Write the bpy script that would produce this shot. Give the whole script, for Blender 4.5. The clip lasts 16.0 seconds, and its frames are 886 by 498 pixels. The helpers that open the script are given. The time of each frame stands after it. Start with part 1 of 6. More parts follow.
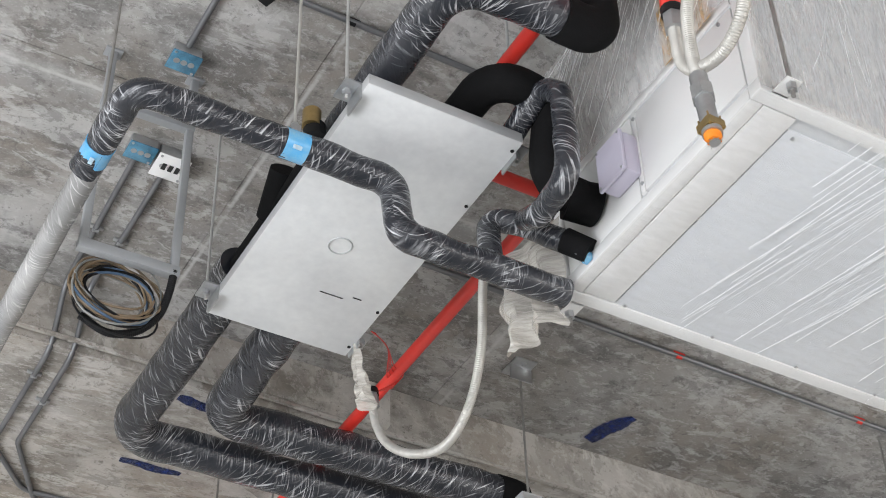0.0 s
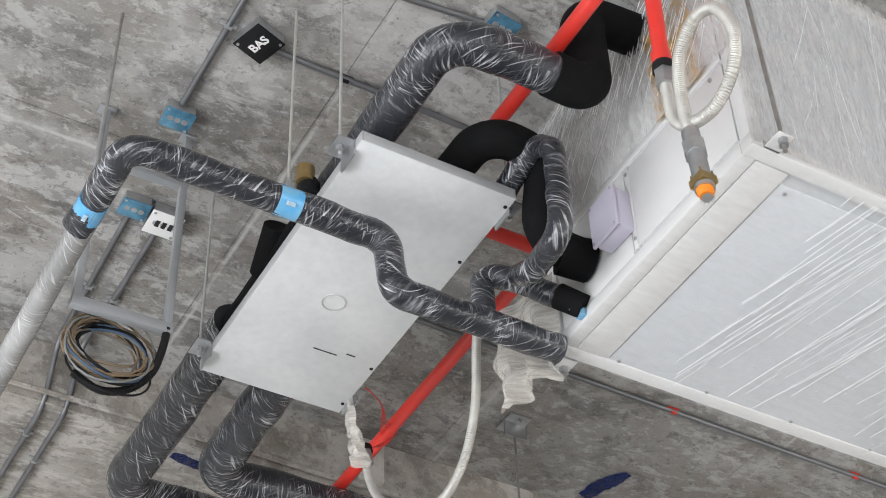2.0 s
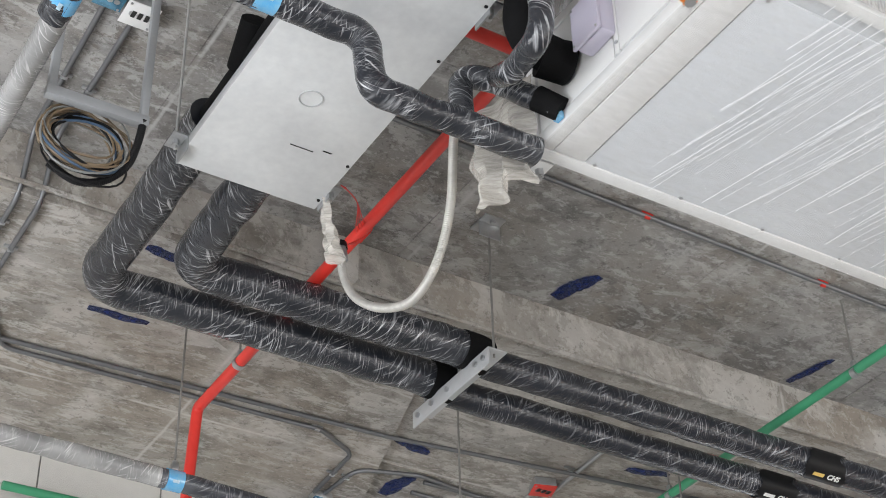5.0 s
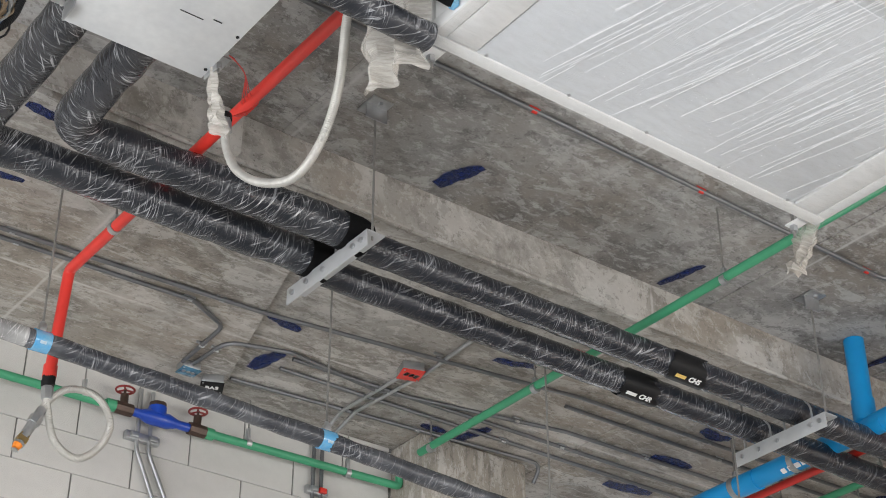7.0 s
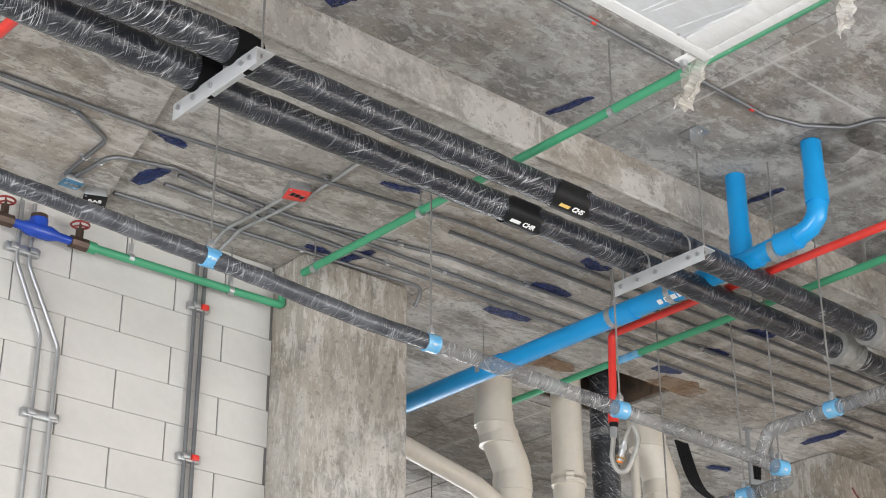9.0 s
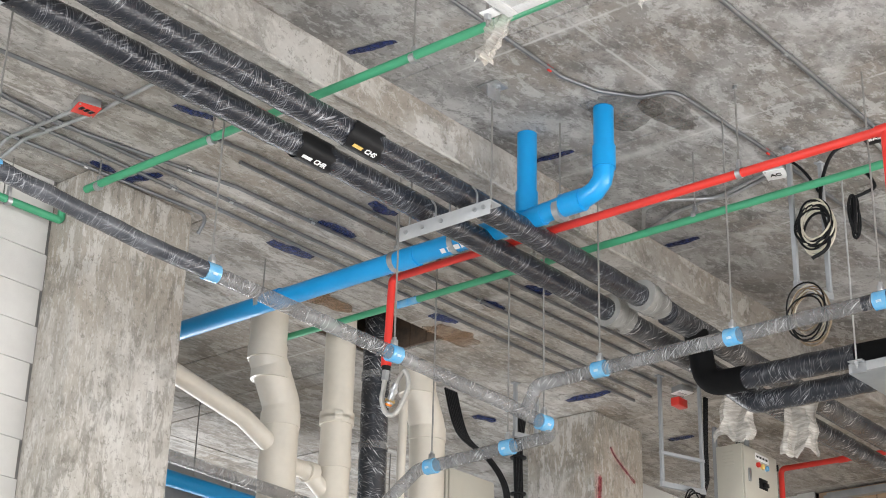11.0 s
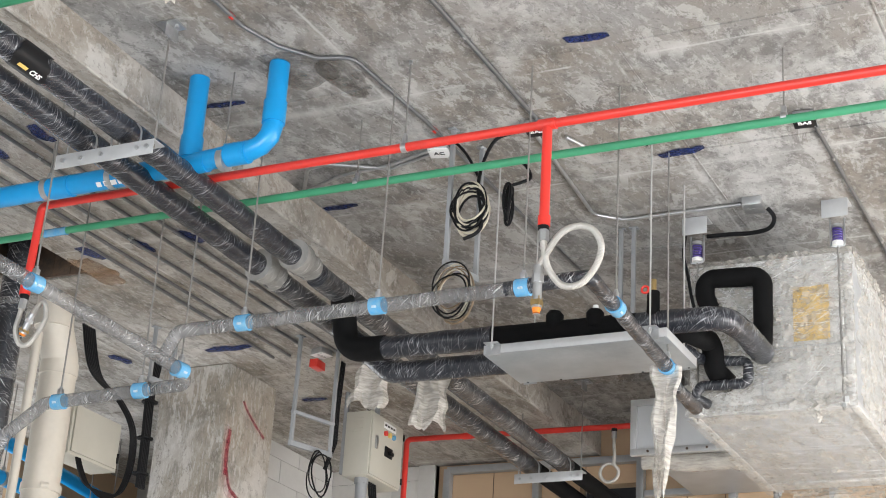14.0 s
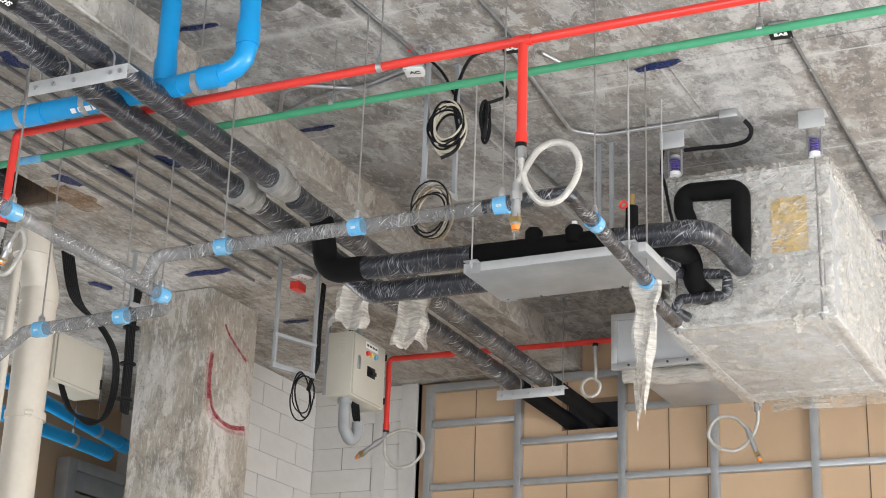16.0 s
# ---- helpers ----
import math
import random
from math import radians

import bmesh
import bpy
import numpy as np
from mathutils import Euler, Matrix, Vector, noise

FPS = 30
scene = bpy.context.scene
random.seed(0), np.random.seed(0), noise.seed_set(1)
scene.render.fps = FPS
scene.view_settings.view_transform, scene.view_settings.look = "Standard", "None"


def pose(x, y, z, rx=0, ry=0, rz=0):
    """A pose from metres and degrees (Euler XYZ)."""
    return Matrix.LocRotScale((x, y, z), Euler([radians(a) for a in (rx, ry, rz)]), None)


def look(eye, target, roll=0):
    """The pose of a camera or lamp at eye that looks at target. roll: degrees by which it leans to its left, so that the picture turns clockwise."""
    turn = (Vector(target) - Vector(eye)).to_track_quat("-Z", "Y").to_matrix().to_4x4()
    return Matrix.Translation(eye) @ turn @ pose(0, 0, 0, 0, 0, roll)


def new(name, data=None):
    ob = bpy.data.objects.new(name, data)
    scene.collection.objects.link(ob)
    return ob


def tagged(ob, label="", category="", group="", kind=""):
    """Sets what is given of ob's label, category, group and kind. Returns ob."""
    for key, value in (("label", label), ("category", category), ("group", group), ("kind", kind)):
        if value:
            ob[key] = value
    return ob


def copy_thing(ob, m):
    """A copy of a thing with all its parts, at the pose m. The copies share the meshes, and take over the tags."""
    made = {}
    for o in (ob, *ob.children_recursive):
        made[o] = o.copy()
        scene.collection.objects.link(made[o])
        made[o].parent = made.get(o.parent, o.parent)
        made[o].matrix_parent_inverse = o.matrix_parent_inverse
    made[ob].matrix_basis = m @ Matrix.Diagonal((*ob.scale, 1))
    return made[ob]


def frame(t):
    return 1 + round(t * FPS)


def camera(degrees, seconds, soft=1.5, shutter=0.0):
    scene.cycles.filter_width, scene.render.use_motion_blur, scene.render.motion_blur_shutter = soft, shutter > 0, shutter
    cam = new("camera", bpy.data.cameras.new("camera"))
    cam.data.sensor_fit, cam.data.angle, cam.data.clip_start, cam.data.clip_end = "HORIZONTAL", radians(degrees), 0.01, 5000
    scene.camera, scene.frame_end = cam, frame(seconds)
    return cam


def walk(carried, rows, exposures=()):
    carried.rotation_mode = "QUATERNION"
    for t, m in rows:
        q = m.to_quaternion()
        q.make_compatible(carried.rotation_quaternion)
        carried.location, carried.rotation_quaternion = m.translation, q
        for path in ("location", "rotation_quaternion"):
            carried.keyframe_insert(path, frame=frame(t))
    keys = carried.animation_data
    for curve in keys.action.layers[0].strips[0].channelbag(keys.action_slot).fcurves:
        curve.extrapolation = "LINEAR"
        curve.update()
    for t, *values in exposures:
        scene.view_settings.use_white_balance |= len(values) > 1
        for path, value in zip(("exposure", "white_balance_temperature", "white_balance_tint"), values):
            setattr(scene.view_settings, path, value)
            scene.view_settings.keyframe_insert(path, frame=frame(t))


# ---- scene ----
cam = camera(30.61, 16.0, soft=1.0)
EYE = 1.6
# seconds and the camera's turn in degrees; it stands on one spot and pans
ROWS = [
    (0, 131.25, 1.43, -29.45),
    (0.5, 131.61, 1.41, -29.36),
    (1, 132.38, 1.39, -29.30),
    (1.5, 132.88, 1.52, -29.34),
    (2, 133.23, 1.74, -29.48),
    (2.5, 133.28, 1.83, -29.82),
    (3, 132.71, 1.58, -30.20),
    (3.5, 130.97, 1.51, -30.50),
    (4, 129.45, 1.44, -30.55),
    (4.2, 128.64, 1.43, -30.55),
    (6.3, 123.08, 0.33, -34.16),
    (6.5, 122.56, 0.17, -35.06),
    (7, 121.93, 0.07, -36.82),
    (7.5, 121.37, 0.14, -37.41),
    (8, 119.97, 0.29, -38.53),
    (8.5, 117.25, 0.09, -39.71),
    (8.7, 116.38, 0.07, -40.24),
    (10.8, 113.68, -1.14, -49.48),
    (11, 113.64, -1.42, -50.34),
    (11.5, 113.26, -1.85, -53.59),
    (12, 113.03, -2.33, -56.18),
    (12.5, 112.83, -2.93, -57.56),
    (13, 112.79, -3.30, -60.74),
    (13.5, 112.48, -3.37, -63.48),
    (14, 112.68, -3.37, -64.36),
    (14.5, 112.12, -3.02, -64.83),
    (15, 110.54, -2.55, -64.76),
    (15.5, 109.98, -2.38, -64.50),
    (16, 109.83, -1.94, -64.61),
]
walk(cam, [(t, pose(0, 0, EYE, rx, ry, rz)) for t, rx, ry, rz in ROWS], exposures=[(0, 0.0, 6400, 10), (4, -0.04, 6400, 10), (7, 0.0, 6480, 10), (8, 0.09, 6480, 10), (8.5, 0.28, 6450, 10), (11, 0.66, 6420, 10), (16, 0.64, 6400, 10)])

# ---- world and light ----
world = bpy.data.worlds.new("sky")
scene.world = world
world.use_nodes = True
sky = world.node_tree.nodes.new("ShaderNodeTexSky")
sky.sky_type, sky.sun_disc = "NISHITA", False
sky.sun_elevation, sky.sun_rotation = radians(48), radians(205)
back = world.node_tree.nodes["Background"]
back.inputs["Strength"].default_value = 0.12
world.node_tree.links.new(sky.outputs[0], back.inputs["Color"])

sun = new("sun", bpy.data.lights.new("sun", "SUN"))
sun.data.energy, sun.data.angle, sun.data.color = 4.2, radians(0.6), (1.0, 0.95, 0.88)
sun.matrix_world = look((-8, -14, 18), (0, 0, 0))


def window_light(name, eye, target, w, h, watts, color):
    """Daylight in the opening of the facade; also makes the added north fill."""
    lamp = new(name, bpy.data.lights.new(name, "AREA"))
    lamp.data.shape, lamp.data.size, lamp.data.size_y = "RECTANGLE", w, h
    lamp.data.energy, lamp.data.color = watts, color
    lamp.matrix_world = look(eye, target)
    return lamp


window_light("daylight_south_west", (0.5, -3.55, 2.0), (0.5, 6, 5.0), 7.0, 2.2, 70, (0.97, 0.985, 1.0))
window_light("daylight_south_east", (8.2, -3.55, 2.0), (8.2, 6, 5.0), 7.4, 2.2, 350, (1.0, 0.985, 0.955))
# fill lamp added to brighten the shaft room; its north opening is invented
window_light("daylight_north", (9.0, 11.75, 2.1), (9.0, 6, 4.0), 5.5, 2.2, 195, (0.97, 0.985, 1.0))
window_light("daylight_west", (-3.55, 1.5, 2.0), (6, 1.5, 5.0), 8.5, 2.2, 430, (0.95, 0.975, 1.0))


# ---- materials ----
def mat(name, base, rough=0.6, metal=0.0, vary=0.15, scale=6.0, bump=0.0, bscale=60.0, coat=0.0, second=None, detail=6.0):
    """Principled surface with two scales of mottling and fine relief."""
    m = bpy.data.materials.new(name)
    m.use_nodes = True
    nt = m.node_tree
    n, l = nt.nodes, nt.links
    p = n["Principled BSDF"]
    tc = n.new("ShaderNodeTexCoord")
    a = n.new("ShaderNodeTexNoise")
    a.inputs["Scale"].default_value, a.inputs["Detail"].default_value = scale, detail
    b = n.new("ShaderNodeTexNoise")
    b.inputs["Scale"].default_value, b.inputs["Detail"].default_value = scale * 9, 4
    l.new(tc.outputs["Object"], a.inputs["Vector"])
    l.new(tc.outputs["Object"], b.inputs["Vector"])
    add = n.new("ShaderNodeMath")
    add.operation = "MULTIPLY_ADD"
    add.inputs[1].default_value = 0.35
    l.new(b.outputs[0], add.inputs[0])
    l.new(a.outputs[0], add.inputs[2])
    ramp = n.new("ShaderNodeValToRGB")
    dark = second or tuple(c * (1 - vary) for c in base)
    lite = tuple(min(1, c * (1 + vary * 0.6)) for c in base)
    ramp.color_ramp.elements[0].position, ramp.color_ramp.elements[1].position = 0.45, 0.95
    ramp.color_ramp.elements[0].color, ramp.color_ramp.elements[1].color = (*dark, 1), (*lite, 1)
    l.new(add.outputs[0], ramp.inputs[0])
    l.new(ramp.outputs[0], p.inputs["Base Color"])
    rr = n.new("ShaderNodeMapRange")
    rr.inputs["To Min"].default_value, rr.inputs["To Max"].default_value = max(0.03, rough - 0.1), min(1, rough + 0.12)
    l.new(b.outputs[0], rr.inputs["Value"])
    l.new(rr.outputs[0], p.inputs["Roughness"])
    p.inputs["Metallic"].default_value = metal
    p.inputs["Coat Weight"].default_value = coat
    if bump:
        c = n.new("ShaderNodeTexNoise")
        c.inputs["Scale"].default_value, c.inputs["Detail"].default_value = bscale, 5
        l.new(tc.outputs["Object"], c.inputs["Vector"])
        bp = n.new("ShaderNodeBump")
        bp.inputs["Strength"].default_value, bp.inputs["Distance"].default_value = bump, 0.01
        l.new(c.outputs[0], bp.inputs["Height"])
        l.new(bp.outputs[0], p.inputs["Normal"])
    return m


def concrete(name, grey, brown, pale, dark, seed=0.0, panel=(1.22, 1.22), origin=(0.0, 0.0), flow=(1.0, 1.8, 1.0), seams=0.7):
    """Raw formwork concrete: board fields of their own tone, brown release-agent clouds, sharp-edged laitance flakes, pits and pale seams."""
    m = bpy.data.materials.new(name)
    m.use_nodes = True
    nt = m.node_tree
    n, l = nt.nodes, nt.links
    p = n["Principled BSDF"]
    tc = n.new("ShaderNodeTexCoord")

    def mapped(loc, scale):
        q = n.new("ShaderNodeMapping")
        q.inputs["Location"].default_value, q.inputs["Scale"].default_value = loc, scale
        l.new(tc.outputs["Object"], q.inputs["Vector"])
        return q

    even = mapped((seed, seed * 1.7, seed * 0.3), (1, 1, 1))
    drawn = mapped((seed * 2.1, seed, 0), flow)

    def noise_node(src, scale, detail, rough=0.6, distort=0.0):
        q = n.new("ShaderNodeTexNoise")
        q.inputs["Scale"].default_value, q.inputs["Detail"].default_value = scale, detail
        q.inputs["Roughness"].default_value, q.inputs["Distortion"].default_value = rough, distort
        l.new(src.outputs[0], q.inputs["Vector"])
        return q

    def band(src, lo, hi):
        q = n.new("ShaderNodeMapRange")
        q.interpolation_type = "SMOOTHSTEP"
        q.inputs["From Min"].default_value, q.inputs["From Max"].default_value = lo, hi
        l.new(src.outputs[0], q.inputs["Value"])
        return q

    def times(x, y):
        q = n.new("ShaderNodeMath")
        q.operation = "MULTIPLY"
        l.new(x.outputs[0], q.inputs[0])
        if isinstance(y, float):
            q.inputs[1].default_value = y
        else:
            l.new(y.outputs[0], q.inputs[1])
        return q

    def mix(fac, x, y, strength=1.0):
        q = n.new("ShaderNodeMix")
        q.data_type = "RGBA"
        l.new(times(fac, strength).outputs[0], q.inputs[0])
        for sock, v in ((q.inputs[6], x), (q.inputs[7], y)):
            if isinstance(v, tuple):
                sock.default_value = (*v, 1)
            else:
                l.new(v.outputs[2], sock)
        return q

    # board fields with slightly wandering seams
    wob = n.new("ShaderNodeMix")
    wob.data_type = "VECTOR"
    wob.inputs[0].default_value = 0.025
    l.new(mapped((-origin[0], -origin[1], 0), (1, 1, 1)).outputs[0], wob.inputs[4])
    l.new(noise_node(even, 2.5, 6, 0.7).outputs["Color"], wob.inputs[5])
    boards = n.new("ShaderNodeTexBrick")
    boards.offset = 0.0
    for key, v in (("Scale", 1.0), ("Mortar Size", 0.012), ("Mortar Smooth", 0.9), ("Brick Width", panel[0]), ("Row Height", panel[1]), ("Bias", 0.0)):
        boards.inputs[key].default_value = v
    boards.inputs["Color1"].default_value, boards.inputs["Color2"].default_value = (0, 0, 0, 1), (1, 1, 1, 1)
    boards.inputs["Mortar"].default_value = (0.5, 0.5, 0.5, 1)
    l.new(wob.outputs[1], boards.inputs["Vector"])
    c = mix(band(noise_node(even, 0.75, 7, 0.6, 0.4), 0.38, 0.64), grey, brown, 0.9)
    c = mix(times(boards, 1.0), c, brown, 0.40)
    # soft cement clouds, then flakes with crisp edges drawn out along the boards
    cloud = band(noise_node(even, 1.6, 6, 0.62, 0.5), 0.46, 0.68)
    c = mix(cloud, c, pale, 0.62)
    c = mix(band(noise_node(even, 3.1, 8, 0.66, 0.3), 0.49, 0.64), c, dark, 0.55)
    region = band(noise_node(even, 1.1, 5, 0.65), 0.34, 0.58)
    c = mix(times(band(noise_node(drawn, 3.6, 11, 0.70, 0.5), 0.515, 0.550), region), c, pale, 0.54)
    c = mix(times(band(noise_node(drawn, 5.2, 11, 0.72, 0.3), 0.525, 0.565), band(noise_node(even, 0.9, 5, 0.65), 0.36, 0.56)), c, dark, 0.44)
    c = mix(band(noise_node(drawn, 15.0, 8, 0.74, 0.4), 0.53, 0.60), c, pale, 0.38)
    c = mix(band(noise_node(even, 30.0, 6, 0.75), 0.55, 0.63), c, dark, 0.50)
    c = mix(band(noise_node(even, 110.0, 3, 0.7), 0.56, 0.68), c, pale, 0.22)
    # seams: pale grout ridges, broken along their length, with a wide bloom beside them
    bloom = n.new("ShaderNodeTexBrick")
    bloom.offset = 0.0
    for key, v in (("Scale", 1.0), ("Mortar Size", 0.07), ("Mortar Smooth", 1.0), ("Brick Width", panel[0]), ("Row Height", panel[1])):
        bloom.inputs[key].default_value = v
    l.new(wob.outputs[1], bloom.inputs["Vector"])
    halo, fine = n.new("ShaderNodeMath"), n.new("ShaderNodeMath")
    for q, src in ((halo, bloom), (fine, boards)):
        q.operation = "MULTIPLY"
        q.inputs[1].default_value = 1.0
        l.new(src.outputs["Fac"], q.inputs[0])
    c = mix(times(halo, band(noise_node(even, 1.7, 8, 0.72, 0.4), 0.46, 0.62)), c, pale, 0.75 * seams)
    c = mix(times(fine, band(noise_node(even, 2.2, 6, 0.7), 0.40, 0.56)), c, pale, seams)
    # honeycomb pits
    pits = n.new("ShaderNodeTexVoronoi")
    pits.inputs["Scale"].default_value = 21.0
    l.new(even.outputs[0], pits.inputs["Vector"])
    hole = n.new("ShaderNodeMapRange")
    hole.inputs["From Min"].default_value, hole.inputs["From Max"].default_value = 0.05, 0.11
    hole.inputs["To Min"].default_value, hole.inputs["To Max"].default_value = 1.0, 0.0
    l.new(pits.outputs["Distance"], hole.inputs["Value"])
    c = mix(times(hole, band(noise_node(even, 2.7, 3), 0.52, 0.60)), c, dark, 0.7)
    l.new(c.outputs[2], p.inputs["Base Color"])
    p.inputs["Roughness"].default_value = 0.86
    p.inputs["Specular IOR Level"].default_value = 0.3
    bp = n.new("ShaderNodeBump")
    bp.inputs["Strength"].default_value, bp.inputs["Distance"].default_value = 0.5, 0.010
    l.new(noise_node(drawn, 7.0, 12, 0.72).outputs[0], bp.inputs["Height"])
    l.new(bp.outputs[0], p.inputs["Normal"])
    return m


def wrapped(name, base, film, cover=0.5, veil=0.16, rough=0.10, base_rough=0.45, clear=1.0):
    """Insulation or pipe wound in clear stretch film: drawn-out creases wind round it in bunches over a thin milky
    veil; the film's glints and sheen are painted in as pale colour.
    """
    m = bpy.data.materials.new(name)
    m.use_nodes = True
    nt = m.node_tree
    n, l = nt.nodes, nt.links
    p = n["Principled BSDF"]
    tc = n.new("ShaderNodeTexCoord")

    def math_node(op, x, y=None, clamp=False):
        q = n.new("ShaderNodeMath")
        q.operation, q.use_clamp = op, clamp
        for k, v in enumerate((x, y)):
            if v is None:
                continue
            if isinstance(v, (int, float)):
                q.inputs[k].default_value = v
            else:
                l.new(v.outputs[0], q.inputs[k])
        return q

    def step(src, lo, hi, to_lo=0.0, to_hi=1.0):
        q = n.new("ShaderNodeMapRange")
        q.interpolation_type = "SMOOTHSTEP"
        q.inputs["From Min"].default_value, q.inputs["From Max"].default_value = lo, hi
        q.inputs["To Min"].default_value, q.inputs["To Max"].default_value = to_lo, to_hi
        l.new(src.outputs[0], q.inputs["Value"])
        return q

    def drawn(turn, across, along, lo, hi, seed, distort=0.4):
        """Streaks across the pipe's length, tilted by turn: fine along u, long along v."""
        mp = n.new("ShaderNodeMapping")
        mp.vector_type = "TEXTURE"
        mp.inputs["Location"].default_value = (seed, seed * 0.7, 0)
        mp.inputs["Rotation"].default_value = (0, 0, turn)
        mp.inputs["Scale"].default_value = (1 / across, 1 / along, 1)
        l.new(tc.outputs["UV"], mp.inputs["Vector"])
        q = n.new("ShaderNodeTexNoise")
        q.inputs["Scale"].default_value, q.inputs["Detail"].default_value = 1.0, 2.5
        q.inputs["Roughness"].default_value, q.inputs["Distortion"].default_value = 0.55, distort
        l.new(mp.outputs[0], q.inputs["Vector"])
        return step(q, lo, hi), q

    def bunch(scale, lo, hi, seed):
        mp = n.new("ShaderNodeMapping")
        mp.inputs["Location"].default_value = (seed, 0, seed)
        l.new(tc.outputs["Object"], mp.inputs["Vector"])
        q = n.new("ShaderNodeTexNoise")
        q.inputs["Scale"].default_value, q.inputs["Detail"].default_value = scale, 4
        l.new(mp.outputs[0], q.inputs["Vector"])
        return step(q, lo, hi)

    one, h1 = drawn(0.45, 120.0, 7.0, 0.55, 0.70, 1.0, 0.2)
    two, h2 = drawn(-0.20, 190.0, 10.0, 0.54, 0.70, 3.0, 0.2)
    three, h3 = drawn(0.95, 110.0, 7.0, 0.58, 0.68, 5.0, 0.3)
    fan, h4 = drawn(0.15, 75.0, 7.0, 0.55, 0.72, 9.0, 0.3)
    # crease streaks and veil put the film's glints and sheen into the base colour
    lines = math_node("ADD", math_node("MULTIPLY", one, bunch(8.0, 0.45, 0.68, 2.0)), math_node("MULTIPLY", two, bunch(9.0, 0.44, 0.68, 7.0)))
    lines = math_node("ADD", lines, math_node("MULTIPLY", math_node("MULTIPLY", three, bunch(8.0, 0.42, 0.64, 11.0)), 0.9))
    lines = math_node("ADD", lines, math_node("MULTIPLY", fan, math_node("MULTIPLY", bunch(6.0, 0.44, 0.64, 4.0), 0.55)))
    milk_sheen = bunch(5.0, 0.42, 0.70, 15.0)
    g = math_node("ADD", math_node("MULTIPLY", lines, cover), math_node("ADD", math_node("MULTIPLY", milk_sheen, veil * 0.85), veil * 0.15), True)
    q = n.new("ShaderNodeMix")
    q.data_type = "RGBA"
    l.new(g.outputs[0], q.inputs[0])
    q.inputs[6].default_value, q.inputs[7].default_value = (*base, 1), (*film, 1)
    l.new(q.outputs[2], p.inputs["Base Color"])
    if clear < 1.0:
        l.new(math_node("ADD", math_node("MULTIPLY", g, 0.9), clear, True).outputs[0], p.inputs["Alpha"])
    p.inputs["Roughness"].default_value = base_rough
    p.inputs["Specular IOR Level"].default_value = 0.15
    p.inputs["Coat Weight"].default_value, p.inputs["Coat Roughness"].default_value = 0.95, rough
    bp = n.new("ShaderNodeBump")
    bp.inputs["Strength"].default_value, bp.inputs["Distance"].default_value = 0.8, 0.005
    l.new(math_node("ADD", math_node("ADD", h1, h3), h4).outputs[0], bp.inputs["Height"])
    l.new(bp.outputs[0], p.inputs["Coat Normal"])
    return m


def film_mat(name, alpha=0.4, tint=(0.9, 0.9, 0.9), stretch=(1, 1, 8), scale=8.0, turn=(0, 0, 0)):
    """Loose clear plastic sheet, milky where it creases."""
    m = bpy.data.materials.new(name)
    m.use_nodes = True
    nt = m.node_tree
    n, l = nt.nodes, nt.links
    p = n["Principled BSDF"]
    tc = n.new("ShaderNodeTexCoord")
    mp = n.new("ShaderNodeMapping")
    mp.inputs["Scale"].default_value, mp.inputs["Rotation"].default_value = stretch, turn
    l.new(tc.outputs["Object"], mp.inputs["Vector"])
    q = n.new("ShaderNodeTexNoise")
    q.inputs["Scale"].default_value, q.inputs["Detail"].default_value, q.inputs["Roughness"].default_value = scale, 8, 0.7
    l.new(mp.outputs[0], q.inputs["Vector"])
    r = n.new("ShaderNodeMapRange")
    r.inputs["From Min"].default_value, r.inputs["From Max"].default_value = 0.35, 0.7
    r.inputs["To Min"].default_value, r.inputs["To Max"].default_value = alpha * 0.4, min(1.0, alpha * 1.9)
    l.new(q.outputs[0], r.inputs["Value"])
    l.new(r.outputs[0], p.inputs["Alpha"])
    p.inputs["Base Color"].default_value = (*tint, 1)
    p.inputs["Roughness"].default_value = 0.16
    bp = n.new("ShaderNodeBump")
    bp.inputs["Strength"].default_value, bp.inputs["Distance"].default_value = 0.7, 0.010
    l.new(q.outputs[0], bp.inputs["Height"])
    l.new(bp.outputs[0], p.inputs["Normal"])
    return m


C_SLAB = concrete("slab_concrete", (0.30, 0.298, 0.295), (0.245, 0.217, 0.186), (0.56, 0.555, 0.545), (0.105, 0.10, 0.097), panel=(1.22, 1.22), origin=(0.28, -0.03))
C_LOW = concrete("low_slab_concrete", (0.375, 0.358, 0.335), (0.325, 0.285, 0.24), (0.62, 0.60, 0.57), (0.14, 0.127, 0.11), seed=7.3, panel=(2.44, 1.22), origin=(-0.2, 5.96), flow=(0.9, 2.2, 1))
C_COL = concrete("column_concrete", (0.43, 0.41, 0.375), (0.33, 0.285, 0.23), (0.66, 0.64, 0.61), (0.15, 0.14, 0.12), seed=3.1, flow=(3.0, 3.0, 0.9), seams=0.0)
C_FLOOR = concrete("floor_concrete", (0.56, 0.55, 0.53), (0.50, 0.47, 0.43), (0.64, 0.63, 0.61), (0.32, 0.31, 0.29), seed=11.0, panel=(3.0, 3.0), seams=0.3)
BLOCK = mat("aerated_block", (0.62, 0.605, 0.58), 0.92, vary=0.08, scale=3, bump=0.25, bscale=180)
MORTAR = mat("mortar", (0.20, 0.195, 0.185), 0.95, vary=0.25, scale=20, bump=0.3, bscale=150)
PLASTER = mat("plaster", (0.55, 0.54, 0.52), 0.9, vary=0.12, scale=2.5, bump=0.15)
# the second colour of each wrap is the pale tone of its painted glints
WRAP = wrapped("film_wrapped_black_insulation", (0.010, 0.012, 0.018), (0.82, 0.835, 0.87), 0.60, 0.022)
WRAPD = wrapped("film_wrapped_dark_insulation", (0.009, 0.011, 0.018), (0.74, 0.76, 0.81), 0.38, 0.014)
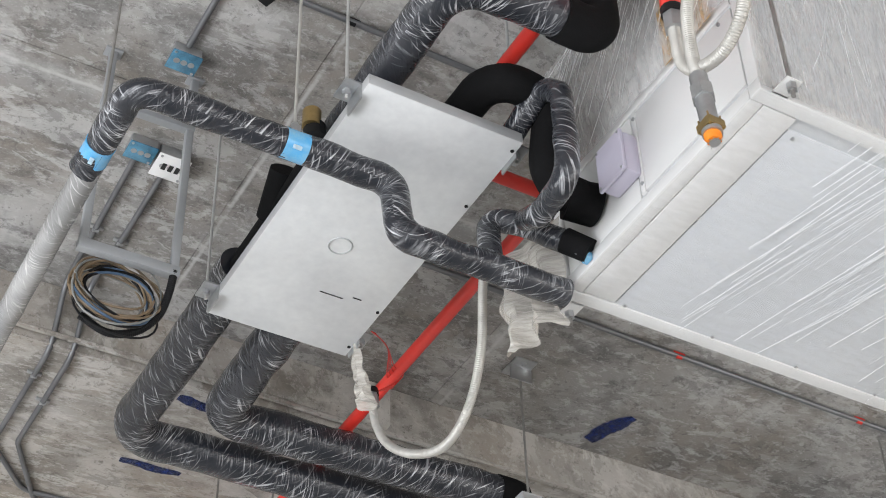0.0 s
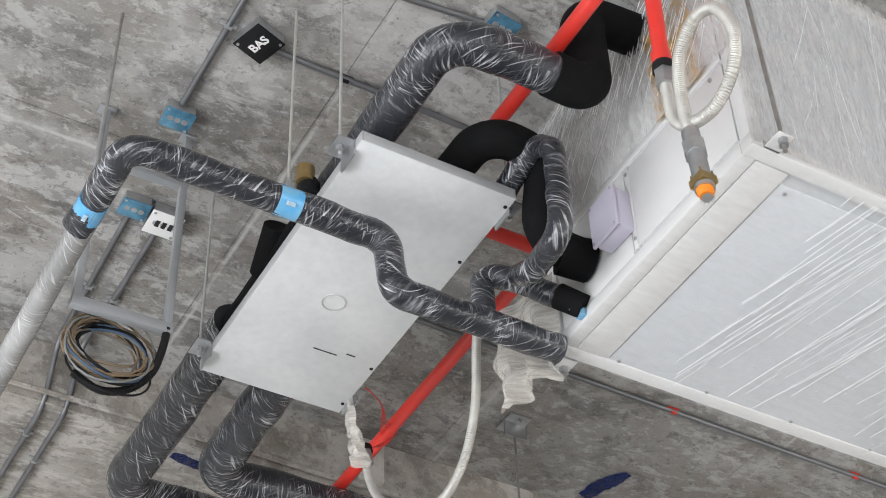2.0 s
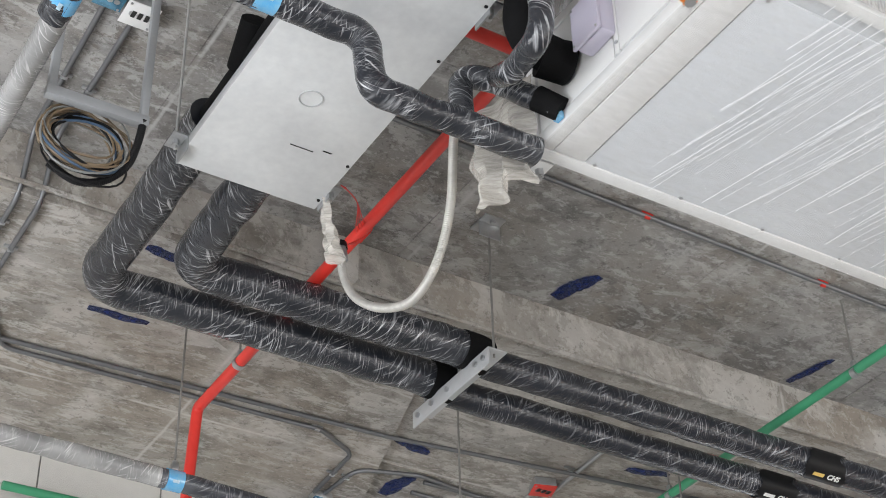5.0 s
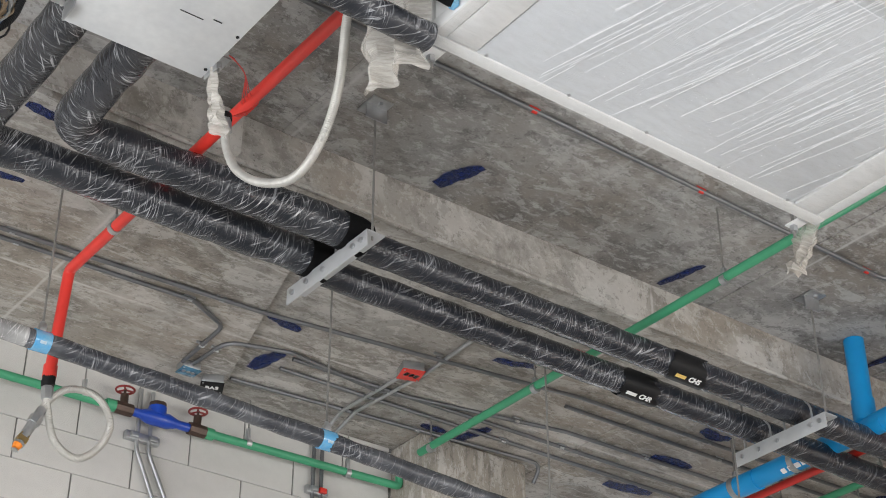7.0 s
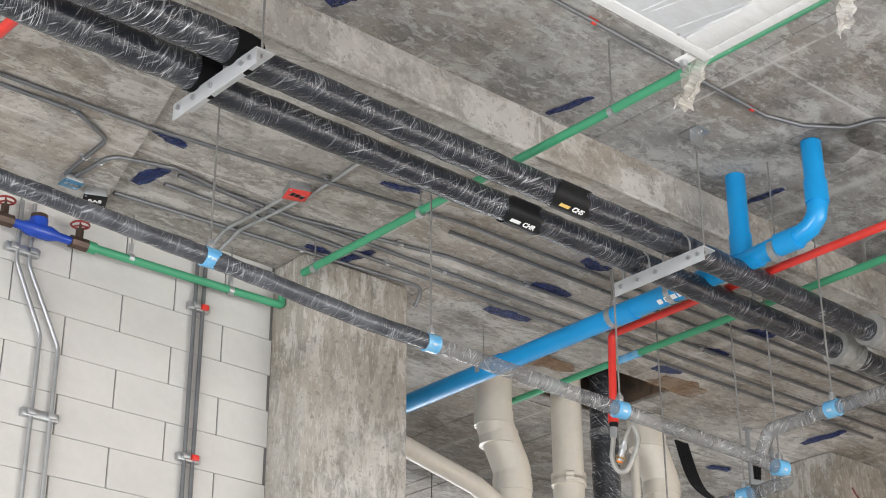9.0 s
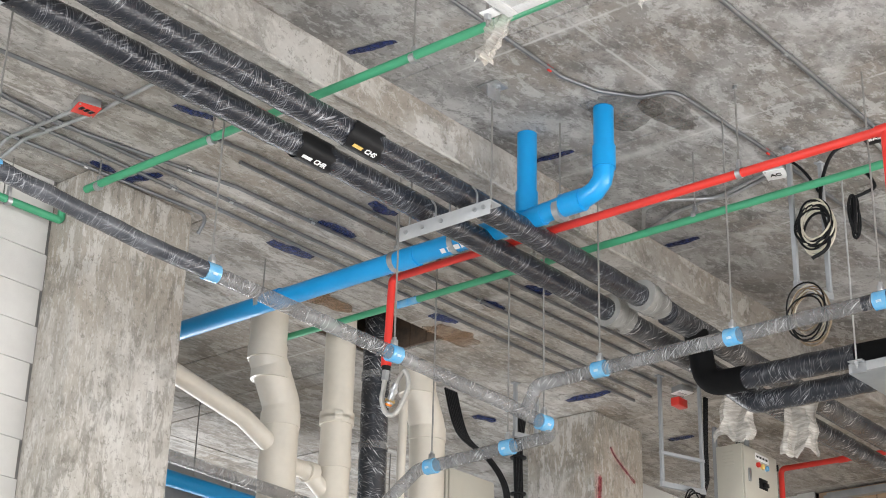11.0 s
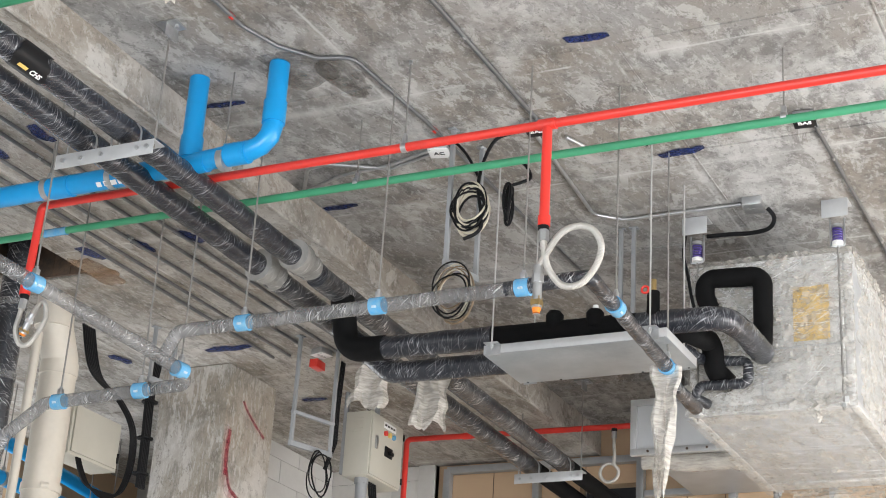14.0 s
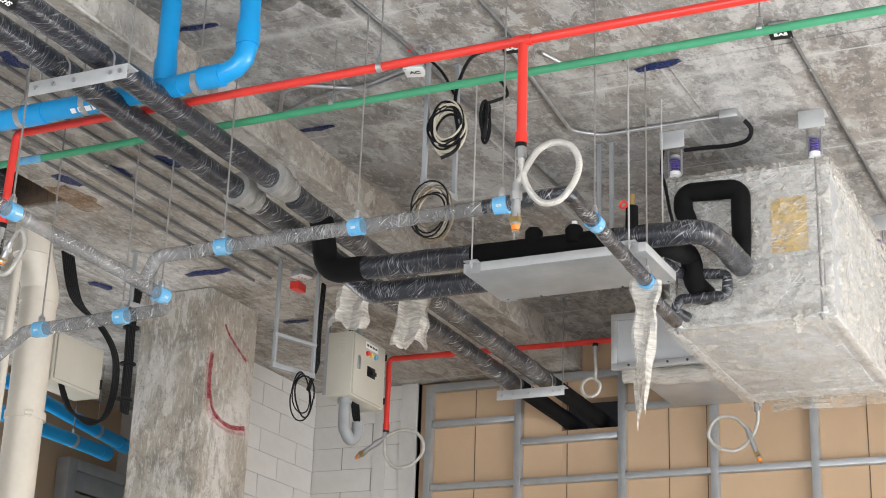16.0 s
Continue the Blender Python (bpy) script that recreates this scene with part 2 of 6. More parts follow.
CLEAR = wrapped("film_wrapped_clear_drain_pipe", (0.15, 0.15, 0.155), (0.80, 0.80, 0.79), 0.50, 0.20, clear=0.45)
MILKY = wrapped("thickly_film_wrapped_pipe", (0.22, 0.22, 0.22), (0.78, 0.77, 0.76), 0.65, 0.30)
WRAPF = wrapped("painted_glint_film_insulation", (0.014, 0.016, 0.022), (0.80, 0.80, 0.79), 0.60, 0.06)
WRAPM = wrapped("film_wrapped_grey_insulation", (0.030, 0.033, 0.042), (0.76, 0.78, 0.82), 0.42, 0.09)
TAPEFILM = wrapped("bunched_film_tape", (0.20, 0.195, 0.185), (0.66, 0.65, 0.62), 0.5, 0.4)
RUBBER = mat("black_rubber_foam", (0.006, 0.006, 0.0065), 0.85, vary=0.3, scale=12, bump=0.12, bscale=120)
RED = mat("red_painted_steel", (0.72, 0.040, 0.028), 0.38, vary=0.12, scale=5, coat=0.25)
GREEN = mat("green_plastic_pipe", (0.06, 0.33, 0.17), 0.45, vary=0.12, scale=5)
BLUE = mat("blue_pvc", (0.006, 0.30, 0.68), 0.33, vary=0.08, scale=3, coat=0.15)
CREAM = mat("cream_pvc", (0.66, 0.61, 0.53), 0.42, vary=0.1, scale=3, coat=0.1)
ZINC = mat("zinc_steel", (0.50, 0.51, 0.52), 0.42, metal=0.85, vary=0.2, scale=14)
CONDUIT = mat("conduit_steel", (0.22, 0.225, 0.235), 0.45, metal=0.7, vary=0.2, scale=9)
DARKROD = mat("threaded_rod_steel", (0.30, 0.29, 0.275), 0.5, metal=0.5, vary=0.25, scale=25)
GALV = mat("galvanised_sheet", (0.52, 0.53, 0.54), 0.4, metal=0.3, vary=0.12, scale=5, bump=0.05, bscale=30)
WHITE = mat("white_powder_coat", (0.68, 0.68, 0.675), 0.35, vary=0.04, scale=3)
PANEL = mat("grey_white_panel", (0.60, 0.62, 0.645), 0.35, vary=0.05, scale=1.5)
GREYSTEEL = mat("grey_painted_steel", (0.29, 0.30, 0.31), 0.5, vary=0.12, scale=8)
FLEX = mat("steel_flex_hose", (0.56, 0.545, 0.51), 0.5, metal=0.5, vary=0.15, scale=20)
BRASS = mat("brass", (0.50, 0.36, 0.16), 0.35, metal=0.9, vary=0.2, scale=20)
ORANGE = mat("orange_plastic", (0.85, 0.25, 0.02), 0.45, vary=0.1)
BLACKP = mat("black_plastic", (0.015, 0.015, 0.016), 0.45, vary=0.2)
CABLE = mat("black_cable", (0.009, 0.009, 0.010), 0.5, vary=0.2)
BEIGE = mat("beige_enamel", (0.50, 0.48, 0.415), 0.42, vary=0.06, scale=3)
LILAC = mat("lilac_plastic", (0.58, 0.55, 0.66), 0.4, vary=0.05)
TAPE = mat("blue_film_label", (0.05, 0.31, 0.62), 0.22, vary=0.3, scale=22, second=(0.22, 0.46, 0.64), coat=0.7)

CARD = mat("brown_board", (0.52, 0.37, 0.24), 0.85, vary=0.06, scale=1.5)
STUD = mat("galvanised_stud", (0.45, 0.47, 0.49), 0.4, metal=0.5, vary=0.12, scale=8)
PAINT = film_mat("dark_blue_marking_paint", 0.85, (0.007, 0.024, 0.13), (14, 14, 1), 2.6)
PAINT.node_tree.nodes["Principled BSDF"].inputs["Roughness"].default_value = 0.6
FILM = film_mat("loose_plastic_film", 1.1, (0.60, 0.57, 0.52))
FILMW = film_mat("stretch_film", 0.09, (0.92, 0.92, 0.92), (9, 30, 9), 1.1, (0, 0, -0.55))
FILMS = film_mat("ribbed_stretch_film", 0.35, (0.68, 0.675, 0.665), (26, 4, 3.0), 2.6)
FILMU = film_mat("wrinkled_stretch_film", 0.42, (0.66, 0.655, 0.645), (5, 26, 5), 1.6, (0.8, 0, 0))
FADED = film_mat("faded_yellow_notice", 0.6, (0.72, 0.47, 0.18), (1, 3, 1.5), 7.0)
REDPAINT = film_mat("red_marking_paint", 0.40, (0.42, 0.05, 0.075), (1, 1, 1), 26.0)
REDSMEAR = film_mat("thin_red_paint", 0.13, (0.55, 0.12, 0.15), (1, 1, 1), 18.0)
for m_ in (RUBBER, BLACKP, CABLE):
    m_.node_tree.nodes["Principled BSDF"].inputs["Specular IOR Level"].default_value = 0.16
TEXTW = mat("white_lettering", (0.85, 0.85, 0.84), 0.5, vary=0.05)
PALEPRINT = mat("pale_blue_print", (0.42, 0.58, 0.68), 0.35, vary=0.35, scale=60)
TEXTB = mat("black_lettering", (0.02, 0.02, 0.02), 0.5, vary=0.05)
BRONZE = mat("dark_valve_bronze", (0.10, 0.065, 0.05), 0.45, metal=0.5, vary=0.3, scale=15)
DARKRED = mat("dull_red_enamel", (0.26, 0.03, 0.028), 0.5, vary=0.25, scale=30)
YELLOW = mat("yellow_label_paper", (0.80, 0.55, 0.16), 0.6, vary=0.15, scale=8)
METERB = mat("blue_enamel", (0.01, 0.06, 0.42), 0.35, vary=0.15, coat=0.3)
SHEETBLUE = mat("blue_film_covered_steel", (0.12, 0.34, 0.52), 0.22, metal=0.45, vary=0.5, scale=24, coat=0.6)


# ---- building helpers ----
def part(name, bm, material, parent=None, label="", smooth=True):
    me = bpy.data.meshes.new(name)
    bm.to_mesh(me)
    bm.free()
    me.materials.append(material)
    if smooth:
        me.shade_smooth()
        me.set_sharp_from_angle(angle=radians(38))
    ob = new(name, me)
    if parent:
        ob.parent = parent
        ob.matrix_parent_inverse = parent.matrix_basis.inverted()
    if label:
        ob["label"] = label
    return ob


def thing(name, at, label, category, group=""):
    ob = new(name)
    ob.location = at
    ob.empty_display_size = 0.05
    return tagged(ob, label, category, group)


def solid(name, bm, material, label, category, group="", kind="", smooth=True):
    return tagged(part(name, bm, material, None, "", smooth), label, category, group, kind)


def box_bm(lo, hi, bevel=0.0, bm=None, m=None):
    own = bm or bmesh.new()
    r = bmesh.ops.create_cube(own, size=1.0)
    lo, hi = Vector(lo), Vector(hi)
    t = Matrix.Translation((lo + hi) / 2) @ Matrix.Diagonal((*(hi - lo), 1))
    if m:
        t = m @ t
    bmesh.ops.transform(own, matrix=t, verts=r["verts"])
    if bevel:
        edges = list({e for v in r["verts"] for e in v.link_edges})
        bmesh.ops.bevel(own, geom=edges, offset=bevel, segments=2, profile=0.5, affect="EDGES")
    return own


def fillet(pts, radius, steps=7):
    """A polyline with its corners rounded."""
    pts = [Vector(p) for p in pts]
    out = [pts[0]]
    for a, b, c in zip(pts, pts[1:], pts[2:]):
        u, v = (a - b), (c - b)
        lu, lv = u.length, v.length
        u.normalize(), v.normalize()
        ang = u.angle(v)
        if ang > 3.1 or radius <= 0:
            out.append(b)
            continue
        d = min(radius / math.tan(ang / 2), lu * 0.48, lv * 0.48)
        r = d * math.tan(ang / 2)
        centre = b + (u + v).normalized() * (r / math.sin(ang / 2))
        p0, p1 = b + u * d - centre, b + v * d - centre
        sweep = p0.angle(p1)
        for i in range(steps + 1):
            f = i / steps
            out.append(centre + (p0 * math.sin((1 - f) * sweep) + p1 * math.sin(f * sweep)) / math.sin(sweep))
    out.append(pts[-1])
    return out


def tube_bm(pts, r, bend=0.0, seg=16, bm=None, wobble=0.0, step=0.0, inner=0.0, steps=7):
    """A pipe along a polyline. r: a radius or a function of the length. inner: wall for an open end."""
    own = bm or bmesh.new()
    uv = own.loops.layers.uv.verify()
    path = fillet(pts, bend, steps) if bend else [Vector(p) for p in pts]
    if step:
        dense = [path[0]]
        for a, b in zip(path, path[1:]):
            k = max(1, int((b - a).length / step))
            dense += [a.lerp(b, (i + 1) / k) for i in range(k)]
        path = dense
    n = len(path)
    tan = [(path[min(i + 1, n - 1)] - path[max(i - 1, 0)]).normalized() for i in range(n)]
    side = tan[0].orthogonal().normalized()
    rings, s, lens = [], 0.0, []
    for i, p in enumerate(path):
        if i:
            s += (p - path[i - 1]).length
            side = (side - tan[i] * side.dot(tan[i])).normalized()
        up = tan[i].cross(side)
        rad = r(s) if callable(r) else r
        ring = []
        for k in range(seg):
            a = 2 * math.pi * k / seg
            d = side * math.cos(a) + up * math.sin(a)
            q = rad
            if wobble:
                q += wobble * noise.noise((p + d * 0.05) * 9.0) + wobble * 0.5 * noise.noise((p + d * 0.05) * 19.0)
            ring.append(own.verts.new(p + d * q))
        rings.append(ring)
        lens.append(s)
    rr = r(0) if callable(r) else r
    for i in range(n - 1):
        for k in range(seg):
            f = own.faces.new((rings[i][k], rings[i][(k + 1) % seg], rings[i + 1][(k + 1) % seg], rings[i + 1][k]))
            w = 2 * math.pi * rr / seg
            for lp, (uu, vv) in zip(f.loops, ((lens[i], k * w), (lens[i], (k + 1) * w), (lens[i + 1], (k + 1) * w), (lens[i + 1], k * w))):
                lp[uv].uv = (uu, vv)
    own.faces.new(list(reversed(rings[0])))
    own.faces.new(rings[-1])
    return own


def disc_bm(c, axis, r, h, seg=20, bm=None):
    c, axis = Vector(c), Vector(axis).normalized()
    return tube_bm([c - axis * h / 2, c + axis * h / 2], r, seg=seg, bm=bm)


def text_bm(words, size, m, bold=0.0):
    """Letters of the built-in font as a thin mesh."""
    cu = bpy.data.curves.new("letters", "FONT")
    cu.body, cu.size, cu.align_x, cu.align_y, cu.extrude, cu.offset = words, size, "CENTER", "CENTER", 0.0012, bold
    ob = bpy.data.objects.new("letters", cu)
    scene.collection.objects.link(ob)
    bpy.context.view_layer.update()
    me = ob.to_mesh()
    bm = bmesh.new()
    bm.from_mesh(me)
    ob.to_mesh_clear()
    bpy.data.objects.remove(ob)
    bmesh.ops.transform(bm, matrix=m, verts=bm.verts)
    return bm


def facing(at, right, up):
    """The pose of a flat thing whose face looks along right x up."""
    r, u = Vector(right).normalized(), Vector(up).normalized()
    u = (u - r * u.dot(r)).normalized()
    w = r.cross(u)
    m = Matrix((r, u, w)).transposed().to_4x4()
    m.translation = at
    return m


# ---- the building ----
H1, H2 = 5.55, 5.33          # undersides of the upper and the lower slab
YS = 4.74                    # the step between them
X0, X1, Y0, YW = -3.6, 12.40, -3.6, 6.60
STRUCT = dict(kind="structure")


def plate(name, lo, hi, material, label, bevel=0.0):
    return solid(name, box_bm(lo, hi, bevel), material, label, name.split("_")[0], smooth=bool(bevel), **STRUCT)


floor = plate("floor", (X0, Y0, -0.2), (X1 + 0.2, 12.0, 0.0), C_FLOOR, "bare grey concrete floor slab")
plate("ground", (-60, -60, -0.6), (60, 60, -0.2), C_FLOOR, "pale paved ground outside the building")


def slab(name, x0, x1, y0, y1, z, thick, material, label, cuts_x, cuts_y, hole=None):
    """A cast slab: its underside keeps the ridges and small offsets of the formwork boards."""
    rnd = random.Random(name)
    xs, ys = [x0, *cuts_x, x1], [y0, *cuts_y, y1]
    if hole:
        ha, hb, hc_, hd = hole
        xs, ys = sorted([*xs, ha, hb]), sorted([*ys, hc_, hd])
        bm = box_bm((x0, y0, z + 0.006), (x1, hc_, z + thick))
        box_bm((x0, hd, z + 0.006), (x1, y1, z + thick), bm=bm)
        box_bm((x0, hc_, z + 0.006), (ha, hd, z + thick), bm=bm)
        box_bm((hb, hc_, z + 0.006), (x1, hd, z + thick), bm=bm)
    else:
        bm = box_bm((x0, y0, z + 0.006), (x1, y1, z + thick))
    for i, (a, b) in enumerate(zip(xs, xs[1:])):
        for j, (c, d) in enumerate(zip(ys, ys[1:])):
            if hole and ha <= a < hb and hc_ <= c < hd:
                continue
            dz = rnd.uniform(0, 0.004)
            box_bm((a + 0.001, c + 0.001, z + dz), (b - 0.001, d - 0.001, z + 0.02), bm=bm)
            if rnd.random() < 0.7:
                w = rnd.uniform(0.002, 0.005)
                box_bm((a - w, c + 0.01, z - rnd.uniform(0.001, 0.004)), (a + w, d - 0.02, z + 0.01), bm=bm)
            if rnd.random() < 0.7:
                w = rnd.uniform(0.002, 0.005)
                box_bm((a + 0.01, c - w, z - rnd.uniform(0.001, 0.004)), (b - 0.02, c + w, z + 0.01), bm=bm)
    return solid(name, bm, material, label, "ceiling", smooth=False, **STRUCT)


upper = slab("ceiling", X0, X1 + 0.2, Y0, YS, H1, 0.3, C_SLAB, "raw grey formwork concrete ceiling with stains and board marks",
             [-2.16, -0.94, 0.28, 1.5, 2.72, 3.94, 5.16, 6.38, 7.6, 8.82, 10.04, 11.26], [-2.47, -1.25, -0.03, 1.19, 2.41, 3.63])
lower = slab("ceiling_low", X0, X1 + 0.2, YS, 12.0, H2, 0.52, C_LOW, "lower raw concrete ceiling strip, brownish with board marks",
             [-2.4, -1.2, 0.0, 1.2, 2.4, 4.2, 5.4, 6.62, 7.84, 9.06, 10.3, 11.5], [5.96, 7.18, 8.4, 9.6], hole=(6.98, 7.66, 6.44, 7.06))
# the boarded opening in the slab for the risers
opening = solid("trim_opening", box_bm((6.98, 6.44, H2 + 0.519), (7.66, 7.06, H2 + 0.53)), C_LOW, "concrete above the riser opening in the slab", "opening", smooth=False, **STRUCT)
FORMPLY = mat("stained_formwork_board", (0.13, 0.085, 0.055), 0.85, vary=0.45, scale=7, bump=0.3, bscale=40, second=(0.05, 0.036, 0.028))
for i in range(5):
    part("plank", box_bm((6.99 + i * 0.133, 7.034, H2 + 0.012), (6.99 + i * 0.133 + 0.128, 7.055, H2 + 0.5), 0.003), FORMPLY, opening, smooth=False)
for i in range(4):
    part("plank", box_bm((7.636, 6.46 + i * 0.142, H2 + 0.012), (7.656, 6.46 + i * 0.142 + 0.137, H2 + 0.5), 0.003), FORMPLY, opening, smooth=False)

# the thicker slab field at the wall, its edge cast slightly out of square
bm = bmesh.new()
ring = [(-3.6, 4.76), (2.97, 4.76), (3.50, 6.60), (-3.6, 6.60)]
bot, top = [bm.verts.new((x, y, H2 - 0.035)) for x, y in ring], [bm.verts.new((x, y, H2 + 0.012)) for x, y in ring]
bm.faces.new(bot)
bm.faces.new(list(reversed(top)))
for i in range(4):
    bm.faces.new((bot[i], top[i], top[(i + 1) % 4], bot[(i + 1) % 4]))
bmesh.ops.recalc_face_normals(bm, faces=bm.faces)
solid("ceiling_field", bm, C_LOW, "slightly deeper concrete ceiling field with a skewed cast edge", "ceiling", smooth=False, **STRUCT)

# rough cast lip along the step
bm = tube_bm([(x * 0.25 - 3.5, YS + 0.012 * noise.noise((x, 0, 3)), H2 - 0.002 + 0.008 * noise.noise((x * 0.7, 5, 1))) for x in range(0, 63)], 0.012, seg=6, wobble=0.006)
solid("trim", bm, C_LOW, "rough cast concrete lip along the ceiling step", "trim", **STRUCT)
# the haunch of concrete on the step near the pipes
bm = box_bm((2.40, YS - 0.05, H2 + 0.0), (2.52, YS + 0.02, H2 + 0.2), 0.015)
solid("trim_haunch", bm, C_LOW, "small cast concrete nib on the ceiling step", "trim", **STRUCT)

# walls
plate("wall_south_sill", (X0, Y0 - 0.2, 0), (X1, Y0, 0.9), PLASTER, "plastered parapet below the open facade")
plate("wall_south_head", (X0, Y0 - 0.2, 4.3), (X1, Y0, H1), PLASTER, "plastered lintel above the open facade")
plate("wall_west_sill", (X0 - 0.2, Y0 - 0.2, 0), (X0, YW, 0.9), PLASTER, "plastered parapet below the open facade")
plate("wall_west_head", (X0 - 0.2, Y0 - 0.2, 4.3), (X0, YW, H1), PLASTER, "plastered lintel above the open facade")
# unseen back wall, added with a gap to let the north fill in
plate("wall_back_sill", (4.6, 11.8, 0), (X1, 12.0, 0.9), PLASTER, "added unseen plastered parapet under the gap for the north fill")
plate("wall_back_head", (4.6, 11.8, 3.3), (X1, 12.0, H2), PLASTER, "added unseen plastered lintel over the gap for the north fill")
plate("wall_shaft_west", (4.7, 6.96, 0), (4.86, 11.8, H2), PLASTER, "plastered side wall of the shaft room")

plate("wall_shaft_east", (X1, 7.42, 0), (X1 + 0.2, 12.0, H2), PLASTER, "plastered side wall of the shaft room")
solid("column_1", box_bm((4.60, 6.32, 0), (5.31, 6.98, H2), 0.015), C_COL, "raw concrete column, patchy grey and beige, at the block wall", "column", **STRUCT)
COL2 = solid("column_2", box_bm((9.45, 6.51, 0), (10.10, 7.12, H2), 0.012), C_COL, "raw concrete column with red paint strokes", "column", **STRUCT)


def block_wall(name, label, origin, along, out, length, top, keep, thick=0.1, start=0.0, first=0.2):
    """Aerated blocks in running bond, 600 x 200 mm, joints recessed; keep(x, z): blocks that are objects of their own."""
    rnd = random.Random(name)
    o, u, w = Vector(origin), Vector(along), Vector(out)
    core = bmesh.new()
    m = facing(o, u, (0, 0, 1))
    if m.to_3x3().col[2].dot(w) < 0:
        flip = -1
    else:
        flip = 1
    box_bm((0, 0, -thick * flip), (length, top, -0.006 * flip), bm=core, m=m)
    wall = solid(name, core, MORTAR, label, "wall", smooth=False, **STRUCT)
    shared = {}
    rest = bmesh.new()
    row, z = 0, 0.0
    while z < top - 0.02:
        h = min(first if row == 0 else 0.2, top - z)
        x = -0.3 * (row % 2) + start
        while x < length:
            a, b = max(x, 0), min(x + 0.6, length)
            x += 0.6
            if b - a < 0.02:
                continue
            size = (round(b - a - 0.008, 3), round(h - 0.0028, 4))
            if keep(o + u * (a + b) / 2, z):
                if size not in shared:
                    q = box_bm((0, 0, -0.03), (size[0], size[1], 0.0), 0.0025)
                    me = bpy.data.meshes.new("brick")
                    q.to_mesh(me)
                    q.free()
                    me.materials.append(BLOCK)
                    shared[size] = me
                ob = new("brick", shared[size])
                ob.parent = wall
                ob.matrix_basis = m @ pose(a + 0.004, z + 0.0014, 0.002 * flip * rnd.random() + (0.0 if flip > 0 else 0.03), 0, 0, 0)
            else:
                box_bm((a + 0.004, z + 0.0014, -0.03 if flip > 0 else 0.0), (a + 0.004 + size[0], z + 0.0014 + size[1], 0.0 if flip > 0 else 0.03), bm=rest, m=m)
        z += h
        row += 1
    if rest.verts:
        ob = part("brickwork", rest, BLOCK, wall, smooth=False)
        ob["kind"] = "stuff"
    else:
        rest.free()
    return wall


# ---- services: builders ----
def run(name, pts, r, material, label, category, bend=0.1, group="", wobble=0.0, step=0.0, seg=18):
    """A pipe run as a thing: an Empty at its start with the pipe under it."""
    t = thing(name, pts[0], label, category, group)
    part("pipe", tube_bm(pts, r, bend, seg, wobble=wobble, step=step), material, t)
    return t


def rod(top, bottom, r=0.005, label="threaded steel hanger rod fixed to the concrete ceiling", plate_size=0.0, material=None):
    t = thing("hanger_rod", top, label, "rod", "hanger rods")
    part("rod", tube_bm([top, bottom], r, seg=8), material or DARKROD, t)
    tx = Vector(top)
    part("anchor_nut", disc_bm(tx + Vector((0, 0, -0.010)), (0, 0, 1), r * 2.2, 0.02, 6), ZINC, t)
    part("nut", disc_bm(Vector(bottom) + Vector((0, 0, 0.012)), (0, 0, 1), r * 2.3, 0.02, 6), ZINC, t)
    if plate_size:
        s = plate_size
        q = box_bm((tx.x - s / 2, tx.y - s / 2, tx.z - 0.006), (tx.x + s / 2, tx.y + s / 2, tx.z), 0.002)
        box_bm((tx.x - s / 2, tx.y - s / 2, tx.z - s), (tx.x + s / 2, tx.y - s / 2 + 0.006, tx.z - 0.006), bm=q)
        part("angle_plate", q, ZINC, t)
    return t


def clamp_ring(t, c, axis, r, material=None, w=0.028, ear=0.035):
    """A band round a pipe with its ear and bolt, as a part of t."""
    c, axis = Vector(c), Vector(axis).normalized()
    q = disc_bm(c, axis, r + 0.004, w, 20)
    box_bm((-0.009, -0.012, r), (0.009, 0.012, r + ear), 0.002, bm=q, m=Matrix.Translation(c))
    return part("clamp", q, material or ZINC, t)


def band(t, c, axis, r, material, w, name="label_band"):
    c, axis = Vector(c), Vector(axis).normalized()
    a, b = c - axis * w / 2, c + axis * w / 2
    return part(name, tube_bm([a, a.lerp(b, 0.25), c, a.lerp(b, 0.75), b], r, seg=20, wobble=0.0015), material, t)


def drain_label(t, c, axis, r=0.038):
    """Blue film label with a pale arrow, and the hanger clip over it."""
    c, axis = Vector(c), Vector(axis).normalized()
    b = band(t, c, axis, r + 0.001, TAPE, 0.068)
    side = (Vector((0, 0, EYE)) - c)
    side = (side - axis * side.dot(axis)).normalized()
    m = facing(c + side * (r + 0.0045), axis, side.cross(axis))
    part("pale_print", box_bm((-0.016, -0.006, 0), (0.010, 0.006, 0.0025), 0.001, m=m), PALEPRINT, b)
    q = box_bm((-0.014, -0.014, r - 0.002), (0.014, 0.014, r + 0.03), 0.003, m=Matrix.Translation(c))
    part("clip", q, ZINC, t)


def flex(pts, r=0.011, pitch=0.0065, smooth_steps=9):
    """A corrugated hose through the given points."""
    pts = [Vector(p) for p in pts]
    out = []
    for i in range(len(pts) - 1):
        p0, p1, p2, p3 = pts[max(i - 1, 0)], pts[i], pts[i + 1], pts[min(i + 2, len(pts) - 1)]
        for k in range(smooth_steps):
            f = k / smooth_steps
            out.append(0.5 * ((2 * p1) + (p2 - p0) * f + (2 * p0 - 5 * p1 + 4 * p2 - p3) * f * f + (3 * p1 - p0 - 3 * p2 + p3) * f ** 3))
    out.append(pts[-1])
    return tube_bm(out, lambda s: r + 0.0008 * math.cos(s / pitch * 2 * math.pi), seg=10, step=pitch / 4)


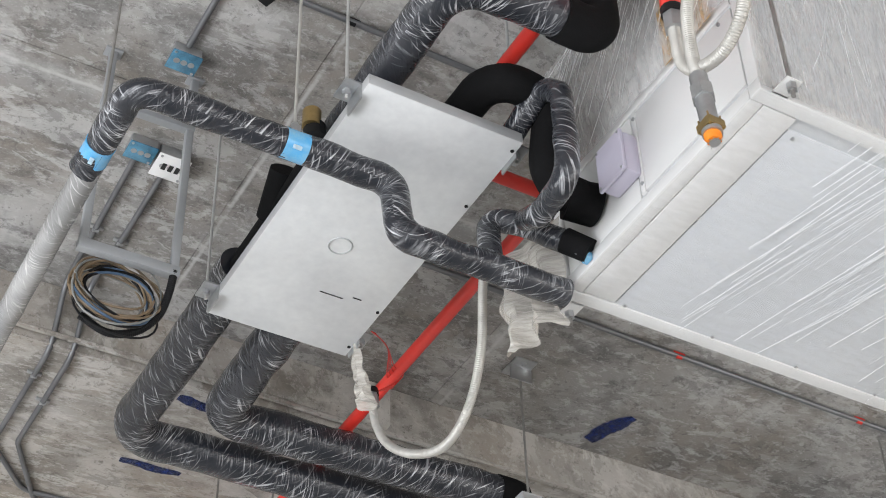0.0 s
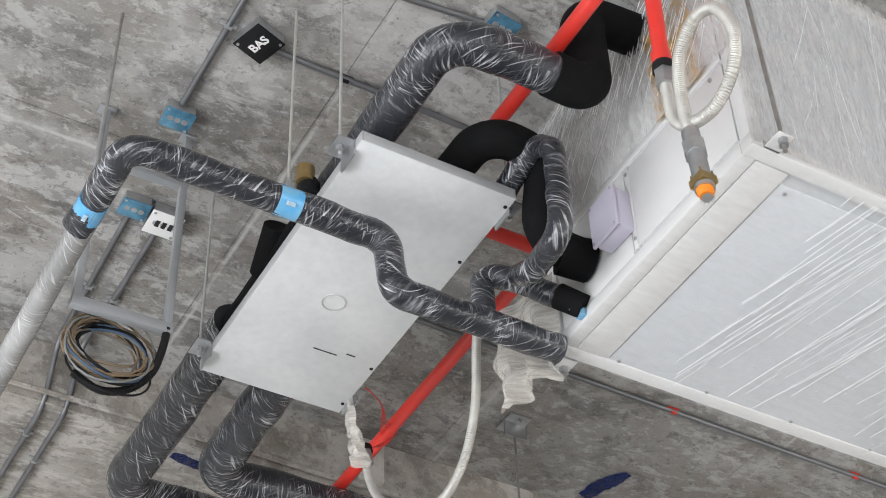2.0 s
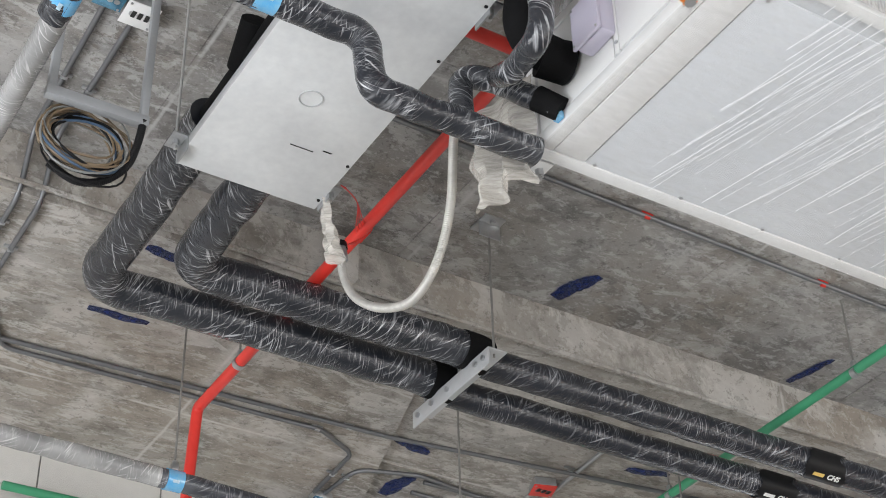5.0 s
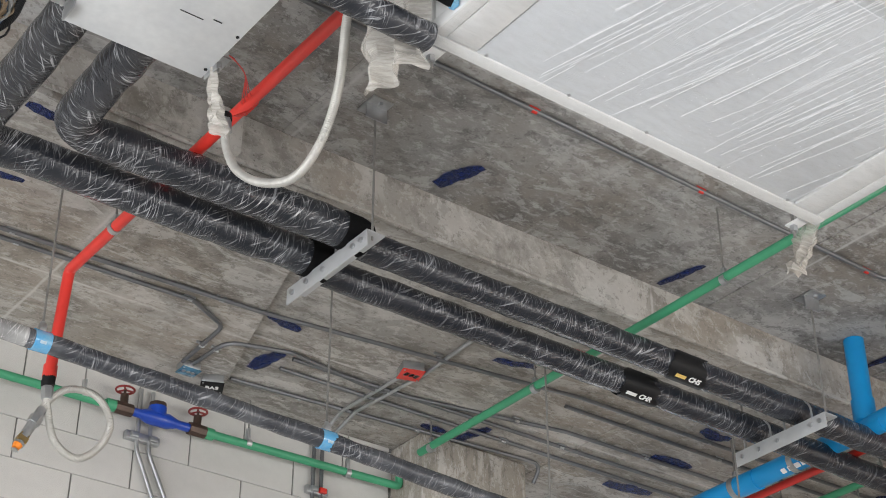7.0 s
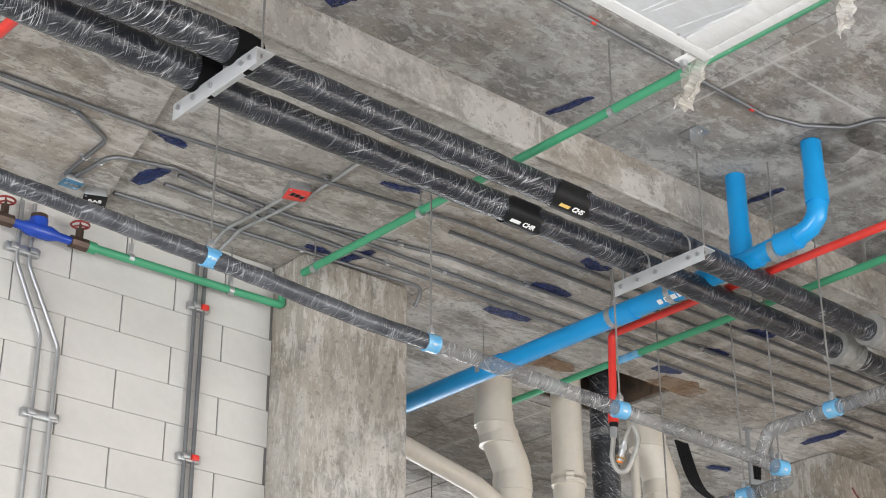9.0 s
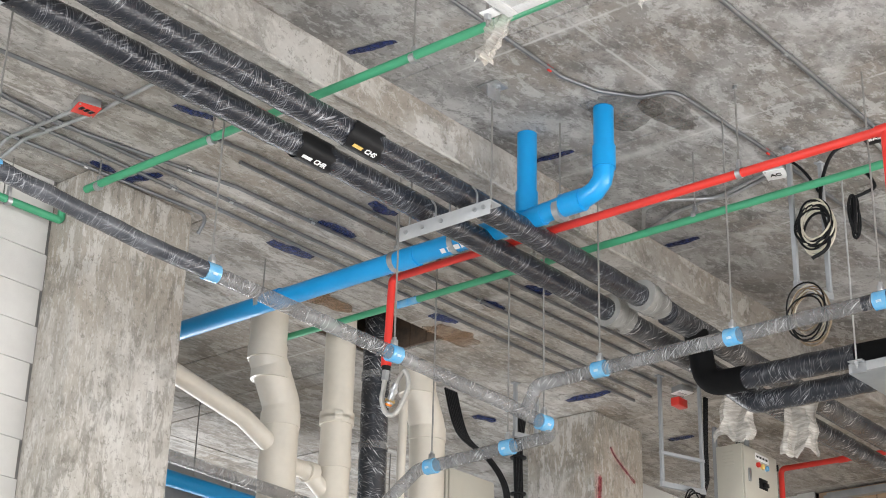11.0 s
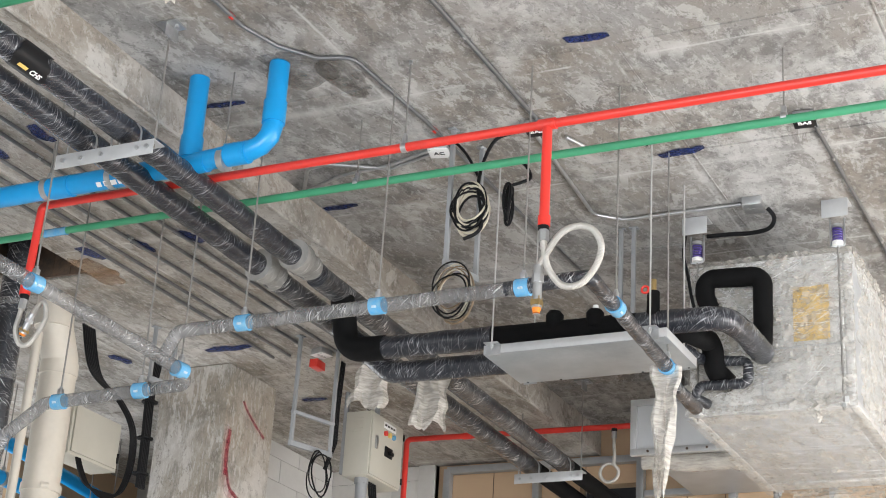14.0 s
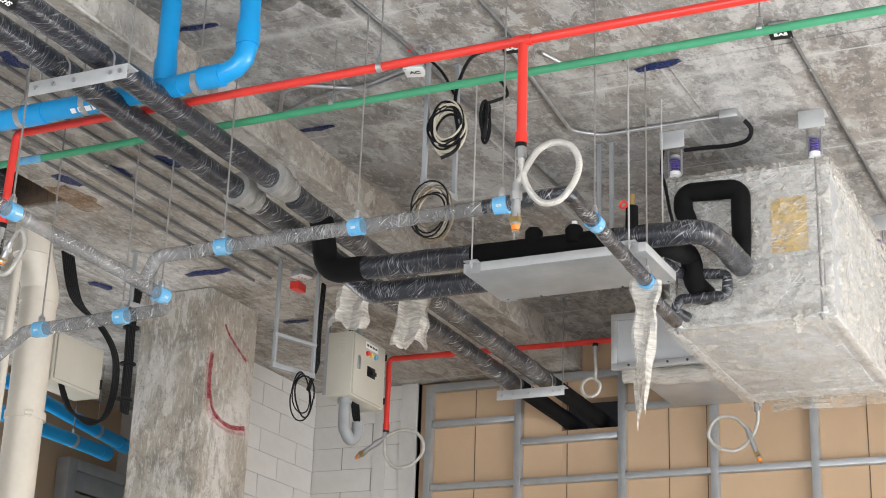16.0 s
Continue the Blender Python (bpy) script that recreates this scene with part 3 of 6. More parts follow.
def spline(pts, n=8):
    pts = [Vector(p) for p in pts]
    out = []
    for i in range(len(pts) - 1):
        p0, p1, p2, p3 = pts[max(i - 1, 0)], pts[i], pts[i + 1], pts[min(i + 2, len(pts) - 1)]
        for k in range(n):
            f = k / n
            out.append(0.5 * ((2 * p1) + (p2 - p0) * f + (2 * p0 - 5 * p1 + 4 * p2 - p3) * f * f + (3 * p1 - p0 - 3 * p2 + p3) * f ** 3))
    return out + [pts[-1]]


def hose(pts, tail, label, r=0.011):
    """A flexible sprinkler hose: braided hose, fittings, brass bracket and orange head cap at its tail."""
    t = thing("sprinkler_hose", pts[0], label, "hose", "sprinkler hoses")
    part("hose", flex(pts, r), FLEX, t)
    a, b = Vector(pts[0]), Vector(pts[1])
    d = (b - a).normalized()
    part("fitting", tube_bm([a - d * 0.02, a + d * 0.045], r * 1.6, seg=6), ZINC, t)
    part("collar", tube_bm([a - d * 0.035, a - d * 0.01], r * 1.75, seg=14), BLACKP, t)
    if tail:
        e, f = Vector(pts[-1]), Vector(tail)
        d = (f - e).normalized()
        part("reducer", tube_bm([e - d * 0.02, e.lerp(f, 0.25), e.lerp(f, 0.3), e.lerp(f, 0.8)], lambda s: r * 1.35, seg=12), ZINC, t)
        part("hex_nut", tube_bm([e.lerp(f, 0.12), e.lerp(f, 0.32)], r * 1.8, seg=6), ZINC, t)
        o = d.orthogonal().normalized()
        v = d.cross(o)
        q = tube_bm([e.lerp(f, 0.74), e.lerp(f, 0.86)], r * 2.0, seg=4)
        for k in (-1, 1):
            for w in (o, v):
                tube_bm([e.lerp(f, 0.66) + w * r * 1.5 * k, e.lerp(f, 0.88) + w * r * 1.5 * k], 0.0028, seg=6, bm=q)
        part("bracket", q, BRASS, t)
        part("chrome_ring", disc_bm(e.lerp(f, 0.90), d, r * 1.5, 0.012, 16), ZINC, t)
        part("head_cap", tube_bm([e.lerp(f, 0.93), e.lerp(f, 0.97), f, f + d * 0.008], lambda s: r * 1.3 if s < 0.012 else r * 1.05, seg=10, wobble=0.003), ORANGE, t)
        q = disc_bm(f + d * 0.014, d, r * 0.8, 0.003, 12)
        for k in range(10):
            g = o * math.cos(k * 0.628) + v * math.sin(k * 0.628)
            tube_bm([f + d * 0.014 + g * r * 0.7, f + d * 0.016 + g * r * 1.15], 0.0012, seg=4, bm=q)
        part("deflector", q, ZINC, t)
    return t


def junction_box(at, right, out=(0, 0, -1), size=(0.11, 0.11, 0.045), material=None, cover=None, label="galvanised steel junction box on the concrete ceiling", words="", text_mat=None, text_size=0.03, flip=1):
    """A steel box with knock-outs, screws and, where it is marked, a lettered cover."""
    t = thing("junction_box", at, label, "junction box", "junction boxes")
    r, o = Vector(right).normalized(), Vector(out).normalized()
    m = facing(at, r, o.cross(r))
    w, h, d = size
    part("body", box_bm((-w / 2, -h / 2, 0), (w / 2, h / 2, d), 0.006, m=m), material or ZINC, t)
    cv = part("cover", box_bm((-w / 2 - 0.003, -h / 2 - 0.003, d), (w / 2 + 0.003, h / 2 + 0.003, d + 0.004), 0.0015, m=m), cover or material or ZINC, t)
    for sx in (-1, 1):
        part("screw", disc_bm(m @ Vector((sx * w * 0.42, -sx * h * 0.42, d + 0.005)), o, 0.005, 0.004, 8), ZINC, cv)
    if words:
        part("lettering", text_bm(words, text_size, m @ Matrix.Translation((0, 0, d + 0.0055)) @ Matrix.Diagonal((flip, flip, 1, 1)), 0.0008), text_mat or TEXTW, cv)
    else:
        for k in (-1, 0, 1):
            part("knockout", disc_bm(m @ Vector((k * w * 0.26, 0, d + 0.0045)), o, 0.011, 0.002, 12), ZINC, cv)
    return t


def conduit(pts, label="steel electrical conduit clipped under the ceiling", r=0.011, clips=(), bend=0.09, material=None, clip_mat=None):
    t = thing("conduit", pts[0], label, "conduit", "conduits")
    part("tube", tube_bm(pts, r, bend, 10), material or CONDUIT, t)
    for c in clips:
        c = Vector(c)
        q = box_bm((-0.028, -0.008, -0.004), (0.028, 0.008, 0.006), 0.002, m=Matrix.Translation(c + Vector((0, 0, 0.004))))
        tube_bm([c + Vector((-0.012, 0, -0.012)), c + Vector((0.012, 0, -0.012))], 0.007, seg=8, bm=q)
        part("saddle_clip", q, clip_mat or ZINC, t)
    return t


def mark(cx, cy, z, ang, length, width, seed, material=None, parent=None):
    """A brushed stroke of paint under the slab."""
    rnd2 = random.Random(seed)
    q = bmesh.new()
    m = Matrix.Translation((cx, cy, z)) @ Matrix.Rotation(ang, 4, "Z")
    n, lo, hi = 14, [], []
    for i in range(n + 1):
        f = i / n
        x = (f - 0.5) * length
        w = width * (0.3 + 0.7 * math.sin(math.pi * min(1, 0.10 + f * 0.86)) ** 0.6) * rnd2.uniform(0.8, 1.05)
        c = width * 0.3 * noise.noise((f * 2.2, seed * 1.37, 0))
        lo.append(q.verts.new(m @ Vector((x, c - w / 2, 0))))
        hi.append(q.verts.new(m @ Vector((x + rnd2.uniform(-0.008, 0.008), c + w / 2, 0))))
    for i in range(n):
        q.faces.new((lo[i], hi[i], hi[i + 1], lo[i + 1]))
    r = bmesh.ops.extrude_face_region(q, geom=list(q.faces))
    bmesh.ops.translate(q, verts=[v for v in r["geom"] if isinstance(v, bmesh.types.BMVert)], vec=(0, 0, 0.0015))
    return part("paint_mark", q, material or PAINT, parent, "dark blue painted setting-out mark", smooth=False)


def drape(name, label, top, length, width, seed, parent_group="plastic film", material=None, taper=0.5, lean=(0, 0), along=(1, 0, 0), fold=0.03):
    """A hanging rag of plastic film: folded, with a ragged lower edge."""
    t = thing(name, top, label, "plastic film", parent_group)
    u = Vector(along).normalized()
    v = u.cross(Vector((0, 0, 1)))
    q = bmesh.new()
    nx, nz = 16, 26
    grid = []
    for j in range(nz + 1):
        f = j / nz
        row = []
        for i in range(nx + 1):
            g = i / nx - 0.5
            w = width * (1 - taper * f) * (0.85 + 0.3 * noise.noise((f * 3.0, seed, 1.0)))
            cut = length * (1 + 0.22 * noise.noise((g * 2.2, seed, 2.0)) + 0.05 * noise.noise((g * 14, seed, 4.0)))
            d = fold * (0.4 + f) * (math.sin(g * 11 + seed + 3 * noise.noise((f * 2, seed, g * 2))) + 0.6 * noise.noise((g * 9, f * 7, seed)))
            p = Vector(top) + u * (g * w + lean[0] * f + 0.02 * noise.noise((f * 6, g * 3, seed))) + v * (d + lean[1] * f) + Vector((0, 0, -f * cut))
            row.append(q.verts.new(p))
        grid.append(row)
    for j in range(nz):
        for i in range(nx):
            q.faces.new((grid[j][i], grid[j][i + 1], grid[j + 1][i + 1], grid[j + 1][i]))
    part("sheet", q, material or FILM, t)
    return t


def sheet(parent, m, w, h, amp, seed, material, name="film", nx=40, ny=30, freq=5.0, crumple=0.0):
    """A sheet of film over a face: slack swells, and sharp folds where it is crumpled."""
    q = bmesh.new()

    def lift(x, y):
        d = amp * (0.5 + noise.noise((x * freq, y * freq * 2.2, seed)) + 0.5 * noise.noise((x * freq * 3, y * freq * 5, seed)))
        if crumple:
            bend_ = noise.noise((x * 2.5, y * 2.5, seed + 20)) * 0.25
            for k, (fx, fy) in enumerate(((7, 3), (4, 11), (16, 9), (9, 21))):
                r = 1 - 2.2 * abs(noise.noise(((x + bend_) * fx, (y - bend_) * fy, seed + k * 3.1)))
                d += crumple * max(0.0, r) ** 3 * (1.0, 0.9, 0.5, 0.45)[k]
        return d

    grid = [[q.verts.new(m @ Vector((w * (i / nx - 0.5), h * (j / ny - 0.5), lift(i / nx * w, j / ny * h)))) for i in range(nx + 1)] for j in range(ny + 1)]
    for j in range(ny):
        for i in range(nx):
            q.faces.new((grid[j][i], grid[j][i + 1], grid[j + 1][i + 1], grid[j + 1][i]))
    return part(name, q, material, parent)


def coil(c, right, up, radius, n, label, mats, seed, tall=1.0, r=0.005):
    """Loops of spare cable hung on a bracket."""
    rnd2 = random.Random(seed)
    t = thing("cable_coil", c, label, "cable", "cable coils")
    u, w = Vector(right).normalized(), Vector(up).normalized()
    o = u.cross(w)
    for k in range(n):
        rr = radius * rnd2.uniform(0.84, 1.08)
        off = Vector(c) + u * rnd2.uniform(-0.016, 0.016) + w * rnd2.uniform(-0.03, 0.03) + o * rnd2.uniform(-0.02, 0.02)
        ph, el = rnd2.uniform(0, 6.28), rnd2.uniform(0.9, 1.15) * tall
        pts = [off + u * rr * math.cos(ph + a * 0.2618) + w * rr * el * math.sin(ph + a * 0.2618) + o * 0.012 * math.sin(a * 0.5 + ph) for a in range(25)]
        part("cable", tube_bm(pts, r * rnd2.uniform(0.6, 1.1), seg=6), mats[k % len(mats)], t)
    return t


# ---- chilled-water pipes ----
R_CH = 0.064
CHS_Y, CHR_Y = 4.53, 4.79


def chilled(pts, label, r=R_CH, material=None, wob=0.004, bend=0.12, name="insulated_pipe"):
    t = thing(name, pts[0], label, "insulated pipe", "chilled water pipes")
    part("insulation", tube_bm(pts, r, bend, 22, wobble=wob, step=0.035), material or WRAPD, t)
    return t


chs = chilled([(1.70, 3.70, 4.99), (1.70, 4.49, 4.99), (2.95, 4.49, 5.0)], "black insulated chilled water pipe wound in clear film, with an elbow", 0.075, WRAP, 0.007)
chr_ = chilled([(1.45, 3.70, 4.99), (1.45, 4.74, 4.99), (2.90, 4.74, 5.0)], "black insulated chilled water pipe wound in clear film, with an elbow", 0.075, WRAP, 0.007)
for t, y in ((chs, 4.49), (chr_, 4.74)):
    part("end_collar", tube_bm([(2.86, y, 5.0), (2.93, y, 5.0), (2.97, y + 0.01, 5.0)], 0.079, seg=20, wobble=0.004), RUBBER, t)
chs2 = chilled([(2.95, CHS_Y, 5.0), (5.4, CHS_Y, 5.0), (7.35, CHS_Y + 0.02, 4.99)], "long black insulated chilled water supply pipe wound in clear film")
chr2 = chilled([(2.95, CHR_Y, 5.0), (5.4, CHR_Y, 5.0), (7.2, CHR_Y + 0.02, 4.99)], "long black insulated chilled water return pipe wound in clear film")
chs3 = chilled([(7.35, CHS_Y + 0.02, 4.98), (9.2, CHS_Y + 0.04, 4.95), (11.3, CHS_Y + 0.052, 4.92)], "far black insulated chilled water supply pipe wound in film", 0.070, WRAPF)
chr3 = chilled([(7.2, CHR_Y + 0.02, 4.98), (9.2, CHR_Y + 0.05, 4.95), (11.3, CHR_Y + 0.068, 4.92)], "far black insulated chilled water return pipe wound in film", 0.070, WRAPF)
for t, y in ((chs3, CHS_Y + 0.052), (chr3, CHR_Y + 0.068)):
    part("bare_insulation", tube_bm([(11.28, y, 4.92), (12.75, y + 0.01, 4.90)], 0.066, 0, 20), RUBBER, t, "matt black rubber foam end")
for t, y, x in ((chs2, CHS_Y, 7.06), (chr2, CHR_Y, 7.12)):
    part("loose_collar", tube_bm([(x, y + 0.01, 4.99), (x + 0.06, y + 0.01, 4.99), (x + 0.2, y + 0.015, 4.985)], lambda s: 0.092 if s < 0.1 else 0.080, seg=20, wobble=0.016, step=0.02), TAPEFILM, t, "pale bunched film and tape")
def torn_band(t, x0, x1, y, z, r, seed):
    """The bare black jacket shown where the film is torn open, with ragged ends."""
    q = bmesh.new()
    seg, n = 24, 10
    rows = []
    for i in range(n + 1):
        f = i / n
        ring = []
        for k in range(seg):
            a = 2 * math.pi * k / seg
            s, e = 0.07 * noise.noise((math.cos(a) * 1.6, math.sin(a) * 1.6, seed)), 0.07 * noise.noise((math.cos(a) * 1.6, math.sin(a) * 1.6, seed + 7))
            x = x0 + s + (x1 - x0 + e - s) * f
            ring.append(q.verts.new((x, y + r * math.cos(a), z + r * math.sin(a))))
        rows.append(ring)
    for i in range(n):
        for k in range(seg):
            q.faces.new((rows[i][k], rows[i + 1][k], rows[i + 1][(k + 1) % seg], rows[i][(k + 1) % seg]))
    part("label_band", q, BLACKP, t, "bare black jacket in a tear of the film")


for t, y, words, x in ((chs2, CHS_Y, "CHS", 4.75), (chr2, CHR_Y, "CHR", 4.69)):
    torn_band(t, x - 0.09, x + 0.09, y, 5.0, R_CH + 0.006, y)
    side = (Vector((0, 0, EYE)) - Vector((x, y, 5.0)))
    side.x = 0
    side.normalize()
    side.rotate(Euler((0.55, 0, 0)))
    m = facing(Vector((x + 0.035, y, 5.0)) + side * (R_CH + 0.0085), (1, 0, 0), side.cross(Vector((1, 0, 0))))
    part("lettering", text_bm(words, 0.036, m, 0.001), TEXTW, t)
    m2 = facing(Vector((x - 0.05, y, 5.0)) + side * (R_CH + 0.0085), (1, 0, 0), side.cross(Vector((1, 0, 0))))
    q = box_bm((-0.03, -0.009, 0), (0.03, 0.009, 0.002), 0.0008, m=m2)
    part("flow_arrow", q, YELLOW if words == "CHS" else TEXTW, t)


def trapeze(x, y0, y1, z):
    t = thing("trapeze_hanger", (x, y0, z), "galvanised angle trapeze hanger under two insulated pipes", "pipe hanger", "trapeze hangers")
    q = box_bm((x - 0.046, y0, z - 0.075), (x - 0.040, y1, z), 0.001)
    box_bm((x - 0.040, y0, z - 0.006), (x + 0.040, y1, z), bm=q)
    part("angle_bar", q, GALV, t)
    for yy in (y0 + 0.035, y0 + 0.09, y0 + 0.30, y0 + 0.42, y1 - 0.045):
        part("bolt", disc_bm((x - 0.05, yy, z - 0.035), (1, 0, 0), 0.012, 0.012, 6), ZINC, t)
    for yy in (y0 + 0.03, y1 - 0.03):
        part("rod", tube_bm([(x, yy, H1 if yy < YS else H2), (x, yy, z - 0.02)], 0.005, seg=8), DARKROD, t)
    for yy in (y0 + 0.2, y0 + 0.46):
        part("saddle", tube_bm([(x, yy - 0.085, z + 0.002), (x, yy - 0.085, z + 0.1), (x, yy, z + 0.155), (x, yy + 0.085, z + 0.1), (x, yy + 0.085, z + 0.002)], 0.005, 0.07, 8), ZINC, t)
    s = 0.05
    q = box_bm((x - s, y0 - 0.03, H1 - 0.008), (x + s, y0 + 0.09, H1), 0.002)
    box_bm((x - s, y0 + 0.02, H1 - 0.075), (x + s, y0 + 0.026, H1), bm=q)
    part("anchor_plate", q, ZINC, t)
    part("anchor_bolt", disc_bm((x, y0 - 0.005, H1 - 0.014), (0, 0, 1), 0.012, 0.02, 6), ZINC, t)
    return t


trapeze(2.93, 4.33, 4.90, 4.93)
trapeze(5.49, 4.33, 4.90, 4.91)
trapeze(11.17, 4.38, 4.94, 4.83)

# ---- red, green and blue lines ----
RED_G = "red sprinkler pipes"
r1 = run("fire_pipe", [(6.2, -3.3, 5.07), (6.2, 5.62, 5.07), (6.2, 5.64, 4.55)], 0.022, RED, "red painted steel sprinkler pipe under the ceiling", "pipe", 0.03, RED_G)
part("drop", tube_bm([(6.2, 2.66, 5.07), (6.2, 2.66, 4.55)], 0.023, seg=16), RED, r1)
part("tee", disc_bm((6.2, 2.66, 5.07), (0, 1, 0), 0.028, 0.085), RED, r1)
for p in ((6.2, 2.66, 4.575), (6.2, 5.64, 4.58)):
    part("coupling", disc_bm(p, (0, 0, 1), 0.029, 0.05), RED, r1)
    part("black_collar", disc_bm(Vector(p) - Vector((0, 0, 0.03)), (0, 0, 1), 0.024, 0.02), BLACKP, r1)
for y in (0.6, 3.41, 4.9):
    clamp_ring(r1, (6.2, y, 5.07), (0, 1, 0), 0.022)
r2 = run("fire_pipe", [(1.80, -3.3, 5.10), (1.80, 3.05, 5.10), (2.22, 3.05, 5.10), (2.22, 5.56, 5.10), (2.22, 5.62, 4.60)], 0.024, RED, "red painted steel sprinkler pipe passing over the insulated pipes", "pipe", 0.03, RED_G)
clamp_ring(r2, (2.22, 5.15, 5.10), (0, 1, 0), 0.024)
part("black_collar", disc_bm((2.222, 5.62, 4.61), (0, 0, 1), 0.027, 0.03), BLACKP, r2)
part("coupling", disc_bm((2.222, 5.62, 4.65), (0, 0, 1), 0.029, 0.05), RED, r2)
r4 = run("fire_pipe", [(1.93, -3.3, 5.22), (1.93, 2.04, 5.22), (1.93, 2.055, 4.80)], 0.022, RED, "red painted steel sprinkler drop beside the air handler", "pipe", 0.03, RED_G)
part("coupling", disc_bm((1.93, 2.055, 4.83), (0, 0, 1), 0.027, 0.05), RED, r4)
r5 = run("fire_pipe", [(11.42, 2.4, 5.22), (11.42, 6.05, 5.27), (11.42, 6.05, 4.66)], 0.023, RED, "red painted steel sprinkler pipe near the far wall with a drop", "pipe", 0.04, RED_G)
part("coupling", disc_bm((11.42, 6.05, 4.69), (0, 0, 1), 0.028, 0.05), RED, r5)
part("black_collar", disc_bm((11.42, 6.05, 4.66), (0, 0, 1), 0.026, 0.02), BLACKP, r5)
part("tee", disc_bm((11.42, 5.50, 5.262), (0, 1, 0), 0.028, 0.07), RED, r5)
clamp_ring(r5, (11.42, 3.0, 5.228), (0, 1, 0), 0.023)
for p in ((6.2, 3.41), (6.2, 0.6), (1.8, 0.2), (1.93, 0.4), (11.42, 3.0)):
    rod((*p, H1), (*p, 5.12 if p[0] != 11.42 else 5.25))
rod((6.2, 4.9, H2), (6.2, 4.9, 5.10))
rod((2.22, 5.15, H2), (2.22, 5.15, 5.13))

g1 = run("water_pipe", [(4.57, -3.3, 5.19), (4.57, 6.3, 5.19)], 0.021, GREEN, "green plastic water pipe under the ceiling", "pipe", 0.03, "green water pipes")
g2 = run("water_pipe", [(6.69, -3.3, 5.17), (6.69, 7.2, 5.16)], 0.021, GREEN, "green plastic water pipe under the ceiling", "pipe", 0.03, "green water pipes")
part("blue_tape", disc_bm((6.69, 5.93, 5.16), (0, 1, 0), 0.024, 0.16), TAPE, g2, "blue tape round the joint")
for t, x, y, top in ((g1, 4.57, 4.07, H1), (g1, 4.57, 5.35, H2), (g1, 4.57, 6.2, H2), (g1, 4.57, 2.2, H1), (g2, 6.69, 1.67, H1), (g2, 6.69, 3.95, H1), (g2, 6.69, 5.0, H2), (g2, 6.69, 0.0, H1)):
    clamp_ring(t, (x, y, 5.18), (0, 1, 0), 0.021)
    q = tube_bm([(x, y, top), (x, y, 5.21)], 0.0045, seg=8)
    part("rod", q, DARKROD, t)
g3 = run("water_pipe", [(3.40, 6.50, 5.05), (4.58, 6.50, 5.07), (4.58, 6.50, 5.14)], 0.021, GREEN, "green plastic water pipe along the block wall", "pipe", 0.02, "green water pipes")
g4 = run("water_pipe", [(1.7, 6.50, 5.04), (2.92, 6.50, 5.05)], 0.021, GREEN, "green plastic water pipe along the block wall", "pipe", 0.02, "green water pipes")
for t, x in ((g3, 3.65), (g3, 4.25), (g4, 2.75)):
    clamp_ring(t, (x, 6.50, 5.06), (1, 0, 0), 0.021, ear=0.06)
    part("rod", tube_bm([(x, 6.50, H2 - 0.03), (x, 6.50, 5.08)], 0.004, seg=8), DARKROD, t)
for t, x in ((g3, 3.42), (g4, 2.90)):
    part("union", disc_bm((x, 6.50, 5.05), (1, 0, 0), 0.03, 0.06), GREEN, t)

# water meter between two gate valves
wm = thing("water_meter", (3.15, 6.50, 5.05), "blue enamelled water meter with a dark register in the green pipe", "water meter")
part("body", tube_bm([(3.00, 6.50, 5.05), (3.05, 6.50, 5.05), (3.09, 6.50, 5.05), (3.20, 6.50, 5.05), (3.25, 6.50, 5.05), (3.32, 6.50, 5.05)], lambda s: 0.022 if s < 0.06 or s > 0.24 else 0.038, seg=16), METERB, wm)
part("register", disc_bm((3.14, 6.50, 5.085), (0, 0, 1), 0.045, 0.045, 20), METERB, wm)
part("lid", disc_bm((3.14, 6.50, 5.118), (0, 0, 1), 0.042, 0.02, 20), BRONZE, wm, "dark bronze register lid")
gv = None
for x in (2.96, 3.36):
    if gv is None:
        gv = thing("gate_valve", (x, 6.50, 5.05), "dark bronze gate valve with a red hand wheel", "valve", "gate valves")
        q = disc_bm((x, 6.50, 5.05), (1, 0, 0), 0.033, 0.09, 8)
        disc_bm((x, 6.50, 5.09), (0, 0, 1), 0.02, 0.07, 10, bm=q)
        part("body", q, BRONZE, gv)
        part("stem", disc_bm((x, 6.50, 5.13), (0, 0, 1), 0.007, 0.05, 8), BRONZE, gv)
        q = tube_bm([(x + 0.045 * math.cos(a), 6.50 + 0.045 * math.sin(a), 5.15) for a in [i * math.pi / 8 for i in range(17)]], 0.0055, seg=8)
        for a in (0, 2.09, 4.19):
            tube_bm([(x, 6.50, 5.15), (x + 0.045 * math.cos(a), 6.50 + 0.045 * math.sin(a), 5.15)], 0.005, seg=6, bm=q)
        part("hand_wheel", q, DARKRED, gv)
    else:
        copy_thing(gv, Matrix.Translation((x, 6.50, 5.05)))

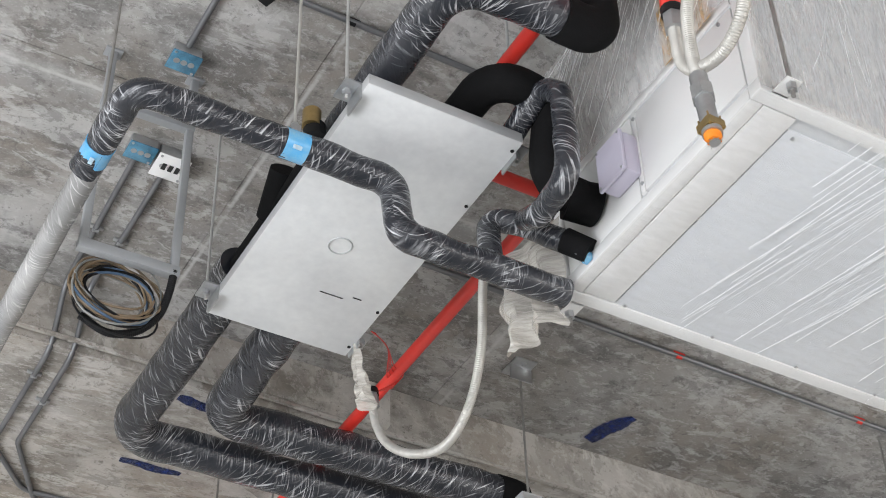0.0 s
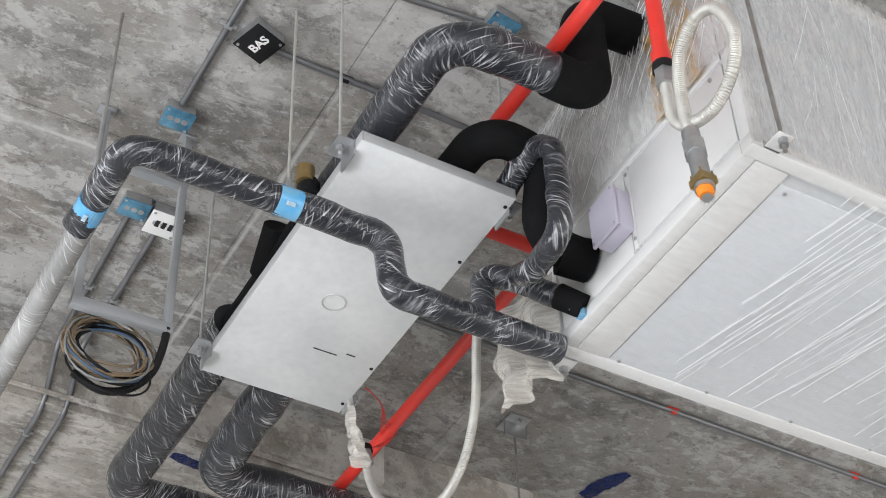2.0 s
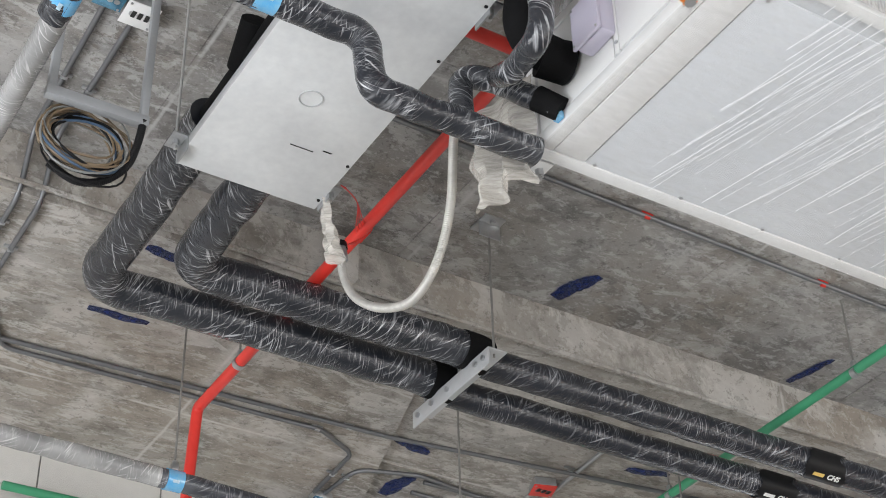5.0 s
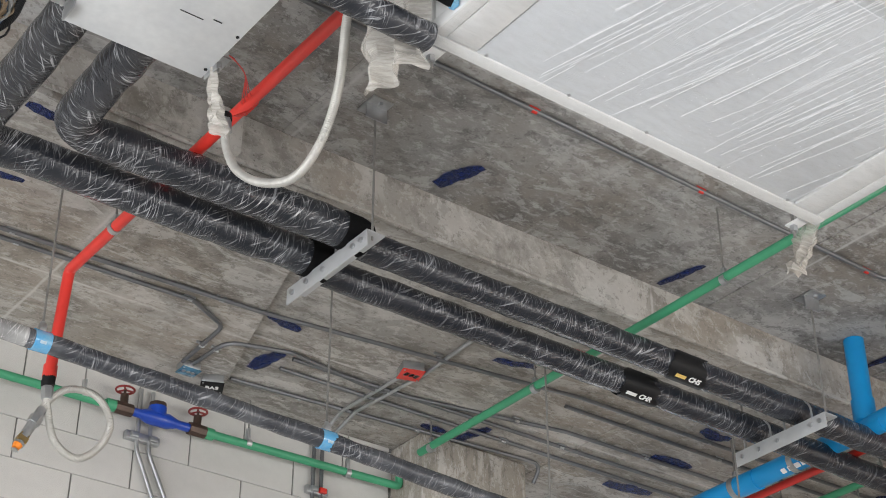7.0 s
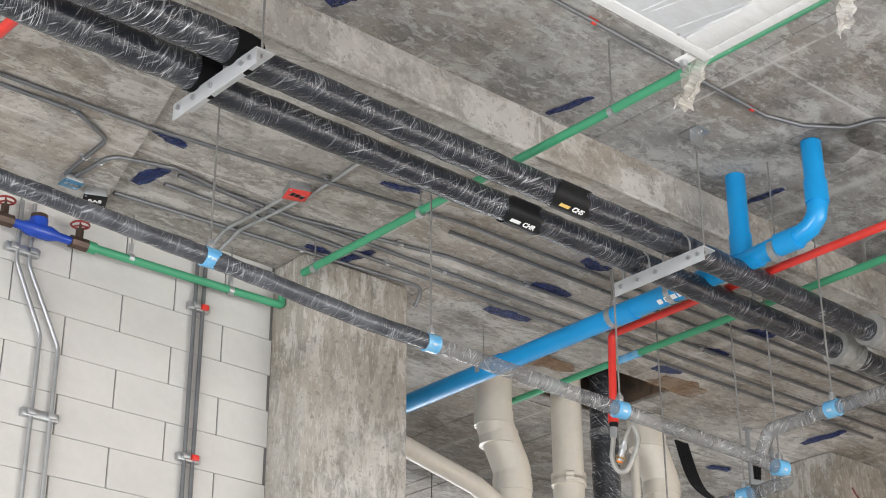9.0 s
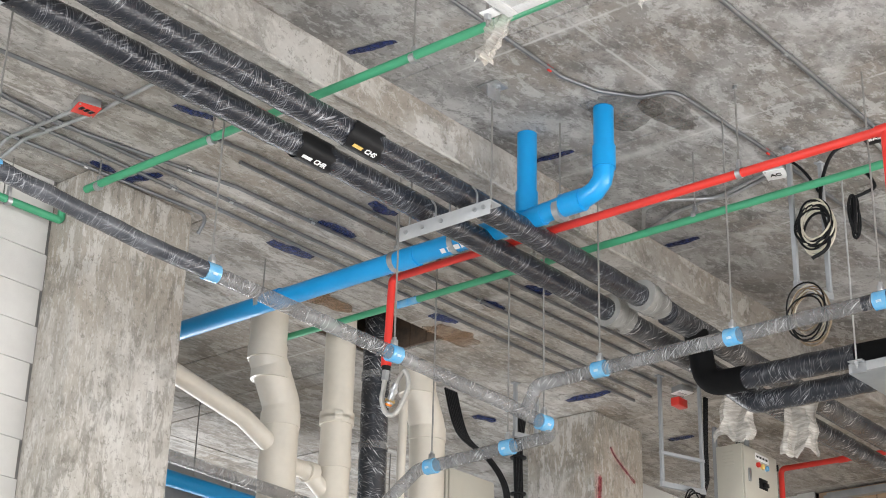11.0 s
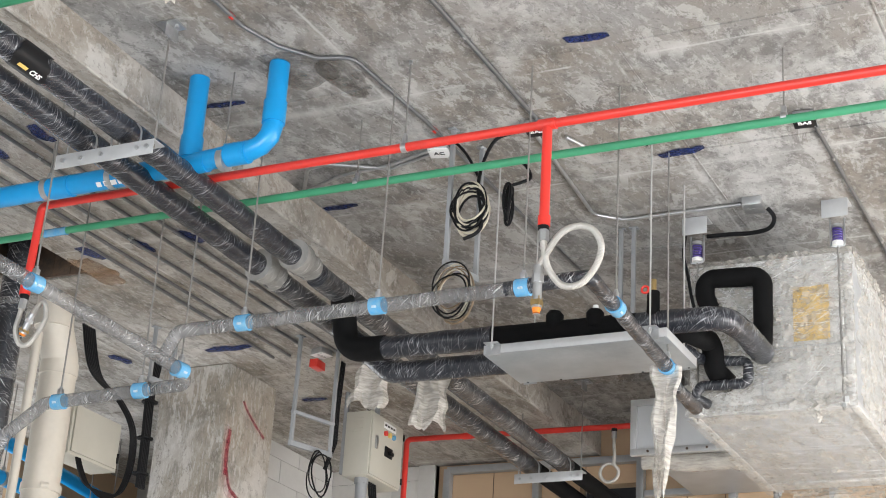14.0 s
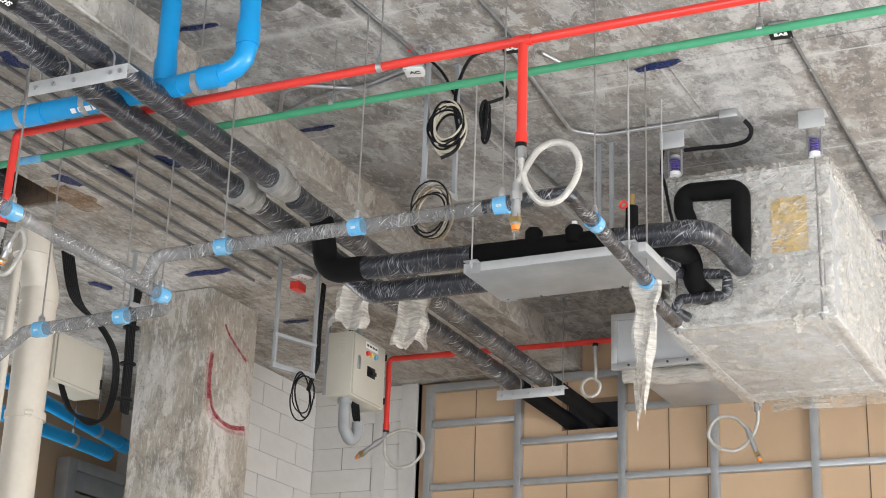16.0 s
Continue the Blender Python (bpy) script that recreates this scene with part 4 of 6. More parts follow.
b1 = run("drain_pipe", [(6.0, 4.42, 5.06), (6.0, 9.5, 5.02)], 0.055, BLUE, "bright blue plastic drain pipe under the ceiling", "pipe", 0.0, "blue drain pipes")
part("branch", tube_bm([(6.0, 4.53, H1), (6.0, 4.53, 5.07)], 0.052, 0.0, 20), BLUE, b1)
part("branch", tube_bm([(6.0, 4.05, H1), (6.0, 4.05, 5.09), (6.0, 4.5, 5.06)], 0.052, 0.12, 20, steps=3), BLUE, b1)
for c, ax in (((6.0, 4.53, 5.15), (0, 0, 1)), ((6.0, 4.05, 5.27), (0, 0, 1)), ((6.0, 4.24, 5.075), (0, 1, 0)), ((6.0, 6.35, 5.05), (0, 1, 0)), ((6.0, 5.32, 5.05), (0, 1, 0))):
    part("socket", disc_bm(c, ax, 0.059, 0.12), BLUE, b1)
for y, top in ((4.32, H1), (5.42, H2), (6.45, H2), (5.0, H2)):
    clamp_ring(b1, (6.0, y, 5.055), (0, 1, 0), 0.055, ZINC, 0.035)
    part("rod", tube_bm([(6.0, y, top), (6.0, y, 5.12)], 0.0045, seg=8), DARKROD, b1)
side = Vector((-0.62, 0, -0.78))
m = facing(Vector((6.0, 4.98, 5.055)) + side * 0.0565, (0, -1, 0), side.cross(Vector((0, -1, 0))))
for i, w in enumerate((0.03, 0.02, 0.035, 0.025)):
    part("print_bar", box_bm((-0.09 + i * 0.045, -0.014, 0), (-0.09 + i * 0.045 + w, 0.014, 0.0015), m=m), TEXTW, b1, smooth=False)
for pts in ([(4.9, 8.5, 4.62), (8.6, 8.5, 4.59), (11.0, 8.5, 4.54)], [(9.3, 8.62, 4.93), (11.4, 8.62, 4.70)]):
    t = run("drain_pipe", pts, 0.058, BLUE, "blue plastic drain pipe in the shaft room", "pipe", 0.1, "blue drain pipes")
    d = (Vector(pts[-1]) - Vector(pts[-2])).normalized()
    part("socket", disc_bm(Vector(pts[-1]) - d * 0.06, d, 0.064, 0.12), BLUE, t)
    for f in (0.35, 0.8):
        c = Vector(pts[-2]).lerp(Vector(pts[-1]), f)
        clamp_ring(t, c, d, 0.058, ZINC, 0.035)
        part("rod", tube_bm([(c.x, c.y, H2), (c.x, c.y, c.z + 0.07)], 0.0045, seg=8), DARKROD, t)

# ---- condensate drains in clear film ----
cl = thing("condensate_drain", (0.78, 5.3, 4.6), "film-wrapped condensate drain pipe with blue labels hung on rods", "pipe", "condensate drains")
R_CL = 0.037
MAIN = [(0.78, 5.3, 4.62), (2.2, 5.3, 4.585), (3.34, 5.28, 4.53), (4.09, 5.19, 4.43), (4.81, 5.10, 4.37), (5.54, 5.00, 4.30), (6.34, 4.90, 4.23), (6.62, 4.86, 4.19)]
part("pipe", tube_bm([MAIN[0], (1.98, 5.3, 4.591)], R_CL + 0.003, 0.0, 16, wobble=0.004, step=0.04), MILKY, cl)
part("pipe", tube_bm([(1.98, 5.3, 4.591), *MAIN[1:4], (4.46, 5.145, 4.40)], R_CL + 0.003, 0.0, 16, wobble=0.004, step=0.04), WRAPM, cl)
part("pipe", tube_bm([(4.46, 5.145, 4.40), *MAIN[4:]], R_CL, 0.0, 16, wobble=0.003, step=0.05), CLEAR, cl)
part("pipe", tube_bm([(0.79, 3.2, 4.71), (0.78, 5.3, 4.62)], R_CL, 0.06, 16, wobble=0.003, step=0.03), MILKY, cl)
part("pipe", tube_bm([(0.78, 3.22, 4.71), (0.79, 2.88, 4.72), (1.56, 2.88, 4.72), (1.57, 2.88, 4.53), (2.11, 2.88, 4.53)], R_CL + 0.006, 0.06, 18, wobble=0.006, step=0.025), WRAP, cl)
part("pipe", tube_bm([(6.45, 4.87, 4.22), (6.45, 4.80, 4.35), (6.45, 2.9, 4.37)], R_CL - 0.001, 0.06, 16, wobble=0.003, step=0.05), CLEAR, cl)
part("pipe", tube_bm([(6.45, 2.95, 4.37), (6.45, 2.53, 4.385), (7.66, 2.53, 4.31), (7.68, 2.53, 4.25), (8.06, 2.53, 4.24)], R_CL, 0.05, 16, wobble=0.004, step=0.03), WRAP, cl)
part("pipe", tube_bm([(6.6, 4.86, 4.19), (6.70, 4.89, 4.15), (6.70, 5.20, 4.14), (6.70, 5.82, 4.12), (6.69, 6.06, 3.95), (6.68, 6.2, 3.6)], R_CL - 0.001, 0.06, 16, wobble=0.003, step=0.05), CLEAR, cl)
part("pipe", tube_bm([(5.2, 6.75, 4.12), (7.1, 6.72, 4.06)], R_CL, 0.08, 16, wobble=0.003, step=0.05), CLEAR, cl)
for c, ax, top in (((0.785, 3.14, 4.713), (0, 1, 0), H1), ((1.25, 2.88, 4.72), (1, 0, 0), H1), ((2.04, 5.3, 4.59), (1, 0, 0), H2 - 0.03), ((3.34, 5.28, 4.53), (1, 0, 0), H2), ((4.46, 5.145, 4.40), (1, -0.13, 0), H2), ((5.55, 5.0, 4.30), (1, -0.13, 0), H2),
                   ((6.45, 4.40, 4.355), (0, 1, 0), H1), ((6.45, 3.63, 4.362), (0, 1, 0), H1), ((6.45, 2.86, 4.37), (0, 1, 0), H1), ((6.80, 2.53, 4.365), (1, 0, 0), H1), ((7.58, 2.53, 4.315), (1, 0, 0), H1), ((6.70, 5.18, 4.14), (0, 1, 0), H2), ((6.70, 5.72, 4.122), (0, 1, 0), H2), ((6.60, 4.865, 4.195), (1, -0.13, 0), H2)):
    drain_label(cl, c, ax, R_CL + 0.006)
    part("rod", tube_bm([(c[0], c[1], top), (c[0], c[1], c[2] + 0.05)], 0.0048, seg=8), DARKROD if c[0] != 1.25 else FLEX, cl)
    part("nut", disc_bm((c[0], c[1], c[2] + 0.075), (0, 0, 1), 0.011, 0.02, 6), ZINC, cl)

# ---- air handling units ----
def air_handler(lo, hi, label, wrapped_up):
    x0, y0, z0 = lo
    x1, y1, z1 = hi
    t = thing("air_handling_unit", lo, label, "air handler", "air handling units")
    part("casing", box_bm((x0 + 0.012, y0 + 0.012, z0 + 0.012), (x1 - 0.012, y1 - 0.012, z1 - 0.012)), PANEL, t)
    f = 0.045
    for ya, yb in ((y0, y0 + f), (y1 - f, y1)):
        for za, zb in ((z0, z0 + f), (z1 - f, z1)):
            part("frame_rail", box_bm((x0, ya, za), (x1, yb, zb), 0.004), WHITE, t)
    for xa, xb in ((x0, x0 + f), (x1 - f, x1)):
        for za, zb in ((z0, z0 + f), (z1 - f, z1)):
            part("frame_rail", box_bm((xa, y0 + f, za + 0.001), (xb, y1 - f, zb - 0.001), 0.004), WHITE, t)
        for ya, yb in ((y0, y0 + f), (y1 - f, y1)):
            part("frame_post", box_bm((xa + 0.001, ya + 0.001, z0 + f), (xb - 0.001, yb - 0.001, z1 - f), 0.004), WHITE, t)
    # bottom panel, its border profiles and screws
    bp = part("bottom_panel", box_bm((x0 + 0.16, y0 + 0.09, z0 + 0.006), (x1 - 0.16, y1 - 0.03, z0 + 0.02), 0.002), PANEL, t)
    for xa, xb in ((x0 + f, x0 + 0.155), (x1 - 0.155, x1 - f)):
        part("bottom_profile", box_bm((xa + 0.002, y0 + f + 0.002, z0 + 0.001), (xb, y1 - f - 0.002, z0 + 0.02), 0.006), WHITE, t)
    for i in range(5):
        for yy in (y0 + 0.11, y1 - 0.05):
            part("screw", disc_bm((x0 + 0.19 + i * (x1 - x0 - 0.38) / 4, yy, z0 + 0.005), (0, 0, 1), 0.006, 0.006, 8), ZINC, bp)
    # west face: access panel with its strip
    ap = part("access_panel", box_bm((x0 + 0.003, y0 + 0.05, z0 + 0.06), (x0 + 0.02, y0 + (y1 - y0) * 0.53, z0 + 0.36), 0.003), WHITE, t)
    part("cover_strip", box_bm((x0 + 0.001, y0 + (y1 - y0) * 0.53, z0 + 0.055), (x0 + 0.02, y0 + (y1 - y0) * 0.55, z0 + 0.37), 0.002), WHITE, t)
    part("upper_panel", box_bm((x0 + 0.004, y0 + 0.05, z0 + 0.375), (x0 + 0.02, y1 - 0.05, z1 - 0.05), 0.003), WHITE, t)
    part("lower_panel", box_bm((x0 + 0.005, y0 + (y1 - y0) * 0.56, z0 + 0.05), (x0 + 0.02, y1 - 0.05, z0 + 0.37), 0.003), WHITE, t)
    for yy, zz in ((y0 + 0.5, z0 + 0.34), (y0 + 0.5, z0 + 0.09), (y0 + 0.1, z0 + 0.34)):
        part("screw", disc_bm((x0 + 0.001, yy, zz), (1, 0, 0), 0.006, 0.008, 8), ZINC, ap)
    # hanging brackets at the corners
    for xx in (x0 + 0.06, x1 - 0.06):
        for yy, s in () if wrapped_up else ((y0, -1), (y1, 1)):
            q = box_bm((xx - 0.024, min(yy, yy + s * 0.062), z0 + 0.0), (xx + 0.024, max(yy, yy + s * 0.062), z0 + 0.005), 0.001)
            box_bm((xx - 0.024, min(yy, yy + s * 0.005), z0 - 0.0), (xx + 0.024, max(yy, yy + s * 0.005), z0 + 0.04), bm=q)
            part("bracket", q, WHITE, t)
            part("rod", tube_bm([(xx, yy + s * 0.045, H1), (xx, yy + s * 0.045, z0 - 0.045)], 0.006, seg=8), DARKROD, t)
            part("nut", disc_bm((xx, yy + s * 0.045, z0 - 0.012), (0, 0, 1), 0.014, 0.022, 6), ZINC, t)
    if wrapped_up:
        for xx, s in ((x0, -1), (x1, 1)):
            for yy in (y0 + 0.06, y1 - 0.06):
                q = box_bm((min(xx, xx + s * 0.055), yy - 0.026, z0 + 0.0), (max(xx, xx + s * 0.055), yy + 0.026, z0 + 0.005), 0.001)
                box_bm((min(xx, xx + s * 0.03), yy - 0.026, z0 + 0.005), (max(xx, xx + s * 0.03), yy + 0.026, z0 + 0.045), bm=q)
                part("bracket", q, WHITE, t)
                part("rod", tube_bm([(xx + s * 0.042, yy, H1 - 0.25), (xx + s * 0.042, yy, z0 - 0.04)], 0.006, seg=8), DARKROD, t)
                part("nut", disc_bm((xx + s * 0.042, yy, z0 - 0.012), (0, 0, 1), 0.014, 0.022, 6), ZINC, t)
    # stretch film
    cx, cy, cz = (x0 + x1) / 2, (y0 + y1) / 2, (z0 + z1) / 2
    dx, dy, dz = x1 - x0, y1 - y0, z1 - z0
    amp = 0.018 if wrapped_up else 0.004
    film = FILMT if wrapped_up else FILMW
    if wrapped_up:
        sheet(t, facing((cx, cy, z0 - 0.012), (1, 0, 0), (0, -1, 0)), dx + 0.03, dy + 0.03, amp * 0.3, 3, film, nx=90, ny=60, crumple=0.006)
        sheet(t, facing((cx, y0 - 0.012, cz), (1, 0, 0), (0, 0, 1)), dx + 0.03, dz + 0.03, amp, 5, film, nx=90, ny=60, crumple=0.014)
        sheet(t, facing((x0 - 0.012, cy, cz), (0, -1, 0), (0, 0, 1)), dy + 0.03, dz + 0.03, amp, 8, film, nx=110, ny=110, crumple=0.018)
    else:
        sheet(t, facing((cx, cy, z0 - 0.007), (1, 0, 0), (0, -1, 0)), dx, dy, amp * 0.4, 3, film, nx=50)
        sheet(t, facing((cx, y0 - 0.008, cz), (1, 0, 0), (0, 0, 1)), dx, dz, amp, 5, FILMS, nx=50)
        w_h = dz * 0.58
        sheet(t, facing((x0 - 0.008, cy, z1 - w_h / 2), (0, -1, 0), (0, 0, 1)), dy, w_h, 0.012, 8, FILMU, nx=60, ny=44)
    return t


# near-white strands: the glint along clear film creases is put in as colour
CREASE_GLINT = mat("painted_crease_glint", (0.86, 0.87, 0.88), 0.3, vary=0.05)


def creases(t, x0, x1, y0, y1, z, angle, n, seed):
    """Tight creases in the stretch film under a unit, as thin strands with the glint in their colour."""
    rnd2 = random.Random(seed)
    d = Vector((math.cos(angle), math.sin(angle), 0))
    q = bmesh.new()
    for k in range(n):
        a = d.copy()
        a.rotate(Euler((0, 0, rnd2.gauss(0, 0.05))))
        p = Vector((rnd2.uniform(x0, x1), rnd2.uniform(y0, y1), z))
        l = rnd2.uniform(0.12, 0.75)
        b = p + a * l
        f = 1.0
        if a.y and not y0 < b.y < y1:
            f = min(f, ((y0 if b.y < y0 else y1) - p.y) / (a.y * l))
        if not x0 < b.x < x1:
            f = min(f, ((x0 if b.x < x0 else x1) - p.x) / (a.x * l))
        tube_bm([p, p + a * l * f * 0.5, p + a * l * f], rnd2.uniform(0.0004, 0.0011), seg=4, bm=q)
    ob = part("film_creases", q, CREASE_GLINT, t, "tight creases in the film, their glint coloured white")
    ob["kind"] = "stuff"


def face_creases(t, m, w, h, angle, n, seed, spread=0.12, label="tight creases in the film, their glint coloured white"):
    """Creases in the stretch film on an upright face, in the plane of m, their glint painted near-white."""
    rnd2 = random.Random(seed)
    q = bmesh.new()
    for k in range(n):
        a = angle + rnd2.gauss(0, spread)
        d = Vector((math.cos(a), math.sin(a), 0))
        p = Vector((rnd2.uniform(-w, w) / 2, rnd2.uniform(-h, h) / 2, 0.004))
        b = p + d * rnd2.uniform(0.05, 0.4)
        b.x, b.y = max(-w / 2, min(w / 2, b.x)), max(-h / 2, min(h / 2, b.y))
        c = p.lerp(b, 0.5) + Vector((-d.y, d.x, 0)) * rnd2.uniform(-0.006, 0.006)
        if (b - p).length > 0.03:
            tube_bm([m @ p, m @ c, m @ b], rnd2.uniform(0.0004, 0.0010), seg=4, bm=q)
    ob = part("film_creases", q, CREASE_GLINT, t, label)
    ob["kind"] = "stuff"


FILMT = film_mat("thick_plastic_sheet", 0.38, (0.53, 0.505, 0.455), (1.0, 2.0, 3.4), 6.0)
ahu1 = air_handler((2.12, 1.99, 4.55), (3.76, 2.92, 5.45), "white air handling unit hung under the ceiling, wrapped in stretch film", False)
ahu2 = air_handler((8.55, 1.775, 4.35), (10.25, 2.72, 5.265), "white air handling unit wrapped in clear plastic sheet", True)
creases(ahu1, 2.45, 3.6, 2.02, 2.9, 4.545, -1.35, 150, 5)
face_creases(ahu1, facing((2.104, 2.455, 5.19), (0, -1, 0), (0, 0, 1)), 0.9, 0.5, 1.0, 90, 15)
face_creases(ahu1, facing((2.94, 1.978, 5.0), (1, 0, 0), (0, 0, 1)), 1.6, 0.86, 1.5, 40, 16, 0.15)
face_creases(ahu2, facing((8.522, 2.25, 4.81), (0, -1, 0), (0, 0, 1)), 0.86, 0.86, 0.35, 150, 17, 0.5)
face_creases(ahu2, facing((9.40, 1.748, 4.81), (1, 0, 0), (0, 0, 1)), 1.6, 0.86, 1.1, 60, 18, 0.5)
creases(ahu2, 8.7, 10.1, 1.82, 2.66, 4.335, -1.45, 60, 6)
drape("film_flap", "ragged lower edge of the plastic sheet under the air handler", (10.27, 2.15, 4.345), 0.07, 1.0, 23.0, taper=0.05, along=(0, -1, 0), fold=0.02, material=FILMT)
drape("film_flap", "loose pointed corner of the plastic sheet on the air handler", (8.50, 1.98, 4.42), 0.16, 0.30, 27.0, taper=0.85, along=(0, -1, 0), fold=0.015, material=FILMT)
part("control_box", box_bm((2.07, 2.487, 4.672), (2.124, 2.603, 4.822), 0.01), LILAC, ahu1, "small lilac plastic control box")
part("control_lid", box_bm((2.058, 2.484, 4.669), (2.07, 2.606, 4.825), 0.005), LILAC, ahu1)
for yy, zz in ((2.494, 4.680), (2.596, 4.680), (2.494, 4.814), (2.596, 4.814)):
    part("screw", disc_bm((2.057, yy, zz), (1, 0, 0), 0.004, 0.003, 8), ZINC, ahu1)
part("notice", box_bm((2.108, 2.10, 4.93), (2.1085, 2.31, 5.31), 0.0), FADED, ahu1, "faded yellow paper notice under the film", smooth=False)
part("notice", box_bm((8.541, 1.905, 4.745), (8.546, 2.11, 5.07), 0.0), YELLOW, ahu2, "yellow paper notice under the film", smooth=False)
q = box_bm((2.10, 2.745, 4.56), (2.118, 2.775, 4.585), 0.002)
part("blue_tag", q, TAPE, ahu1)

# drip trays
def drip_tray(lo, hi, label, material):
    x0, y0, z0 = lo
    x1, y1, z1 = hi
    t = thing("drip_tray", lo, label, "drip tray", "drip trays")
    part("bottom", box_bm((x0, y0, z0), (x1, y1, z0 + 0.003), 0.001), material, t)
    for a, b in (((x0, y0), (x0 + 0.003, y1)), ((x1 - 0.003, y0), (x1, y1)), ((x0 + 0.004, y0), (x1 - 0.004, y0 + 0.003)), ((x0 + 0.004, y1 - 0.003), (x1 - 0.004, y1))):
        part("side", box_bm((*a, z0 + 0.0035), (*b, z1), 0.001), GALV, t)
    for yy in (y0 + 0.08, y1 - 0.06):
        for xx, s in ((x0, -1), (x1, 1)):
            q = box_bm((min(xx, xx + s * 0.05), yy - 0.04, z1 - 0.006), (max(xx, xx + s * 0.05), yy + 0.04, z1), 0.001)
            box_bm((min(xx, xx + s * 0.005), yy - 0.04, z1 - 0.06), (max(xx, xx + s * 0.005), yy + 0.04, z1 - 0.006), bm=q)
            part("bracket", q, ZINC, t)
            part("rod", tube_bm([(xx + s * 0.028, yy, H1), (xx + s * 0.028, yy, z1 - 0.04)], 0.005, seg=8), ROD_PALE, t)
            part("nut", disc_bm((xx + s * 0.028, yy, z1 - 0.016), (0, 0, 1), 0.012, 0.02, 6), ZINC, t)
    for yy in (y0 + 0.04, y0 + 0.3, y1 - 0.25, y1 - 0.05):
        part("rivet", disc_bm((x1 - 0.012, yy, z0 - 0.001), (0, 0, 1), 0.006, 0.003, 8), BLACKP, t)
    return t


ROD_PALE = mat("zinc_rod", (0.55, 0.55, 0.54), 0.45, metal=0.5, vary=0.15, scale=25)
TRAYW = mat("scuffed_white_sheet", (0.70, 0.71, 0.71), 0.45, vary=0.12, scale=4, bump=0.04, bscale=20, second=(0.56, 0.57, 0.58))
TRAYG = mat("dull_galvanised_sheet", (0.36, 0.38, 0.39), 0.42, metal=0.35, vary=0.25, scale=5, second=(0.28, 0.30, 0.315))
pan1 = drip_tray((1.37, 2.67, 4.83), (1.86, 3.78, 4.87), "scuffed white steel drip tray hung under the pipe valves", TRAYW)
drip_tray((7.47, 2.50, 4.442), (7.98, 3.53, 4.495), "galvanised steel drip tray hung under the pipe valves", TRAYG)
part("knockout_ring", tube_bm([(1.60 + 0.036 * math.cos(a), 3.30 + 0.036 * math.sin(a), 4.829) for a in [i * math.pi / 12 for i in range(25)]], 0.0025, seg=6), GALV, pan1)
for i, (x, y, l) in enumerate(((1.68, 3.52, 0.08), (1.76, 3.50, 0.03))):
    part("scratch", box_bm((x - l / 2, y - 0.002, 4.8285), (x + l / 2, y + 0.0015 + 0.001 * (i % 2), 4.8299)), BLACKP, pan1, smooth=False)

# ---- pipework at the first unit ----
p1 = chilled([(1.46, 3.0, 4.99), (1.46, 2.34, 4.99), (1.85, 2.34, 4.99)], "film-wrapped insulated pipe turning over the drip tray", 0.062, WRAP, 0.007)
part("rubber_elbow", tube_bm([(1.78, 2.34, 4.99), (1.915, 2.345, 4.99), (1.92, 2.35, 5.34), (2.13, 2.35, 5.36)], 0.066, 0.09, 22, step=0.03), RUBBER, p1, "matt black rubber foam elbow")
p2 = chilled([(1.72, 3.1, 4.99), (1.73, 2.60, 4.99), (1.94, 2.62, 4.99), (1.95, 2.70, 4.75), (2.11, 2.71, 4.73)], "black rubber foam pipe from the drip tray to the air handler", 0.056, RUBBER, 0.002, 0.09)
part("torn_collar", tube_bm([(2.03, 2.72, 4.74), (2.085, 2.705, 4.732), (2.118, 2.703, 4.73)], 0.066, seg=18, wobble=0.012), RUBBER, p2)
p3 = chilled([(1.475, 3.70, 4.99), (1.475, 2.95, 4.99)], "black rubber foam pipe above the drip tray", 0.07, RUBBER, 0.003)
chilled([(1.70, 3.70, 4.99), (1.71, 3.0, 4.99)], "black rubber foam pipe above the drip tray", 0.07, RUBBER, 0.003)
q = disc_bm((1.345, 2.98, 4.96), (0, 0, 1), 0.028, 0.06, 14)
part("air_vent", q, BRASS, p3, "brass air vent")
part("vent_base", disc_bm((1.36, 2.99, 4.92), (0, 0, 1), 0.034, 0.05, 14), BLACKP, p3)
part("branch", tube_bm([(1.43, 3.45, 4.99), (1.405, 3.30, 5.06)], 0.045, seg=14), RUBBER, p3)
d1 = thing("condensate_loop", (1.86, 2.73, 4.9), "film-wrapped condensate loop between tray and air handler", "pipe", "condensate drains")
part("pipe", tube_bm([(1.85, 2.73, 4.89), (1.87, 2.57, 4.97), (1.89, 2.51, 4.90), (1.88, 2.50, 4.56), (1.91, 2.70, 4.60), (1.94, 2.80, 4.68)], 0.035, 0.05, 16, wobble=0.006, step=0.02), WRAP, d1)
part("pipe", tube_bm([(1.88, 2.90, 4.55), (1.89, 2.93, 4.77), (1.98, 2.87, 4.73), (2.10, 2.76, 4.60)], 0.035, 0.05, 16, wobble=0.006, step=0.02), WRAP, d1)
part("torn_collar", tube_bm([(2.06, 2.79, 4.64), (2.118, 2.75, 4.59)], 0.038, seg=16, wobble=0.008), RUBBER, d1)
hose([(1.93, 2.055, 4.775), (1.93, 2.057, 4.70), (1.93, 2.05, 4.60), (1.93, 2.00, 4.53), (1.93, 1.90, 4.50), (1.925, 1.81, 4.55), (1.92, 1.78, 4.66), (1.91, 1.815, 4.77), (1.905, 1.89, 4.80), (1.905, 1.965, 4.73), (1.915, 1.995, 4.60), (1.92, 1.992, 4.47)], (1.92, 1.98, 4.265), "corrugated steel sprinkler hose in a loop with an orange-capped head", 0.017)
